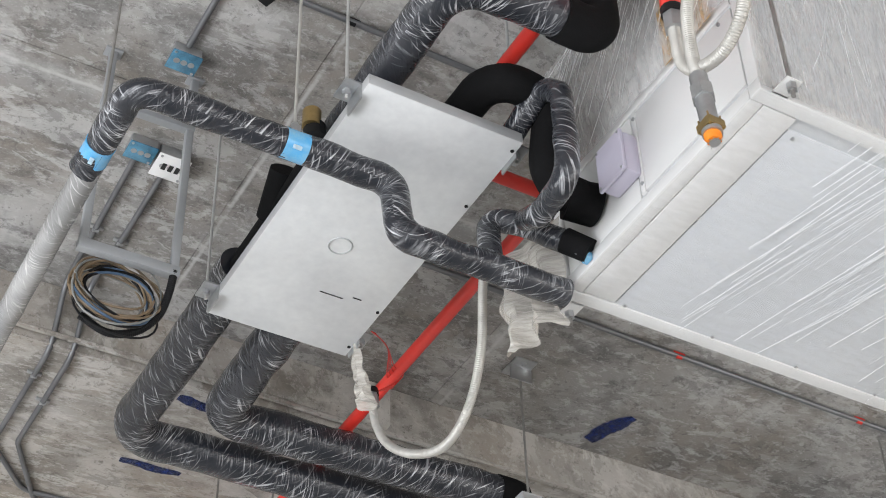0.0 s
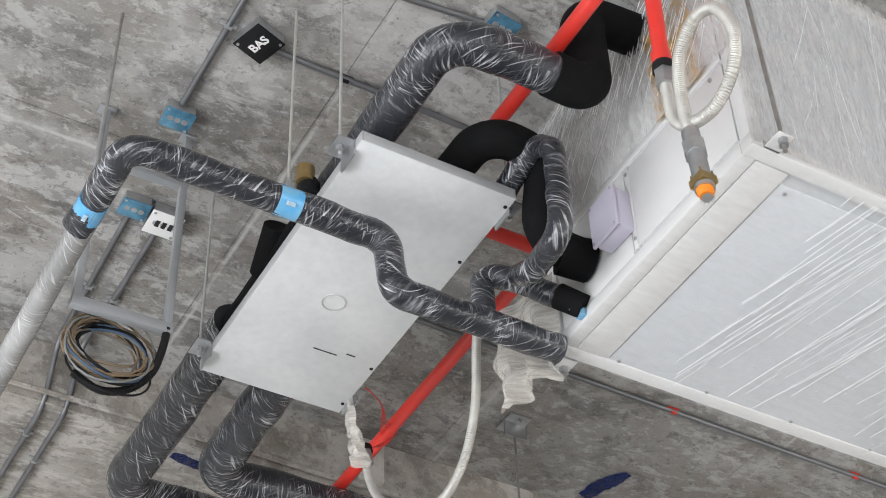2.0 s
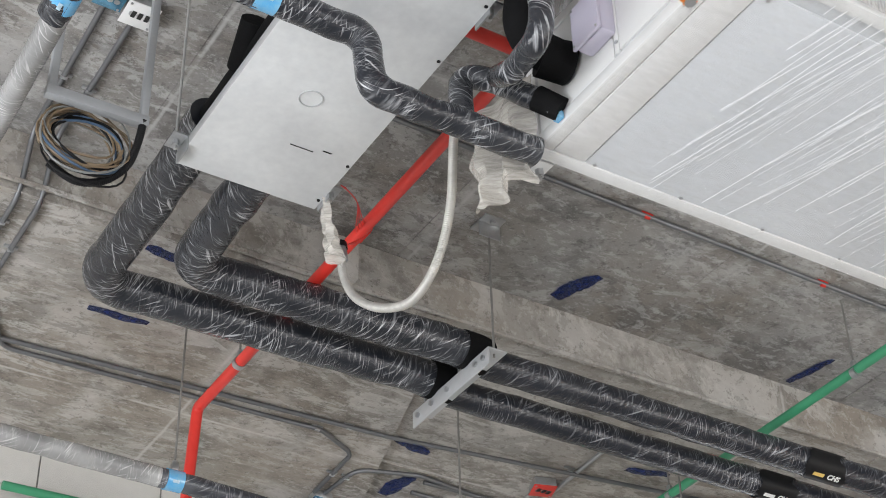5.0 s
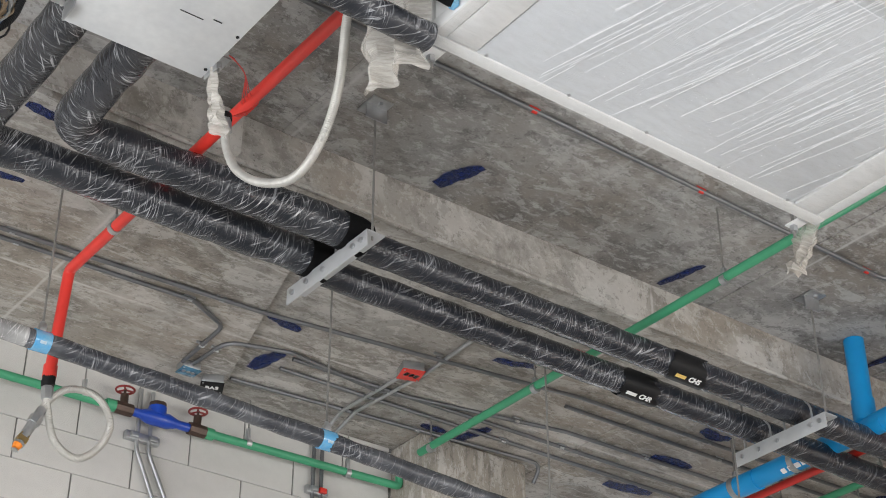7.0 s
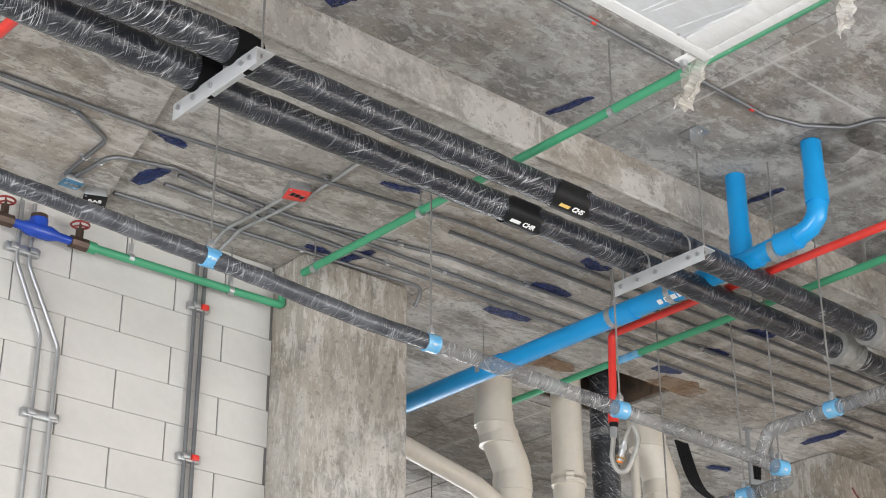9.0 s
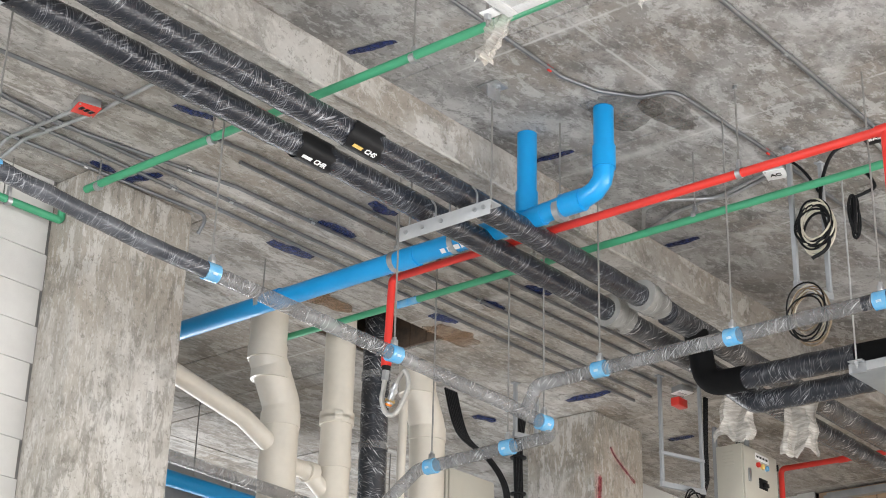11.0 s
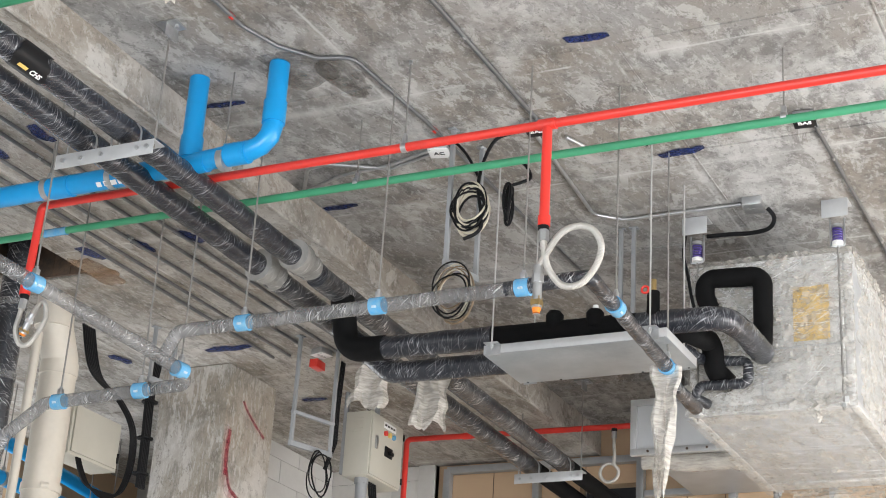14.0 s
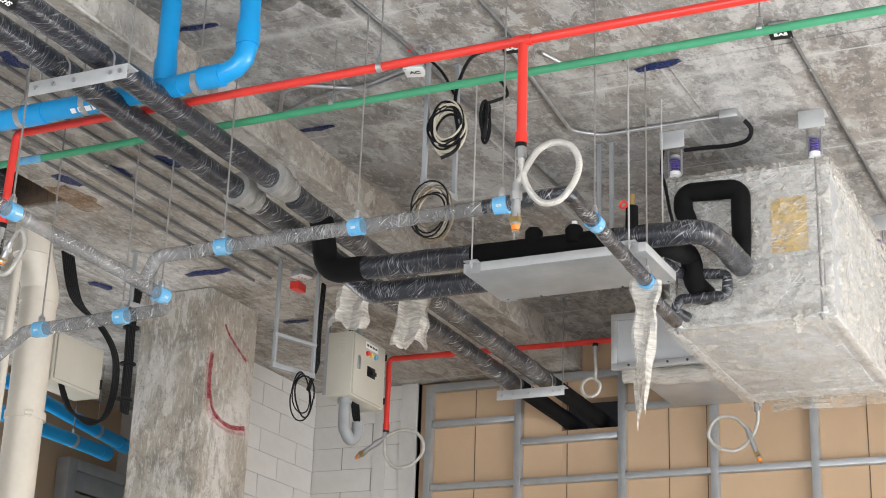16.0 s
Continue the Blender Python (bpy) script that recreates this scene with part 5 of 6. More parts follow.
hose([(2.12, 4.09, 4.95), (2.12, 4.06, 4.82), (2.12, 3.97, 4.68), (2.12, 3.80, 4.54), (2.12, 3.60, 4.45), (2.12, 3.45, 4.50), (2.12, 3.36, 4.66), (2.12, 3.33, 4.90), (2.14, 3.32, 5.06)], None, "pale corrugated sprinkler hose hanging in a bow", 0.015)
wire = thing("red_wire", (2.2, 3.95, 5.08), "thin red wire tied round the sprinkler pipe", "wire")
for k in range(4):
    part("strand", tube_bm(spline([(1.95, 3.74 + k * 0.01, 4.93 + 0.01 * k), (2.06, 3.86, 4.99), (2.19, 4.05 + 0.02 * k, 5.08), (2.24, 4.08 + 0.02 * k, 5.12), (2.24, 4.1 + 0.02 * k, 5.08), (2.14, 4.08, 4.98)]), 0.002, seg=5), RED, wire)
drape("film_rag", "crumpled clear film hanging from the drip tray corner", (1.87, 3.74, 4.83), 0.22, 0.09, 2.0, taper=0.2, lean=(0.0, 0.05), along=(0.3, 1, 0), fold=0.02)
drape("film_rag", "torn cream plastic film hanging below the drain pipe", (2.06, 2.97, 4.79), 0.37, 0.30, 5.0, taper=0.15, lean=(-0.02, 0), along=(0.15, -1, 0), fold=0.025)
drape("film_rag", "torn white film tied at the air handler corner", (3.77, 2.95, 4.58), 0.17, 0.13, 8.0, taper=0.5, lean=(-0.07, 0), along=(0.2, -1, 0), fold=0.03)
drape("film_rag", "strip of white film hanging from the air handler edge", (3.79, 2.35, 4.58), 0.16, 0.09, 9.0, taper=0.2, lean=(-0.03, 0), along=(0.2, -1, 0), fold=0.012)

# ---- ceiling electrics near the first unit ----
SHB = dict(material=ZINC, cover=SHEETBLUE, size=(0.095, 0.08, 0.04))
junction_box((1.19, 3.02, H1), (0.32, -0.95, 0), size=(0.11, 0.11, 0.04), material=ZINC, cover=BLACKP, words="BAS", label="junction box with a black cover lettered BAS", text_size=0.042)
junction_box((1.09, 3.43, H1), (1, 0, 0), label="steel junction box under blue protective film on the ceiling", **SHB)
junction_box((1.82, 2.61, H1), (1, 0.1, 0), label="steel junction box under blue protective film on the ceiling", **SHB)
junction_box((1.12, 3.88, H1), (1, 0, 0), label="steel junction box under blue protective film on the ceiling", **SHB)
jb = junction_box((1.235, 3.90, H1), (1, 0, 0), cover=TEXTW, label="steel junction box with a white hand-marked cover")
for i in range(3):
    part("print_bar", box_bm((1.205 + i * 0.024, 3.885, H1 - 0.0515), (1.22 + i * 0.024, 3.915, H1 - 0.0495)), TEXTB, jb, smooth=False)
conduit([(1.09, 0.2, H1 - 0.014), (1.085, 3.38, H1 - 0.014)], clips=[(1.085, 3.02, H1 - 0.01), (1.088, 1.9, H1 - 0.01)])
conduit([(1.25, 3.045, H1 - 0.012), (2.6, 3.05, H1 - 0.012)], clips=[(1.5, 3.045, H1 - 0.01)], clip_mat=BLACKP)
conduit([(1.82, 2.634, H1 - 0.014), (1.562, 2.663, H1 - 0.014), (1.2, 2.704, H1 - 0.014)])
conduit([(1.12, 3.93, H1 - 0.014), (1.135, 4.68, H1 - 0.014), (1.14, 4.76, H2 - 0.05), (1.14, 5.45, H2 - 0.05), (1.35, 5.72, H2 - 0.05), (3.2, 5.66, H2 - 0.05), (5.0, 5.50, H2 - 0.014), (9.4, 5.45, H2 - 0.014)], clips=[(1.13, 4.35, H1 - 0.01), (1.14, 4.95, H2 - 0.044), (2.0, 5.70, H2 - 0.044), (3.0, 5.67, H2 - 0.044), (4.15, 5.57, H2 - 0.01), (5.9, 5.49, H2 - 0.01), (7.0, 5.48, H2 - 0.01)])
conduit([(1.235, 3.95, H1 - 0.014), (1.235, 4.3, H1 - 0.014), (1.225, 4.68, H1 - 0.014), (1.225, 4.76, H2 - 0.05), (1.225, 5.40, H2 - 0.05), (1.42, 5.78, H2 - 0.05), (2.9, 5.75, H2 - 0.05), (3.13, 5.88, H2 - 0.05), (3.15, 6.30, H2 - 0.05)], clips=[(1.235, 4.38, H1 - 0.01), (1.225, 5.1, H2 - 0.044), (2.05, 5.77, H2 - 0.044), (2.88, 5.75, H2 - 0.044), (3.14, 6.1, H2 - 0.044)])
conduit([(3.2, 6.32, H2 - 0.05), (3.22, 6.0, H2 - 0.05), (3.55, 5.97, H2 - 0.014), (4.1, 6.05, H2 - 0.014), (5.2, 5.85, H2 - 0.014), (9.2, 5.78, H2 - 0.014)], clips=[(3.22, 6.1, H2 - 0.044), (4.9, 5.89, H2 - 0.01), (5.76, 5.83, H2 - 0.01), (7.2, 5.8, H2 - 0.01)])
conduit([(3.46, 6.38, H2 - 0.014), (5.25, 6.25, H2 - 0.014), (5.36, 6.25, H2 - 0.014), (5.36, 6.32, H2 - 0.1)], clips=[(3.85, 6.36, H2 - 0.01), (4.55, 6.3, H2 - 0.01)])
conduit([(3.6, 6.02, H2 - 0.014), (9.4, 5.98, H2 - 0.014)], clips=[(5.3, 6.0, H2 - 0.01), (6.6, 6.0, H2 - 0.01)])
conduit([(3.6, 6.14, H2 - 0.014), (9.4, 6.12, H2 - 0.014)], clips=[(5.0, 6.13, H2 - 0.01), (6.9, 6.13, H2 - 0.01)])
conduit([(5.0, 5.62, H2 - 0.014), (9.4, 5.6, H2 - 0.014)], clips=[(6.1, 5.61, H2 - 0.01), (7.7, 5.61, H2 - 0.01)])
conduit([(4.12, 5.82, H2 - 0.02), (4.10, 6.35, H2 - 0.02), (4.09, 6.55, H2 - 0.12)], label="bright steel conduit clipped under the ceiling", material=ZINC)
conduit([(4.17, 5.22, H2 - 0.02), (4.20, 5.75, H2 - 0.02), (4.16, 6.3, H2 - 0.02), (4.135, 6.55, H2 - 0.12)], label="bright steel conduit clipped under the ceiling", material=ZINC, clips=[(4.18, 5.32, H2 - 0.01)], clip_mat=RED)
junction_box((3.2, 6.33, H2 - 0.035), (1, 0, 0), label="steel junction box under blue protective film at the wall", **SHB)
junction_box((3.37, 6.40, H2 - 0.035), (0.9, -0.4, 0), cover=BLACKP, words="BAS", label="junction box with a black cover lettered BAS", text_size=0.04)
jb = junction_box((4.12, 5.76, H2), (0.94, -0.3, 0), cover=RED, label="steel junction box with a red hand-marked cover")
junction_box((4.62, 4.95, H2), (1, 0, 0), cover=RED, label="steel junction box with a red cover", size=(0.12, 0.1, 0.04))
for b, (x, y) in ((jb, (4.12, 5.76)),):
    for i in range(3):
        part("print_bar", box_bm((x - 0.035 + i * 0.028, y - 0.016, H2 - 0.0505), (x - 0.015 + i * 0.028, y + 0.016, H2 - 0.0485)), TEXTB, b, smooth=False)

# conduits under the upper slab
conduit([(2.2, 3.97, H1 - 0.012), (5.6, 4.02, H1 - 0.012), (5.82, 3.96, H1 - 0.012), (6.0, 3.83, H1 - 0.012), (6.05, 3.66, H1 - 0.012), (6.8, 3.62, H1 - 0.012), (9.3, 3.60, H1 - 0.012)], clips=[(3.45, 3.985, H1 - 0.01), (5.5, 4.02, H1 - 0.01), (6.9, 3.62, H1 - 0.01), (4.4, 4.0, H1 - 0.01)], clip_mat=RED)
conduit([(4.8, 3.05, H1 - 0.014), (6.98, 3.05, H1 - 0.014)], clips=[(6.05, 3.05, H1 - 0.01), (5.0, 3.05, H1 - 0.01)], r=0.013)
conduit([(7.1, 3.12, H1 - 0.014), (8.2, 3.2, H1 - 0.014), (8.33, 3.05, H1 - 0.014), (8.33, 2.34, H1 - 0.014)], label="bright steel conduit clipped under the ceiling", clips=[(8.35, 2.9, H1 - 0.01)], material=ZINC)
conduit([(7.2, 2.98, H1 - 0.014), (7.42, 2.9, H1 - 0.014), (7.40, 1.8, H1 - 0.014)], label="bright steel conduit clipped under the ceiling", clips=[(7.41, 2.6, H1 - 0.01)], material=ZINC, clip_mat=BLACKP)
conduit([(7.45, 1.71, H1 - 0.014), (11.5, 1.70, H1 - 0.014)], clips=[(7.9, 1.71, H1 - 0.01), (9.1, 1.70, H1 - 0.01), (10.2, 1.70, H1 - 0.01)])
conduit([(7.40, 4.73, H1 - 0.02), (7.36, 4.70, H1 - 0.02), (7.09, 4.52, H1 - 0.02), (7.07, 4.37, H1 - 0.02), (7.24, 4.07, H1 - 0.02), (7.14, 3.74, H1 - 0.02)], label="bright steel conduit bent under the ceiling", material=ZINC, clips=[(7.24, 4.07, H1 - 0.01)])
conduit([(7.38, 4.73, H1 - 0.02), (7.36, 4.69, H1 - 0.02), (7.23, 4.39, H1 - 0.02), (7.20, 4.05, H1 - 0.02), (7.10, 3.74, H1 - 0.02)], label="bright steel conduit bent under the ceiling", material=ZINC)
junction_box((7.03, 3.08, H1), (0.1, -1, 0), cover=BLACKP, words="BAS", label="junction box with a black cover lettered BAS", text_size=0.042)
junction_box((7.39, 1.74, H1), (0.1, -1, 0), cover=BLACKP, words="BAS", label="junction box with a black cover lettered BAS", text_size=0.042)
junction_box((8.33, 2.27, H1), (0.05, -1, 0), label="galvanised steel junction box with an open cable entry", size=(0.11, 0.13, 0.05))
junction_box((7.10, 3.685, H1), (0.25, -1, 0), cover=TEXTW, words="AC", label="junction box with a white cover lettered AC", text_mat=TEXTB, text_size=0.045)
cb = thing("cable", (8.36, 2.22, 5.5), "thick black flexible conduit from the junction box", "cable", "cables")
part("cable", tube_bm(spline([(8.37, 2.20, 5.51), (8.40, 2.17, 5.46), (8.45, 2.21, 5.42), (8.49, 2.32, 5.42), (8.505, 2.46, 5.435), (8.505, 2.60, 5.44)]), 0.013, seg=10), CABLE, cb)
part("cable", tube_bm(spline([(8.47, 2.72, 5.44), (8.46, 2.73, 5.32), (8.45, 2.70, 5.18), (8.455, 2.68, 5.05), (8.47, 2.66, 4.95)]), 0.010, seg=8), CABLE, cb)

# spring hangers of the second unit
for x, y in ((8.508, 2.66), (8.508, 1.835), (10.292, 2.66), (10.292, 1.835)):
    t = thing("spring_hanger", (x, y, H1), "vibration hanger with a purple spring in a steel stirrup", "spring hanger", "spring hangers")
    q = box_bm((x - 0.06, y - 0.075, H1 - 0.008), (x + 0.06, y + 0.075, H1), 0.002)
    box_bm((x - 0.06, y - 0.075, H1 - 0.11), (x - 0.052, y + 0.075, H1 - 0.008), 0.002, bm=q)
    part("angle_plate", q, GALV, t)
    z = H1 - 0.10
    part("stirrup", tube_bm([(x, y - 0.04, z), (x, y - 0.04, z - 0.17), (x, y + 0.04, z - 0.17), (x, y + 0.04, z)], 0.006, 0.015, 8), ZINC, t)
    turns = [(x + 0.026 * math.cos(a * 0.5), y + 0.026 * math.sin(a * 0.5), z - 0.06 - a * 0.0013) for a in range(70)]
    part("spring", tube_bm(turns, 0.005, seg=6), mat("purple_spring", (0.10, 0.07, 0.30), 0.4, metal=0.3), t)
    part("cup", disc_bm((x, y, z - 0.155), (0, 0, 1), 0.032, 0.025, 16), TEXTW, t)
    part("cap", disc_bm((x, y, z - 0.05), (0, 0, 1), 0.032, 0.02, 16), ZINC, t)

# ---- cable brackets ----
def square_frame(a, b, za, zb, label, rungs=()):
    """A hanging frame of square steel tube between two ceiling points."""
    t = thing("cable_bracket", (*a, za), label, "bracket", "cable brackets")
    ax, bx = Vector((*a, 0)), Vector((*b, 0))
    d = (bx - ax).normalized()
    for p in (ax, bx):
        q = box_bm((p.x - 0.012, p.y - 0.012, zb), (p.x + 0.012, p.y + 0.012, za), 0.002)
        part("post", q, GREYSTEEL, t)
        m = facing((p.x, p.y, za - 0.005), d, Vector((0, 0, 1)).cross(d))
        part("foot_plate", box_bm((-0.028, -0.02, -0.004), (0.028, 0.02, 0.005), 0.001, m=m), GREYSTEEL, t)
    for z in (zb, *rungs):
        m = facing((ax + bx) / 2 + Vector((0, 0, z)), d, (0, 0, 1))
        h = (bx - ax).length / 2 + 0.015
        part("rung", box_bm((-h, -0.018 if z == zb else -0.011, -0.0145), (h, 0.018 if z == zb else 0.011, 0.0145), 0.002, m=m), GREYSTEEL, t)
    return t


square_frame((0.885, 3.53), (1.165, 3.525), H1, 4.72, "grey square-tube bracket carrying a coil of cable", (5.32,))
square_frame((6.947, 3.526), (7.205, 3.475), H1, 4.775, "grey square-tube bracket carrying coils of cable")
square_frame((9.08, 5.70), (9.42, 5.59), H2, 4.56, "grey square-tube bracket with cables beside the column", (4.78,))
square_frame((8.49, 3.13), (8.49, 3.05), H1, 4.75, "grey square-tube hanger behind the drip tray")
tan_c, blue_c, grey_c = mat("tan_cable", (0.20, 0.145, 0.09), 0.5), mat("blue_cable", (0.05, 0.09, 0.15), 0.5), mat("grey_cable", (0.20, 0.205, 0.20), 0.5)
cream_c = mat("cream_cable", (0.55, 0.50, 0.40), 0.5)
coil((1.01, 3.56, 4.60), (1, 0, 0), (0, 0.2, 1), 0.122, 24, "coil of tan, grey and blue cables hung on the bracket", (tan_c, grey_c, tan_c, blue_c, tan_c, CABLE), 3, 0.95, 0.0042)
coil((6.95, 3.40, 5.06), (0, -1, 0), (0, 0, 1), 0.095, 14, "coil of black and cream cables tied to the bracket", (CABLE, cream_c, cream_c, CABLE), 5, 1.2, 0.007)
coil((6.95, 3.475, 4.60), (0, -1, 0), (0, 0, 1), 0.105, 10, "long loop of brown and black cable below the bracket", (tan_c, cream_c, CABLE), 6, 1.3, 0.005)
coil((6.98, 3.19, 5.08), (0, -1, 0), (0, 0, 1), 0.02, 3, "folded black cable hanging beside the bracket", (CABLE,), 7, 6.0, 0.008)
hc = thing("cable", (7.0, 3.14, 5.48), "black cables looping from the ceiling box to the coil", "cable", "cables")
part("cable", tube_bm(spline([(7.0, 3.16, 5.50), (6.98, 3.28, 5.47), (6.96, 3.34, 5.35), (6.94, 3.36, 5.18), (6.94, 3.33, 4.95), (6.92, 3.42, 4.88)]), 0.010, seg=8), CABLE, hc)
part("cable", tube_bm(spline([(6.9, 3.58, 5.48), (6.9, 3.50, 5.45), (6.91, 3.42, 5.36), (6.93, 3.36, 5.24)]), 0.008, seg=8), CABLE, hc)
part("cable", tube_bm(spline([(7.06, 3.26, 5.36), (7.05, 3.16, 5.34), (7.03, 3.10, 5.24), (7.0, 3.14, 5.2), (6.98, 3.2, 5.18)]), 0.009, seg=8), CABLE, hc)
sl = thing("cable_sleeve", (1.165, 3.525, 4.75), "black corrugated cable sleeve at the bracket", "cable", "cables")
part("sleeve", flex([(1.165, 3.52, 4.72), (1.16, 3.535, 4.64), (1.14, 3.55, 4.56), (1.08, 3.56, 4.49), (1.0, 3.56, 4.46), (0.92, 3.57, 4.50)], 0.012), CABLE, sl)
coil((9.30, 5.58, 4.40), (1, -0.2, 0), (0, 0, 1), 0.10, 3, "loop of black cable hanging from the bracket", (CABLE,), 9, 1.5, 0.006)
hc2 = thing("cable", (9.44, 5.6, 5.3), "black cables strapped to the bracket post", "cable", "cables")
for k in range(3):
    part("cable", tube_bm([(9.45 + 0.018 * k, 5.57, 5.25), (9.44 + 0.018 * k, 5.58, 4.9), (9.45 + 0.015 * k, 5.58, 4.66), (9.38 + 0.01 * k, 5.6, 4.45)], 0.009, 0.1, 8), CABLE, hc2)
wb = junction_box((9.375, 5.70, H2), (0.9, -0.3, 0), cover=TEXTW, label="white hand-marked junction box cover by the bracket")
part("red_box", box_bm((9.38, 5.735, H2 - 0.12), (9.50, 5.80, H2 - 0.06), 0.004), RED, wb)

# ---- pipework at the second unit ----
t = chilled([(7.66, 4.54, 4.93), (7.66, 4.49, 4.62), (7.66, 3.56, 4.61)], "film-wrapped branch pipe with a black rubber elbow", 0.066, WRAPD, 0.004)
part("rubber_elbow", tube_bm([(7.66, 4.55, 4.95), (7.66, 4.49, 4.625), (7.66, 4.24, 4.618)], 0.072, 0.12, 22, step=0.03), RUBBER, t, "matt black rubber foam elbow")
t = chilled([(7.70, 3.60, 4.62), (7.74, 2.75, 4.63)], "matt black rubber foam pipe above the galvanised tray", 0.066, RUBBER, 0.003)
for y, h in ((3.22, 0.10), (2.98, 0.085)):
    part("valve_jacket", tube_bm([(7.70, y, 4.62), (7.70, y, 4.62 + h), (7.70, y, 4.64 + h)], lambda s: 0.05 if s < 0.1 else 0.035, seg=14, wobble=0.01), RUBBER, t)
part("white_cap", disc_bm((7.70, 2.98, 4.735), (0, 0, 1), 0.016, 0.03, 10), TEXTW, t)
v = thing("valve", (7.72, 2.66, 4.78), "black jacketed valve with a small red hand wheel and brass stem", "valve")
part("jacket", tube_bm([(7.72, 2.66, 4.64), (7.72, 2.66, 4.80)], 0.036, seg=14, wobble=0.006), RUBBER, v)
part("stem", disc_bm((7.72, 2.66, 4.83), (0, 0, 1), 0.018, 0.08, 12), BRASS, v)
part("hand_wheel", tube_bm([(7.675, 2.69 + 0.019 * math.cos(a), 4.80 + 0.019 * math.sin(a)) for a in [i * math.pi / 8 for i in range(17)]], 0.007, seg=8), RED, v)
t = chilled([(7.74, 2.78, 4.63), (7.76, 2.28, 4.63), (8.05, 2.25, 4.64), (8.40, 2.25, 4.64)], "film-wrapped pipe with an elbow into the second air handler", 0.066, WRAPD, 0.004)
t = chilled([(8.42, 2.26, 4.66), (8.46, 2.26, 4.86), (8.46, 2.26, 5.13), (8.46, 2.60, 5.15), (8.46, 2.60, 5.02), (8.56, 2.58, 5.0)], "matt black rubber foam riser looping on the air handler", 0.056, RUBBER, 0.002, 0.06)
t = chilled([(7.98, 4.74, 4.9), (7.98, 4.36, 4.58), (7.98, 3.0, 4.57)], "film-wrapped return branch pipe", 0.066, WRAPD, 0.004)
t = chilled([(7.98, 3.02, 4.62), (8.0, 2.56, 4.66), (8.36, 2.53, 4.72), (8.38, 2.52, 4.56), (8.56, 2.50, 4.54)], "matt black rubber foam pipe into the second air handler", 0.06, RUBBER, 0.002, 0.06)
d2 = thing("condensate_loop", (8.3, 2.66, 4.6), "film-wrapped condensate loop at the second air handler", "pipe", "condensate drains")
part("pipe", tube_bm([(8.02, 2.62, 4.60), (8.38, 2.58, 4.62), (8.42, 2.34, 4.61), (8.42, 2.34, 4.48), (8.40, 2.60, 4.48), (8.38, 2.64, 4.42), (8.5, 2.60, 4.40)], 0.030, 0.04, 14, wobble=0.005, step=0.02), WRAP, d2)
hose([(6.2, 2.66, 4.52), (6.2, 2.655, 4.44), (6.2, 2.63, 4.34), (6.2, 2.56, 4.25), (6.2, 2.47, 4.25), (6.2, 2.40, 4.33), (6.2, 2.38, 4.42), (6.2, 2.42, 4.50), (6.2, 2.50, 4.53), (6.2, 2.58, 4.50), (6.2, 2.65, 4.40), (6.2, 2.68, 4.34)], (6.2, 2.68, 4.14), "cream corrugated sprinkler hose looped below the red drop, orange cap", 0.0155)
hose([(6.2, 5.64, 4.52), (6.2, 5.65, 4.44), (6.2, 5.66, 4.36), (6.2, 5.62, 4.28), (6.2, 5.56, 4.27), (6.2, 5.50, 4.34), (6.2, 5.47, 4.42), (6.2, 5.50, 4.50), (6.2, 5.54, 4.47), (6.2, 5.57, 4.42)], (6.2, 5.61, 4.33), "corrugated sprinkler hose looped below the red drop, orange cap", 0.014)
hose([(2.222, 5.62, 4.57), (2.23, 5.62, 4.50), (2.28, 5.62, 4.36), (2.38, 5.62, 4.31), (2.47, 5.62, 4.38), (2.51, 5.62, 4.50), (2.44, 5.62, 4.60), (2.32, 5.62, 4.60), (2.24, 5.62, 4.53), (2.205, 5.62, 4.46)], (2.13, 5.62, 4.29), "corrugated steel sprinkler hose looped below the red drop, orange cap", 0.0155)
hose([(11.42, 6.054, 4.644), (11.42, 6.057, 4.542), (11.42, 6.042, 4.452), (11.42, 5.958, 4.359), (11.42, 5.819, 4.366), (11.42, 5.711, 4.457), (11.42, 5.724, 4.581), (11.42, 5.835, 4.653), (11.42, 5.965, 4.65), (11.42, 6.077, 4.597)], (11.42, 6.308, 4.462), "corrugated sprinkler hose looped below the far red drop, orange cap", 0.014)
run("fire_pipe", [(11.9, 3.10, 4.93), (11.9, 3.10, 4.77)], 0.02, RED, "short red sprinkler stub below the duct", "pipe", 0.0, RED_G)
hose([(11.9, 3.10, 4.76), (11.9, 3.10, 4.64), (11.9, 3.16, 4.50), (11.9, 3.28, 4.42), (11.9, 3.42, 4.46), (11.9, 3.49, 4.56), (11.9, 3.42, 4.68), (11.9, 3.28, 4.68), (11.9, 3.18, 4.58)], (11.9, 3.09, 4.33), "cream sprinkler hose looped before the board wall, orange cap", 0.015)
hose([(11.4, 4.233, 5.19), (11.4, 4.233, 5.099), (11.4, 4.228, 5.008), (11.4, 4.231, 4.941), (11.4, 4.196, 4.895), (11.4, 4.203, 4.839), (11.4, 4.249, 4.804), (11.4, 4.305, 4.811), (11.4, 4.34, 4.857), (11.4, 4.333, 4.913), (11.4, 4.287, 4.948), (11.4, 4.231, 4.941)], None, "cream sprinkler hose hanging from the red pipe, coiled into a knot", 0.013)
drape("film_rag", "crumpled silvery film hanging from the far pipes", (8.45, 4.72, 4.90), 0.36, 0.24, 11.0, taper=-0.1, lean=(-0.06, 0), along=(0.5, -1, 0), fold=0.03)
drape("film_rag", "crumpled silvery film hanging from the far pipes", (8.9, 4.545, 4.96), 0.44, 0.22, 13.0, taper=-0.2, lean=(-0.03, 0), along=(0.5, -1, 0), fold=0.03)
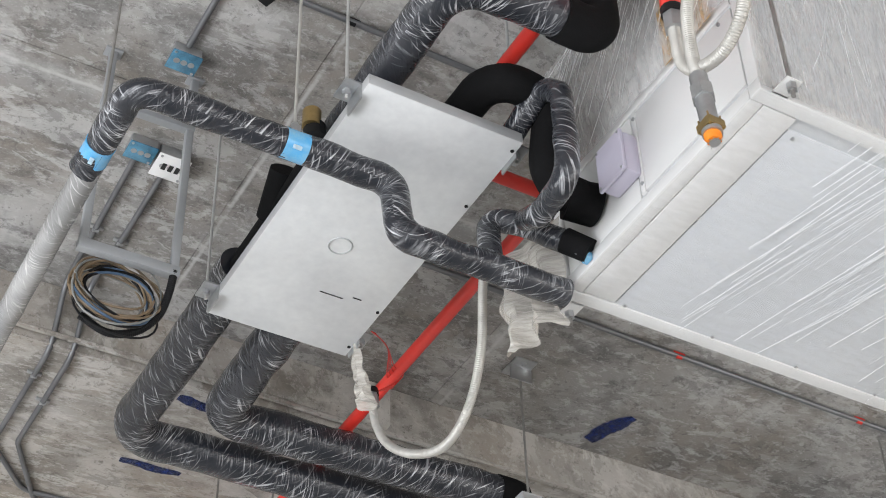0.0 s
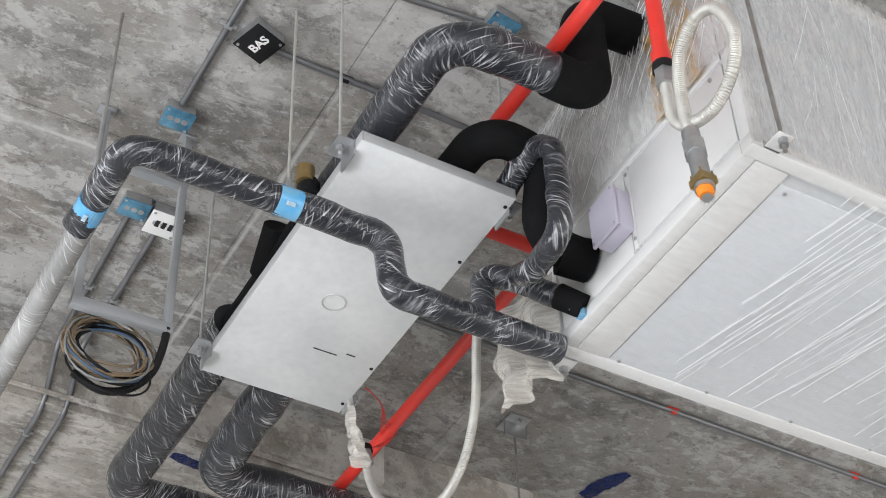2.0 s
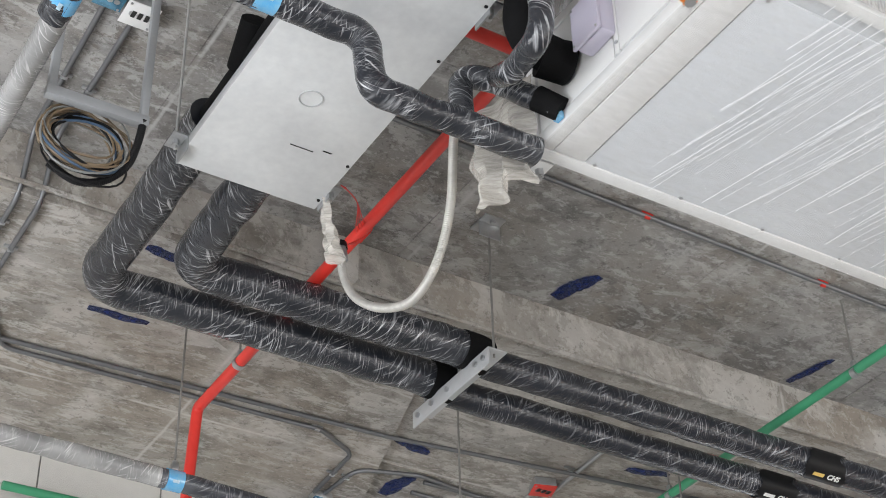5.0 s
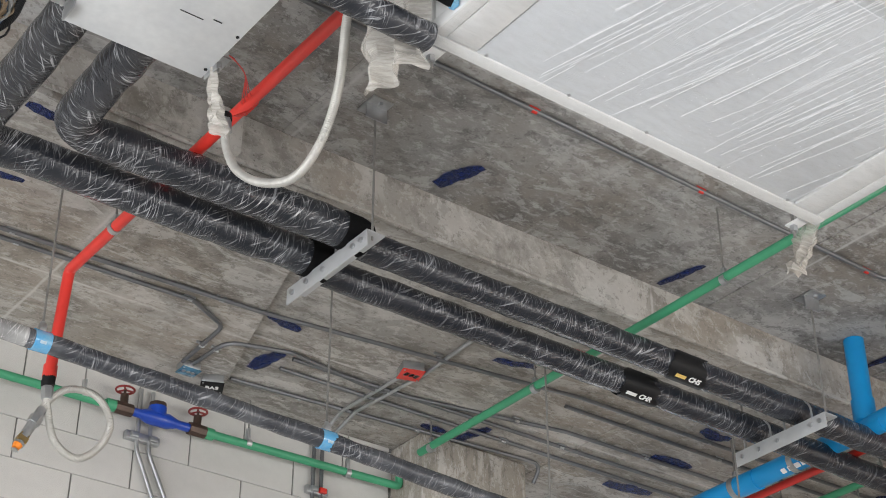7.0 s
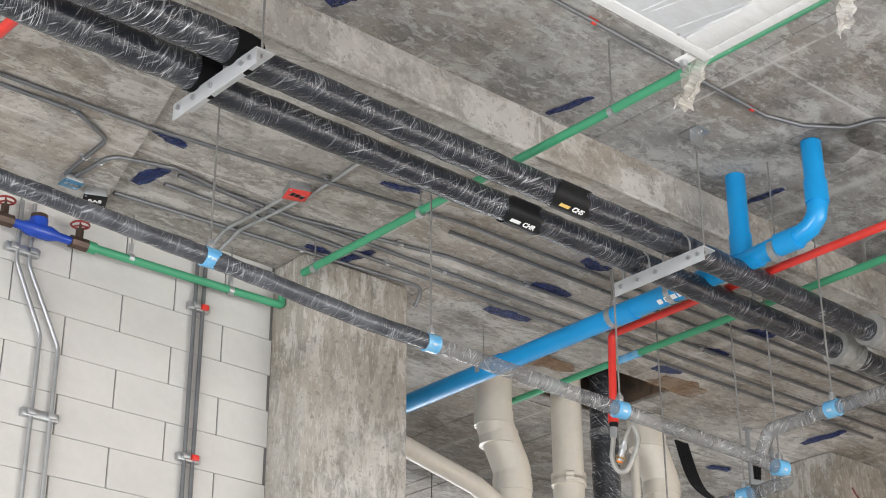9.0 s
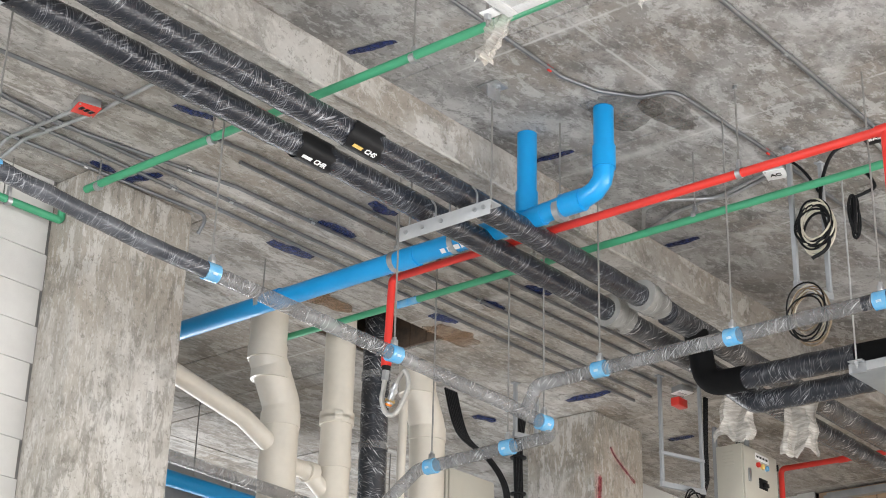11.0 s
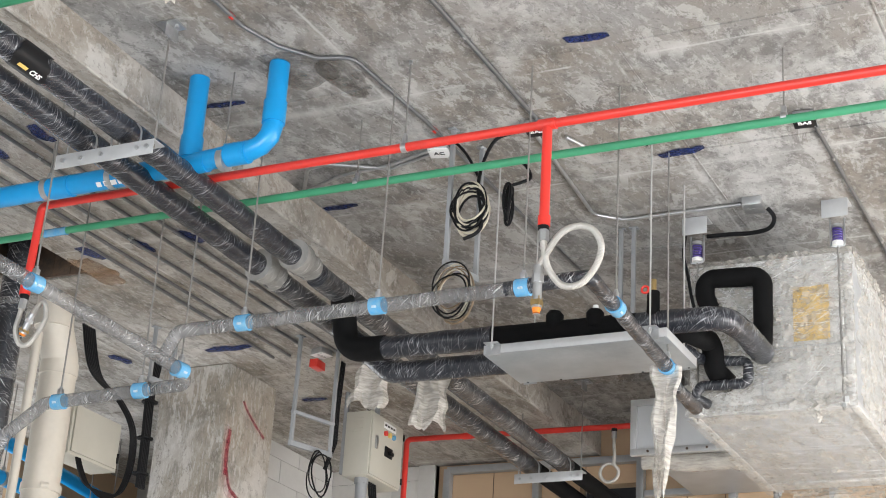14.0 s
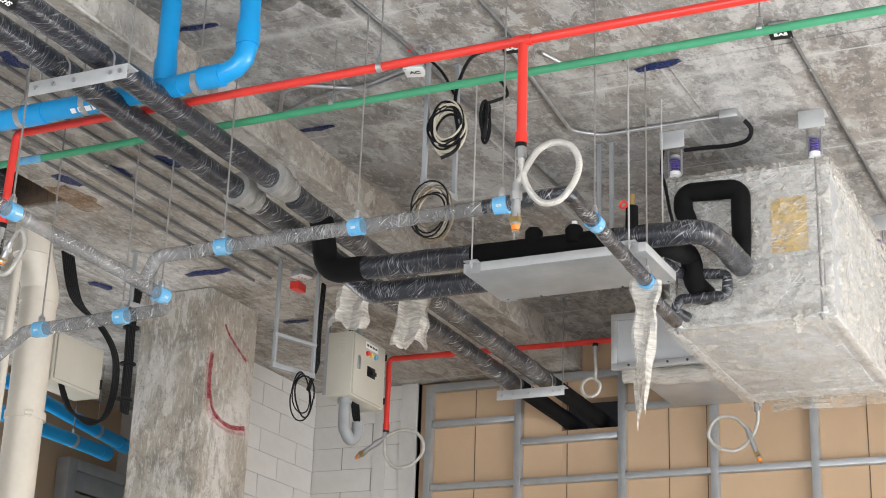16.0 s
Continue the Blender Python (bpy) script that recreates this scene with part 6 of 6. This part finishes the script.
drape("film_rag", "long torn strip of cream film at the second unit", (7.56, 2.53, 4.32), 0.70, 0.20, 17.0, taper=0.75, lean=(-0.03, 0.0), along=(0.35, -1, 0), fold=0.025)

# ---- block walls, wall conduits ----
conduit([(3.08, 6.575, 5.22), (3.085, 6.575, 4.90), (3.25, 6.575, 4.56), (3.24, 6.575, 0.4)], label="bent steel conduit on the block wall", material=ZINC, bend=0.12)
conduit([(3.145, 6.575, 5.22), (3.15, 6.575, 4.90), (3.35, 6.575, 4.52), (3.35, 6.575, 0.4)], label="bent steel conduit on the block wall", material=ZINC, bend=0.12)
conduit([(4.09, 6.575, 5.25), (4.09, 6.575, 0.4)], label="straight steel conduit on the block wall")
conduit([(4.14, 6.575, 5.25), (4.135, 6.575, 0.4)], label="straight steel conduit on the block wall")
for x0, x1, z, red in ((3.02, 3.20, 4.965, 0), (3.2, 3.39, 4.17, 0), (4.05, 4.18, 4.95, 1), (4.05, 4.18, 4.14, 1), (4.05, 4.18, 3.4, 1)):
    t = thing("conduit_channel", (x0, 6.59, z), "short galvanised channel clamping conduits to the wall", "channel", "conduit channels")
    part("channel", box_bm((x0, 6.565, z - 0.02), (x1, 6.598, z + 0.02), 0.003), ZINC, t)
    part("clamp", box_bm((x0 + 0.02, 6.545, z - 0.014), (x0 + 0.06, 6.566, z + 0.014), 0.003), ZINC, t)
    part("clamp", box_bm((x1 - 0.06, 6.545, z - 0.014), (x1 - 0.02, 6.566, z + 0.014), 0.003), RED if red else ZINC, t)

# ---- shaft room ----
def stack(pts, r, label, rings=(), collars=()):
    t = thing("soil_stack", (pts[-1][0], pts[-1][1], 0), label, "pipe", "soil stacks")
    part("pipe", tube_bm(pts, r, 0.14, 24, steps=3), CREAM, t)
    for z, x, y in rings:
        part("socket", disc_bm((x, y, z), (0, 0, 1), r + 0.006, 0.09, 24), CREAM, t)
    for z, x, y in collars:
        q = disc_bm((x, y, z), (0, 0, 1), r + 0.012, 0.05, 24)
        disc_bm((x - r * 0.7, y - r * 0.8, z), (0.75, -0.66, 0), 0.02, 0.05, 12, bm=q)
        part("clamp", q, CREAM, t)
    return t


s1 = stack([(6.56, 6.97, H2), (6.56, 6.97, 5.0), (6.71, 6.97, 4.72), (6.71, 6.97, 0)], 0.118, "cream plastic soil stack with an offset", [(5.02, 6.56, 6.97), (4.90, 6.60, 6.97), (4.62, 6.71, 6.97)], [(3.98, 6.71, 6.97)])
s2 = stack([(7.16, 6.92, H2 + 0.5), (7.16, 6.92, 0)], 0.10, "cream plastic soil stack with pipe clamps", [(4.45, 7.16, 6.92)], [(4.72, 7.16, 6.92), (4.75, 7.16, 6.92)])
stack([(7.93, 6.93, H2), (7.94, 6.93, 5.17), (8.065, 6.93, 4.92), (8.07, 6.93, 0)], 0.122, "cream plastic soil stack with an offset", [(5.16, 7.945, 6.93), (4.86, 8.065, 6.93)], [(4.05, 8.07, 6.93)])
part("branch", tube_bm([(5.4, 6.97, 4.78), (6.4, 6.97, 4.56), (6.74, 6.97, 4.40)], 0.06, 0.1, 18), CREAM, s1)
part("branch", tube_bm([(6.80, 6.97, 4.36), (6.95, 6.96, 4.36), (7.16, 6.93, 4.20)], 0.055, 0.1, 18), CREAM, s2)
part("branch_socket", disc_bm((6.98, 6.955, 4.35), (1, 0, 0), 0.068, 0.07, 18), CREAM, s2)
s4 = run("insulated_riser", [(7.47, 6.88, H2 + 0.5), (7.47, 6.88, 0)], 0.092, WRAP, "black insulated riser pipe wound in clear film", "pipe", 0, "", wobble=0.006, step=0.05)
for z in (5.1, 4.62, 4.15):
    part("tape_band", disc_bm((7.47, 6.88, z), (0, 0, 1), 0.098, 0.05, 20), CLEAR, s4, "pale tape band")
for x in (7.72,):
    run("conduit_riser", [(x, 6.85, 5.0), (x - 0.06, 6.85, 0)], 0.03, CREAM, "slim cream plastic riser pipe", "pipe", 0)

gb = thing("distribution_box", (8.36, 7.1, 4.4), "beige steel distribution box with cables beneath", "electrical box")
part("body", box_bm((8.36, 7.0, 4.38), (8.90, 7.22, 4.73), 0.008), BEIGE, gb)
part("door", box_bm((8.38, 6.985, 4.40), (8.88, 7.0, 4.71), 0.004), BEIGE, gb)
part("hinge", box_bm((8.87, 6.975, 4.44), (8.885, 6.99, 4.51), 0.002), BLACKP, gb)
bk = thing("cable_bundle", (8.9, 7.0, 5.0), "bundle of black cables strapped beside the distribution box", "cable", "cables")
for k in range(7):
    o = 0.02 * k
    part("cable", tube_bm(spline([(8.30 + o, 6.98, 5.28), (8.42 + o, 6.96, 4.98), (8.72 + o * 0.5, 6.94 - 0.006 * (k % 3), 4.86), (8.92 + o * 0.4, 6.94 - 0.006 * (k % 3), 4.70), (8.95 + o * 0.4, 6.94 - 0.006 * (k % 3), 4.45), (8.88 + o * 0.2, 6.94 - 0.006 * (k % 3), 4.24), (8.75, 6.95, 4.16 + o * 0.3), (8.58 - o * 0.4, 6.97, 4.22), (8.50 - o * 0.3, 7.02, 4.41)]), 0.009, seg=8), CABLE, bk)
for k in range(5):
    o = 0.018 * k
    part("cable", tube_bm(spline([(9.12 + o, 6.95, 5.3), (9.05 + o, 6.93, 5.0), (9.06 + o, 6.93, 4.7), (9.07 + o, 6.93, 4.32)]), 0.013, seg=8), CABLE, bk)
for z in (4.95, 4.68, 4.42):
    part("strap", disc_bm((9.09, 6.93, z), (0, 0, 1), 0.06, 0.012, 12), BLACKP, bk)
square_frame((8.62, 6.6), (8.80, 6.55), H2, 4.95, "grey square-tube bracket behind the drain pipe")

sd = thing("air_duct", (5.2, 8.8, 4.3), "galvanised sheet duct running through the shaft room", "duct")
part("duct", box_bm((4.9, 8.80, 4.34), (8.9, 9.35, 4.84), 0.004), GREYSTEEL, sd)
for x in (5.6, 6.8, 8.0):
    part("flange", box_bm((x, 8.775, 4.315), (x + 0.04, 9.375, 4.865), 0.003), ZINC, sd)
for x in (6.2, 7.6):
    part("rod", tube_bm([(x, 8.76, H2), (x, 8.76, 4.30)], 0.005, seg=8), DARKROD, sd)
    part("channel", box_bm((x - 0.02, 8.72, 4.295), (x + 0.02, 9.42, 4.335), 0.002), ZINC, sd)

# shaft room door and lining
fr = thing("louvred_door", (11.6, 9.4, 0), "galvanised ribbed steel shutter door in a grey frame", "door")
part("frame", box_bm((11.5, 9.30, 0), (11.62, 9.44, 4.68), 0.004), STUD, fr)
part("head", box_bm((11.62, 9.30, 4.58), (12.38, 9.44, 4.68), 0.004), STUD, fr)
for i in range(22):
    part("slat", box_bm((11.62, 9.34, 0.1 + i * 0.205), (12.38, 9.37, 0.29 + i * 0.205), 0.012), STUD, fr)
plate("wall_shaft_lining", (10.7, 9.46, 0), (12.5, 9.6, H2), CARD, "brown board lining of the shaft room")

# ---- far wall ----
plate("wall_east", (X1 + 0.05, Y0, 0), (X1 + 0.2, 4.40, H1), CARD, "brown board wall behind galvanised steel studs")
plate("wall_east_north", (X1 + 0.05, 4.92, 0), (X1 + 0.2, 6.25, H2), CARD, "brown board wall behind galvanised steel studs")
plate("wall_east_low", (X1 + 0.052, 4.40, 0), (X1 + 0.2, 4.92, 4.82), CARD, "brown board wall below the pipe opening")
plate("wall_east_head", (X1 + 0.052, 4.40, 5.08), (X1 + 0.2, 4.92, H1), CARD, "brown board wall above the pipe opening")
# black sheet added behind the opening; its colour stands in for shade
plate("wall_void", (X1 + 1.2, 3.5, 3.5), (X1 + 1.3, 6.0, 5.8), RUBBER, "added black sheet for the shade behind the pipe opening")
plate("column_3", (X1 - 0.02, 6.26, 0), (X1 + 0.2, 6.42, H2), PLASTER, "grey plastered strip beside the board wall")
plate("column_4", (X1 - 0.015, 6.56, 0), (X1 + 0.2, 6.68, H2), PLASTER, "grey plastered strip beside the board wall")
sf = thing("stud_frame", (X1, 2.0, 0), "galvanised steel studs and rails before brown board", "stud frame")
for y in (6.14, 5.295, 4.365, 3.585, 2.78, 1.95, 1.1, 0.2):
    part("stud", box_bm((X1 - 0.03, y - 0.03, 0), (X1 + 0.048, y + 0.03, 5.28), 0.003), STUD, sf)
part("rail", box_bm((X1 - 0.028, 0.2, 5.24), (X1 + 0.046, 6.14, 5.30), 0.003), STUD, sf)
part("rail", box_bm((X1 - 0.027, 5.33, 4.92), (X1 + 0.046, 6.10, 4.97), 0.003), STUD, sf)
part("rail", box_bm((X1 - 0.027, 4.40, 4.71), (X1 + 0.046, 5.26, 4.76), 0.003), STUD, sf)
part("rail", box_bm((X1 - 0.027, 0.2, 4.94), (X1 + 0.046, 4.33, 4.99), 0.003), STUD, sf)
part("rail", box_bm((X1 - 0.026, 0.2, 4.365), (X1 + 0.046, 6.10, 4.415), 0.003), STUD, sf)
part("rail", box_bm((X1 - 0.026, 0.2, 3.78), (X1 + 0.046, 6.10, 3.83), 0.003), STUD, sf)
pb = thing("board_seams", (X1, 3, 4), "thin dark joints between the brown boards", "joint", "")
for y in (5.72, 4.87, 3.98, 3.66, 2.38):
    part("seam", box_bm((X1 + 0.046, y - 0.003, 0), (X1 + 0.0495, y + 0.003, 5.24)), BRONZE, pb, smooth=False)

# supply duct behind the second unit
du = thing("air_duct", (11.0, 3.4, 4.9), "galvanised air duct with a bolted flange and plastic cover", "duct")
part("duct", box_bm((11.05, 2.55, 4.92), (12.36, 3.90, 5.27), 0.004), GALV, du)
for a, b in (((11.0, 2.5, 4.88), (11.045, 3.96, 4.93)), ((11.0, 2.5, 5.26), (11.045, 3.96, 5.31)), ((11.0, 3.91, 4.93), (11.045, 3.96, 5.26)), ((11.0, 2.5, 4.93), (11.045, 2.55, 5.26))):
    part("flange", box_bm(a, b, 0.003), GALV, du)
part("panel", box_bm((11.02, 2.55, 4.93), (11.04, 3.91, 5.26), 0.003), PANEL, du)
for i in range(9):
    part("bolt", disc_bm((10.996, 2.62 + i * 0.15, 4.905), (1, 0, 0), 0.010, 0.01, 6), BRONZE, du)
part("plastic_cover", tube_bm([(11.2, 2.4, 4.86), (11.2, 3.0, 4.84), (11.2, 3.6, 4.86), (11.2, 3.92, 4.90)], 0.07, seg=14, wobble=0.03, step=0.05), FILM, du)
for yy in (2.7, 3.8):
    part("rod", tube_bm([(11.3, yy, H1), (11.3, yy, 5.26)], 0.005, seg=8), DARKROD, du)


# control panel with its rotary switch
PX0, PX1, PY0, PY1, PZ0, PZ1 = 10.30, 10.82, 5.775, 5.99, 4.665, 5.165
cp = thing("control_panel", (PX0, PY1, PZ0), "beige steel control panel with lamps and black rotary switch", "control panel")
part("body", box_bm((PX0, PY0, PZ0), (PX1, PY1, PZ1), 0.006), BEIGE, cp)
door = part("door", box_bm((PX0 + 0.012, PY0 - 0.014, PZ0 + 0.012), (PX1 - 0.012, PY0 - 0.001, PZ1 - 0.012), 0.004), BEIGE, cp)
for i in range(5):
    part("louvre", box_bm((PX0 - 0.004, PY0 + 0.06, PZ0 + 0.34 + i * 0.026), (PX0 + 0.002, PY0 + 0.16, PZ0 + 0.35 + i * 0.026), 0.001), BEIGE, cp)
part("handle", box_bm((PX0 + 0.06, PY0 - 0.03, PZ0 + 0.22), (PX0 + 0.09, PY0 - 0.014, PZ0 + 0.32), 0.004), ZINC, door)
part("switch_plate", box_bm((PX0 + 0.22, PY0 - 0.022, PZ0 + 0.20), (PX0 + 0.34, PY0 - 0.014, PZ0 + 0.28), 0.002), BLACKP, door)
part("switch", box_bm((PX0 + 0.26, PY0 - 0.048, PZ0 + 0.215), (PX0 + 0.32, PY0 - 0.022, PZ0 + 0.245), 0.005), BLACKP, door)
part("label_plate", box_bm((PX0 + 0.18, PY0 - 0.018, PZ0 + 0.415), (PX0 + 0.38, PY0 - 0.0145, PZ0 + 0.465), 0.001), TEXTW, door)
for i in range(4):
    part("print_bar", box_bm((PX0 + 0.195 + i * 0.045, PY0 - 0.0195, PZ0 + 0.432), (PX0 + 0.225 + i * 0.045, PY0 - 0.0178, PZ0 + 0.448)), TEXTB, door, smooth=False)
for i, c in enumerate((RED, YELLOW, TAPE)):
    part("lamp", disc_bm((PX0 + 0.21 + i * 0.065, PY0 - 0.022, PZ0 + 0.375), (0, 1, 0), 0.02, 0.02, 12), c, door)
for z in (PZ0 + 0.05, PZ1 - 0.1):
    part("hinge", box_bm((PX1 - 0.004, PY0 - 0.02, z), (PX1 + 0.008, PY0 + 0.004, z + 0.05), 0.002), BLACKP, cp)
for x in (PX0 + 0.01, PX1 - 0.16):
    part("hanger_post", box_bm((x, PY1 + 0.004, PZ0 + 0.02), (x + 0.03, PY1 + 0.034, H2), 0.003), GREYSTEEL, cp)
part("conduit", tube_bm([(PX0 + 0.10, PY0 + 0.10, PZ0 + 0.01), (PX0 + 0.11, PY0 + 0.10, PZ0 - 0.22), (PX0 + 0.17, PY0 + 0.07, PZ0 - 0.33), (PX0 + 0.23, PY0 + 0.05, PZ0 - 0.24), (PX0 + 0.23, PY0 + 0.05, PZ0 - 0.16)], 0.045, 0.09, 16, step=0.02), GREYSTEEL, cp)
part("conduit_collar", disc_bm((PX0 + 0.10, PY0 + 0.10, PZ0 - 0.02), (0, 0, 1), 0.054, 0.04, 16), GREYSTEEL, cp)
for k in range(4):
    part("cable", tube_bm(spline([(PX0 + 0.20 + 0.03 * k, PY0 + 0.09, PZ0 + 0.01), (PX0 + 0.21 + 0.03 * k, PY0 + 0.08, PZ0 - 0.10), (PX0 + 0.22 + 0.015 * k, PY0 + 0.06, PZ0 - 0.17), (PX0 + 0.225, PY0 + 0.05, PZ0 - 0.22)]), 0.011, seg=8), CABLE, cp)
part("top_conduit", tube_bm([(PX0 + 0.33, PY1 - 0.08, PZ1 - 0.01), (PX0 + 0.33, PY1 - 0.08, H2)], 0.022, seg=12), GREYSTEEL, cp)
part("top_cable", tube_bm(spline([(PX0 + 0.24, PY1 - 0.07, PZ1 - 0.005), (PX0 + 0.24, PY1 - 0.06, PZ1 + 0.08), (PX0 + 0.19, PY1 - 0.05, PZ1 + 0.13), (PX0 + 0.12, PY1 - 0.03, PZ1 + 0.155)]), 0.015, seg=8), CABLE, cp)

# ---- paint marks ----
for i, (x, y, ang, l, w) in enumerate(((3.50, 4.55, -1.2, 0.24, 0.09), (4.84, 4.58, -1.35, 0.26, 0.05), (6.28, 4.56, -1.48, 0.24, 0.05), (6.27, 2.51, -1.53, 0.22, 0.07), (7.59, 2.46, -1.69, 0.27, 0.08), (7.65, 4.61, -1.52, 0.23, 0.06))):
    mark(x, y, H1 - 0.0055, ang, l, w, 20 + i, parent=upper)
for i, (x, y, ang, l, w) in enumerate(((3.38, 5.75, 0.19, 0.21, 0.07), (3.51, 6.12, -1.44, 0.24, 0.10), (4.51, 5.42, -0.12, 0.22, 0.06), (4.62, 6.25, 0.0, 0.16, 0.06), (5.88, 5.42, -0.07, 0.2, 0.09), (5.93, 5.80, 0.02, 0.28, 0.08), (5.98, 6.22, -0.08, 0.32, 0.10), (4.84, 6.18, -1.36, 0.21, 0.08), (7.32, 5.45, -0.24, 0.2, 0.11),
                                           (7.35, 5.81, -0.13, 0.2, 0.09), (7.35, 6.20, -0.15, 0.21, 0.11), (9.15, 6.35, -1.63, 0.38, 0.10), (9.14, 7.28, -0.13, 0.2, 0.1), (10.41, 6.35, -1.54, 0.22, 0.08))):
    mark(x, y, H2 - 0.0055, ang, l, w, 40 + i, parent=lower)
DAMP = film_mat("damp_stain", 0.18, (0.11, 0.095, 0.078), (1, 1, 1), 9.0)
DAMP.node_tree.nodes["Principled BSDF"].inputs["Roughness"].default_value = 0.7
RUST = film_mat("rust_stain", 0.34, (0.30, 0.17, 0.08), (1, 1, 1), 7.0)
RUST.node_tree.nodes["Principled BSDF"].inputs["Roughness"].default_value = 0.85


def stain(cx, cy, z, rx, ry, seed, material, parent, label):
    """A blotch with a ragged outline on the underside of a slab."""
    q = bmesh.new()
    ring_ = []
    for k in range(40):
        a = k * math.pi / 20
        w = 1 + 0.45 * noise.noise((math.cos(a) * 1.7, math.sin(a) * 1.7, seed)) + 0.18 * noise.noise((math.cos(a) * 5, math.sin(a) * 5, seed))
        ring_.append(q.verts.new((cx + rx * w * math.cos(a), cy + ry * w * math.sin(a), z)))
    q.faces.new(ring_)
    r = bmesh.ops.extrude_face_region(q, geom=list(q.faces))
    bmesh.ops.translate(q, verts=[v for v in r["geom"] if isinstance(v, bmesh.types.BMVert)], vec=(0, 0, 0.0015))
    bmesh.ops.recalc_face_normals(q, faces=q.faces)
    return part("stain", q, material, parent, label, smooth=False)


stain(6.08, 4.00, H1 - 0.0058, 0.20, 0.17, 3.0, DAMP, upper, "dark damp stain round the blue drain")
stain(6.22, 3.80, H1 - 0.0075, 0.22, 0.10, 5.0, DAMP, upper, "dark damp stain round the blue drain")
stain(7.62, 6.36, H2 - 0.0058, 0.22, 0.12, 7.0, RUST, lower, "rusty brown stain beside the riser opening")
stain(6.62, 6.60, H2 - 0.0062, 0.24, 0.10, 9.0, RUST, lower, "rusty brown stain beside the riser opening")
field = [o for o in scene.objects if o.name == "ceiling_field"][0]
for i, (x, y, ang, l, w) in enumerate(((1.76, 4.86, 0.11, 0.17, 0.06), (1.76, 5.35, -0.04, 0.26, 0.05))):
    mark(x, y, H2 - 0.0375, ang, l, w, 60 + i, parent=field)


def stroke(pts, w, parent, material=None):
    """Red paint brushed on a column."""
    q = tube_bm(spline(pts), lambda s: w * (0.7 + 0.4 * noise.noise((s * 9, 0, 1))), seg=8)
    bmesh.ops.scale(q, vec=(1, 0.12, 1), space=Matrix.Translation((0, -6.507, 0)), verts=q.verts)
    part("paint_stroke", q, material or REDPAINT, parent, "red painted stroke")


stroke([(9.66, 6.507, 5.10), (9.72, 6.507, 5.04), (9.84, 6.507, 4.97), (9.98, 6.507, 4.90)], 0.018, COL2)
stroke([(9.52, 6.507, 4.84), (9.51, 6.507, 4.66), (9.52, 6.507, 4.5)], 0.036, COL2)
stroke([(9.53, 6.507, 4.56), (9.60, 6.507, 4.42), (9.80, 6.507, 4.36), (10.02, 6.507, 4.39)], 0.024, COL2)

stroke([(9.50, 6.506, 4.86), (9.50, 6.506, 4.62), (9.54, 6.506, 4.44), (9.62, 6.506, 4.36)], 0.055, COL2, REDSMEAR)
stroke([(9.58, 6.506, 4.38), (9.80, 6.506, 4.34), (10.03, 6.506, 4.37)], 0.045, COL2, REDSMEAR)

# ---- block walls: single blocks ----
block_wall("wall_north", "wall of grey-white aerated concrete blocks with thin dark joints", (-3.6, YW, 0), (1, 0, 0), (0, -1, 0), 8.2, H2, lambda p, z: p.x > 0.9 and z > 3.35, start=0.084, first=0.103)
block_wall("wall_niche", "short wall of grey-white aerated concrete blocks", (10.0, 7.30, 0), (1, 0, 0), (0, -1, 0), 2.42, H2, lambda p, z: z > 2.9)
block_wall("wall_niche_end", "end wall of grey-white aerated concrete blocks", (X1, 7.30, 0), (0, -1, 0), (-1, 0, 0), 1.04, H2, lambda p, z: z > 2.9)
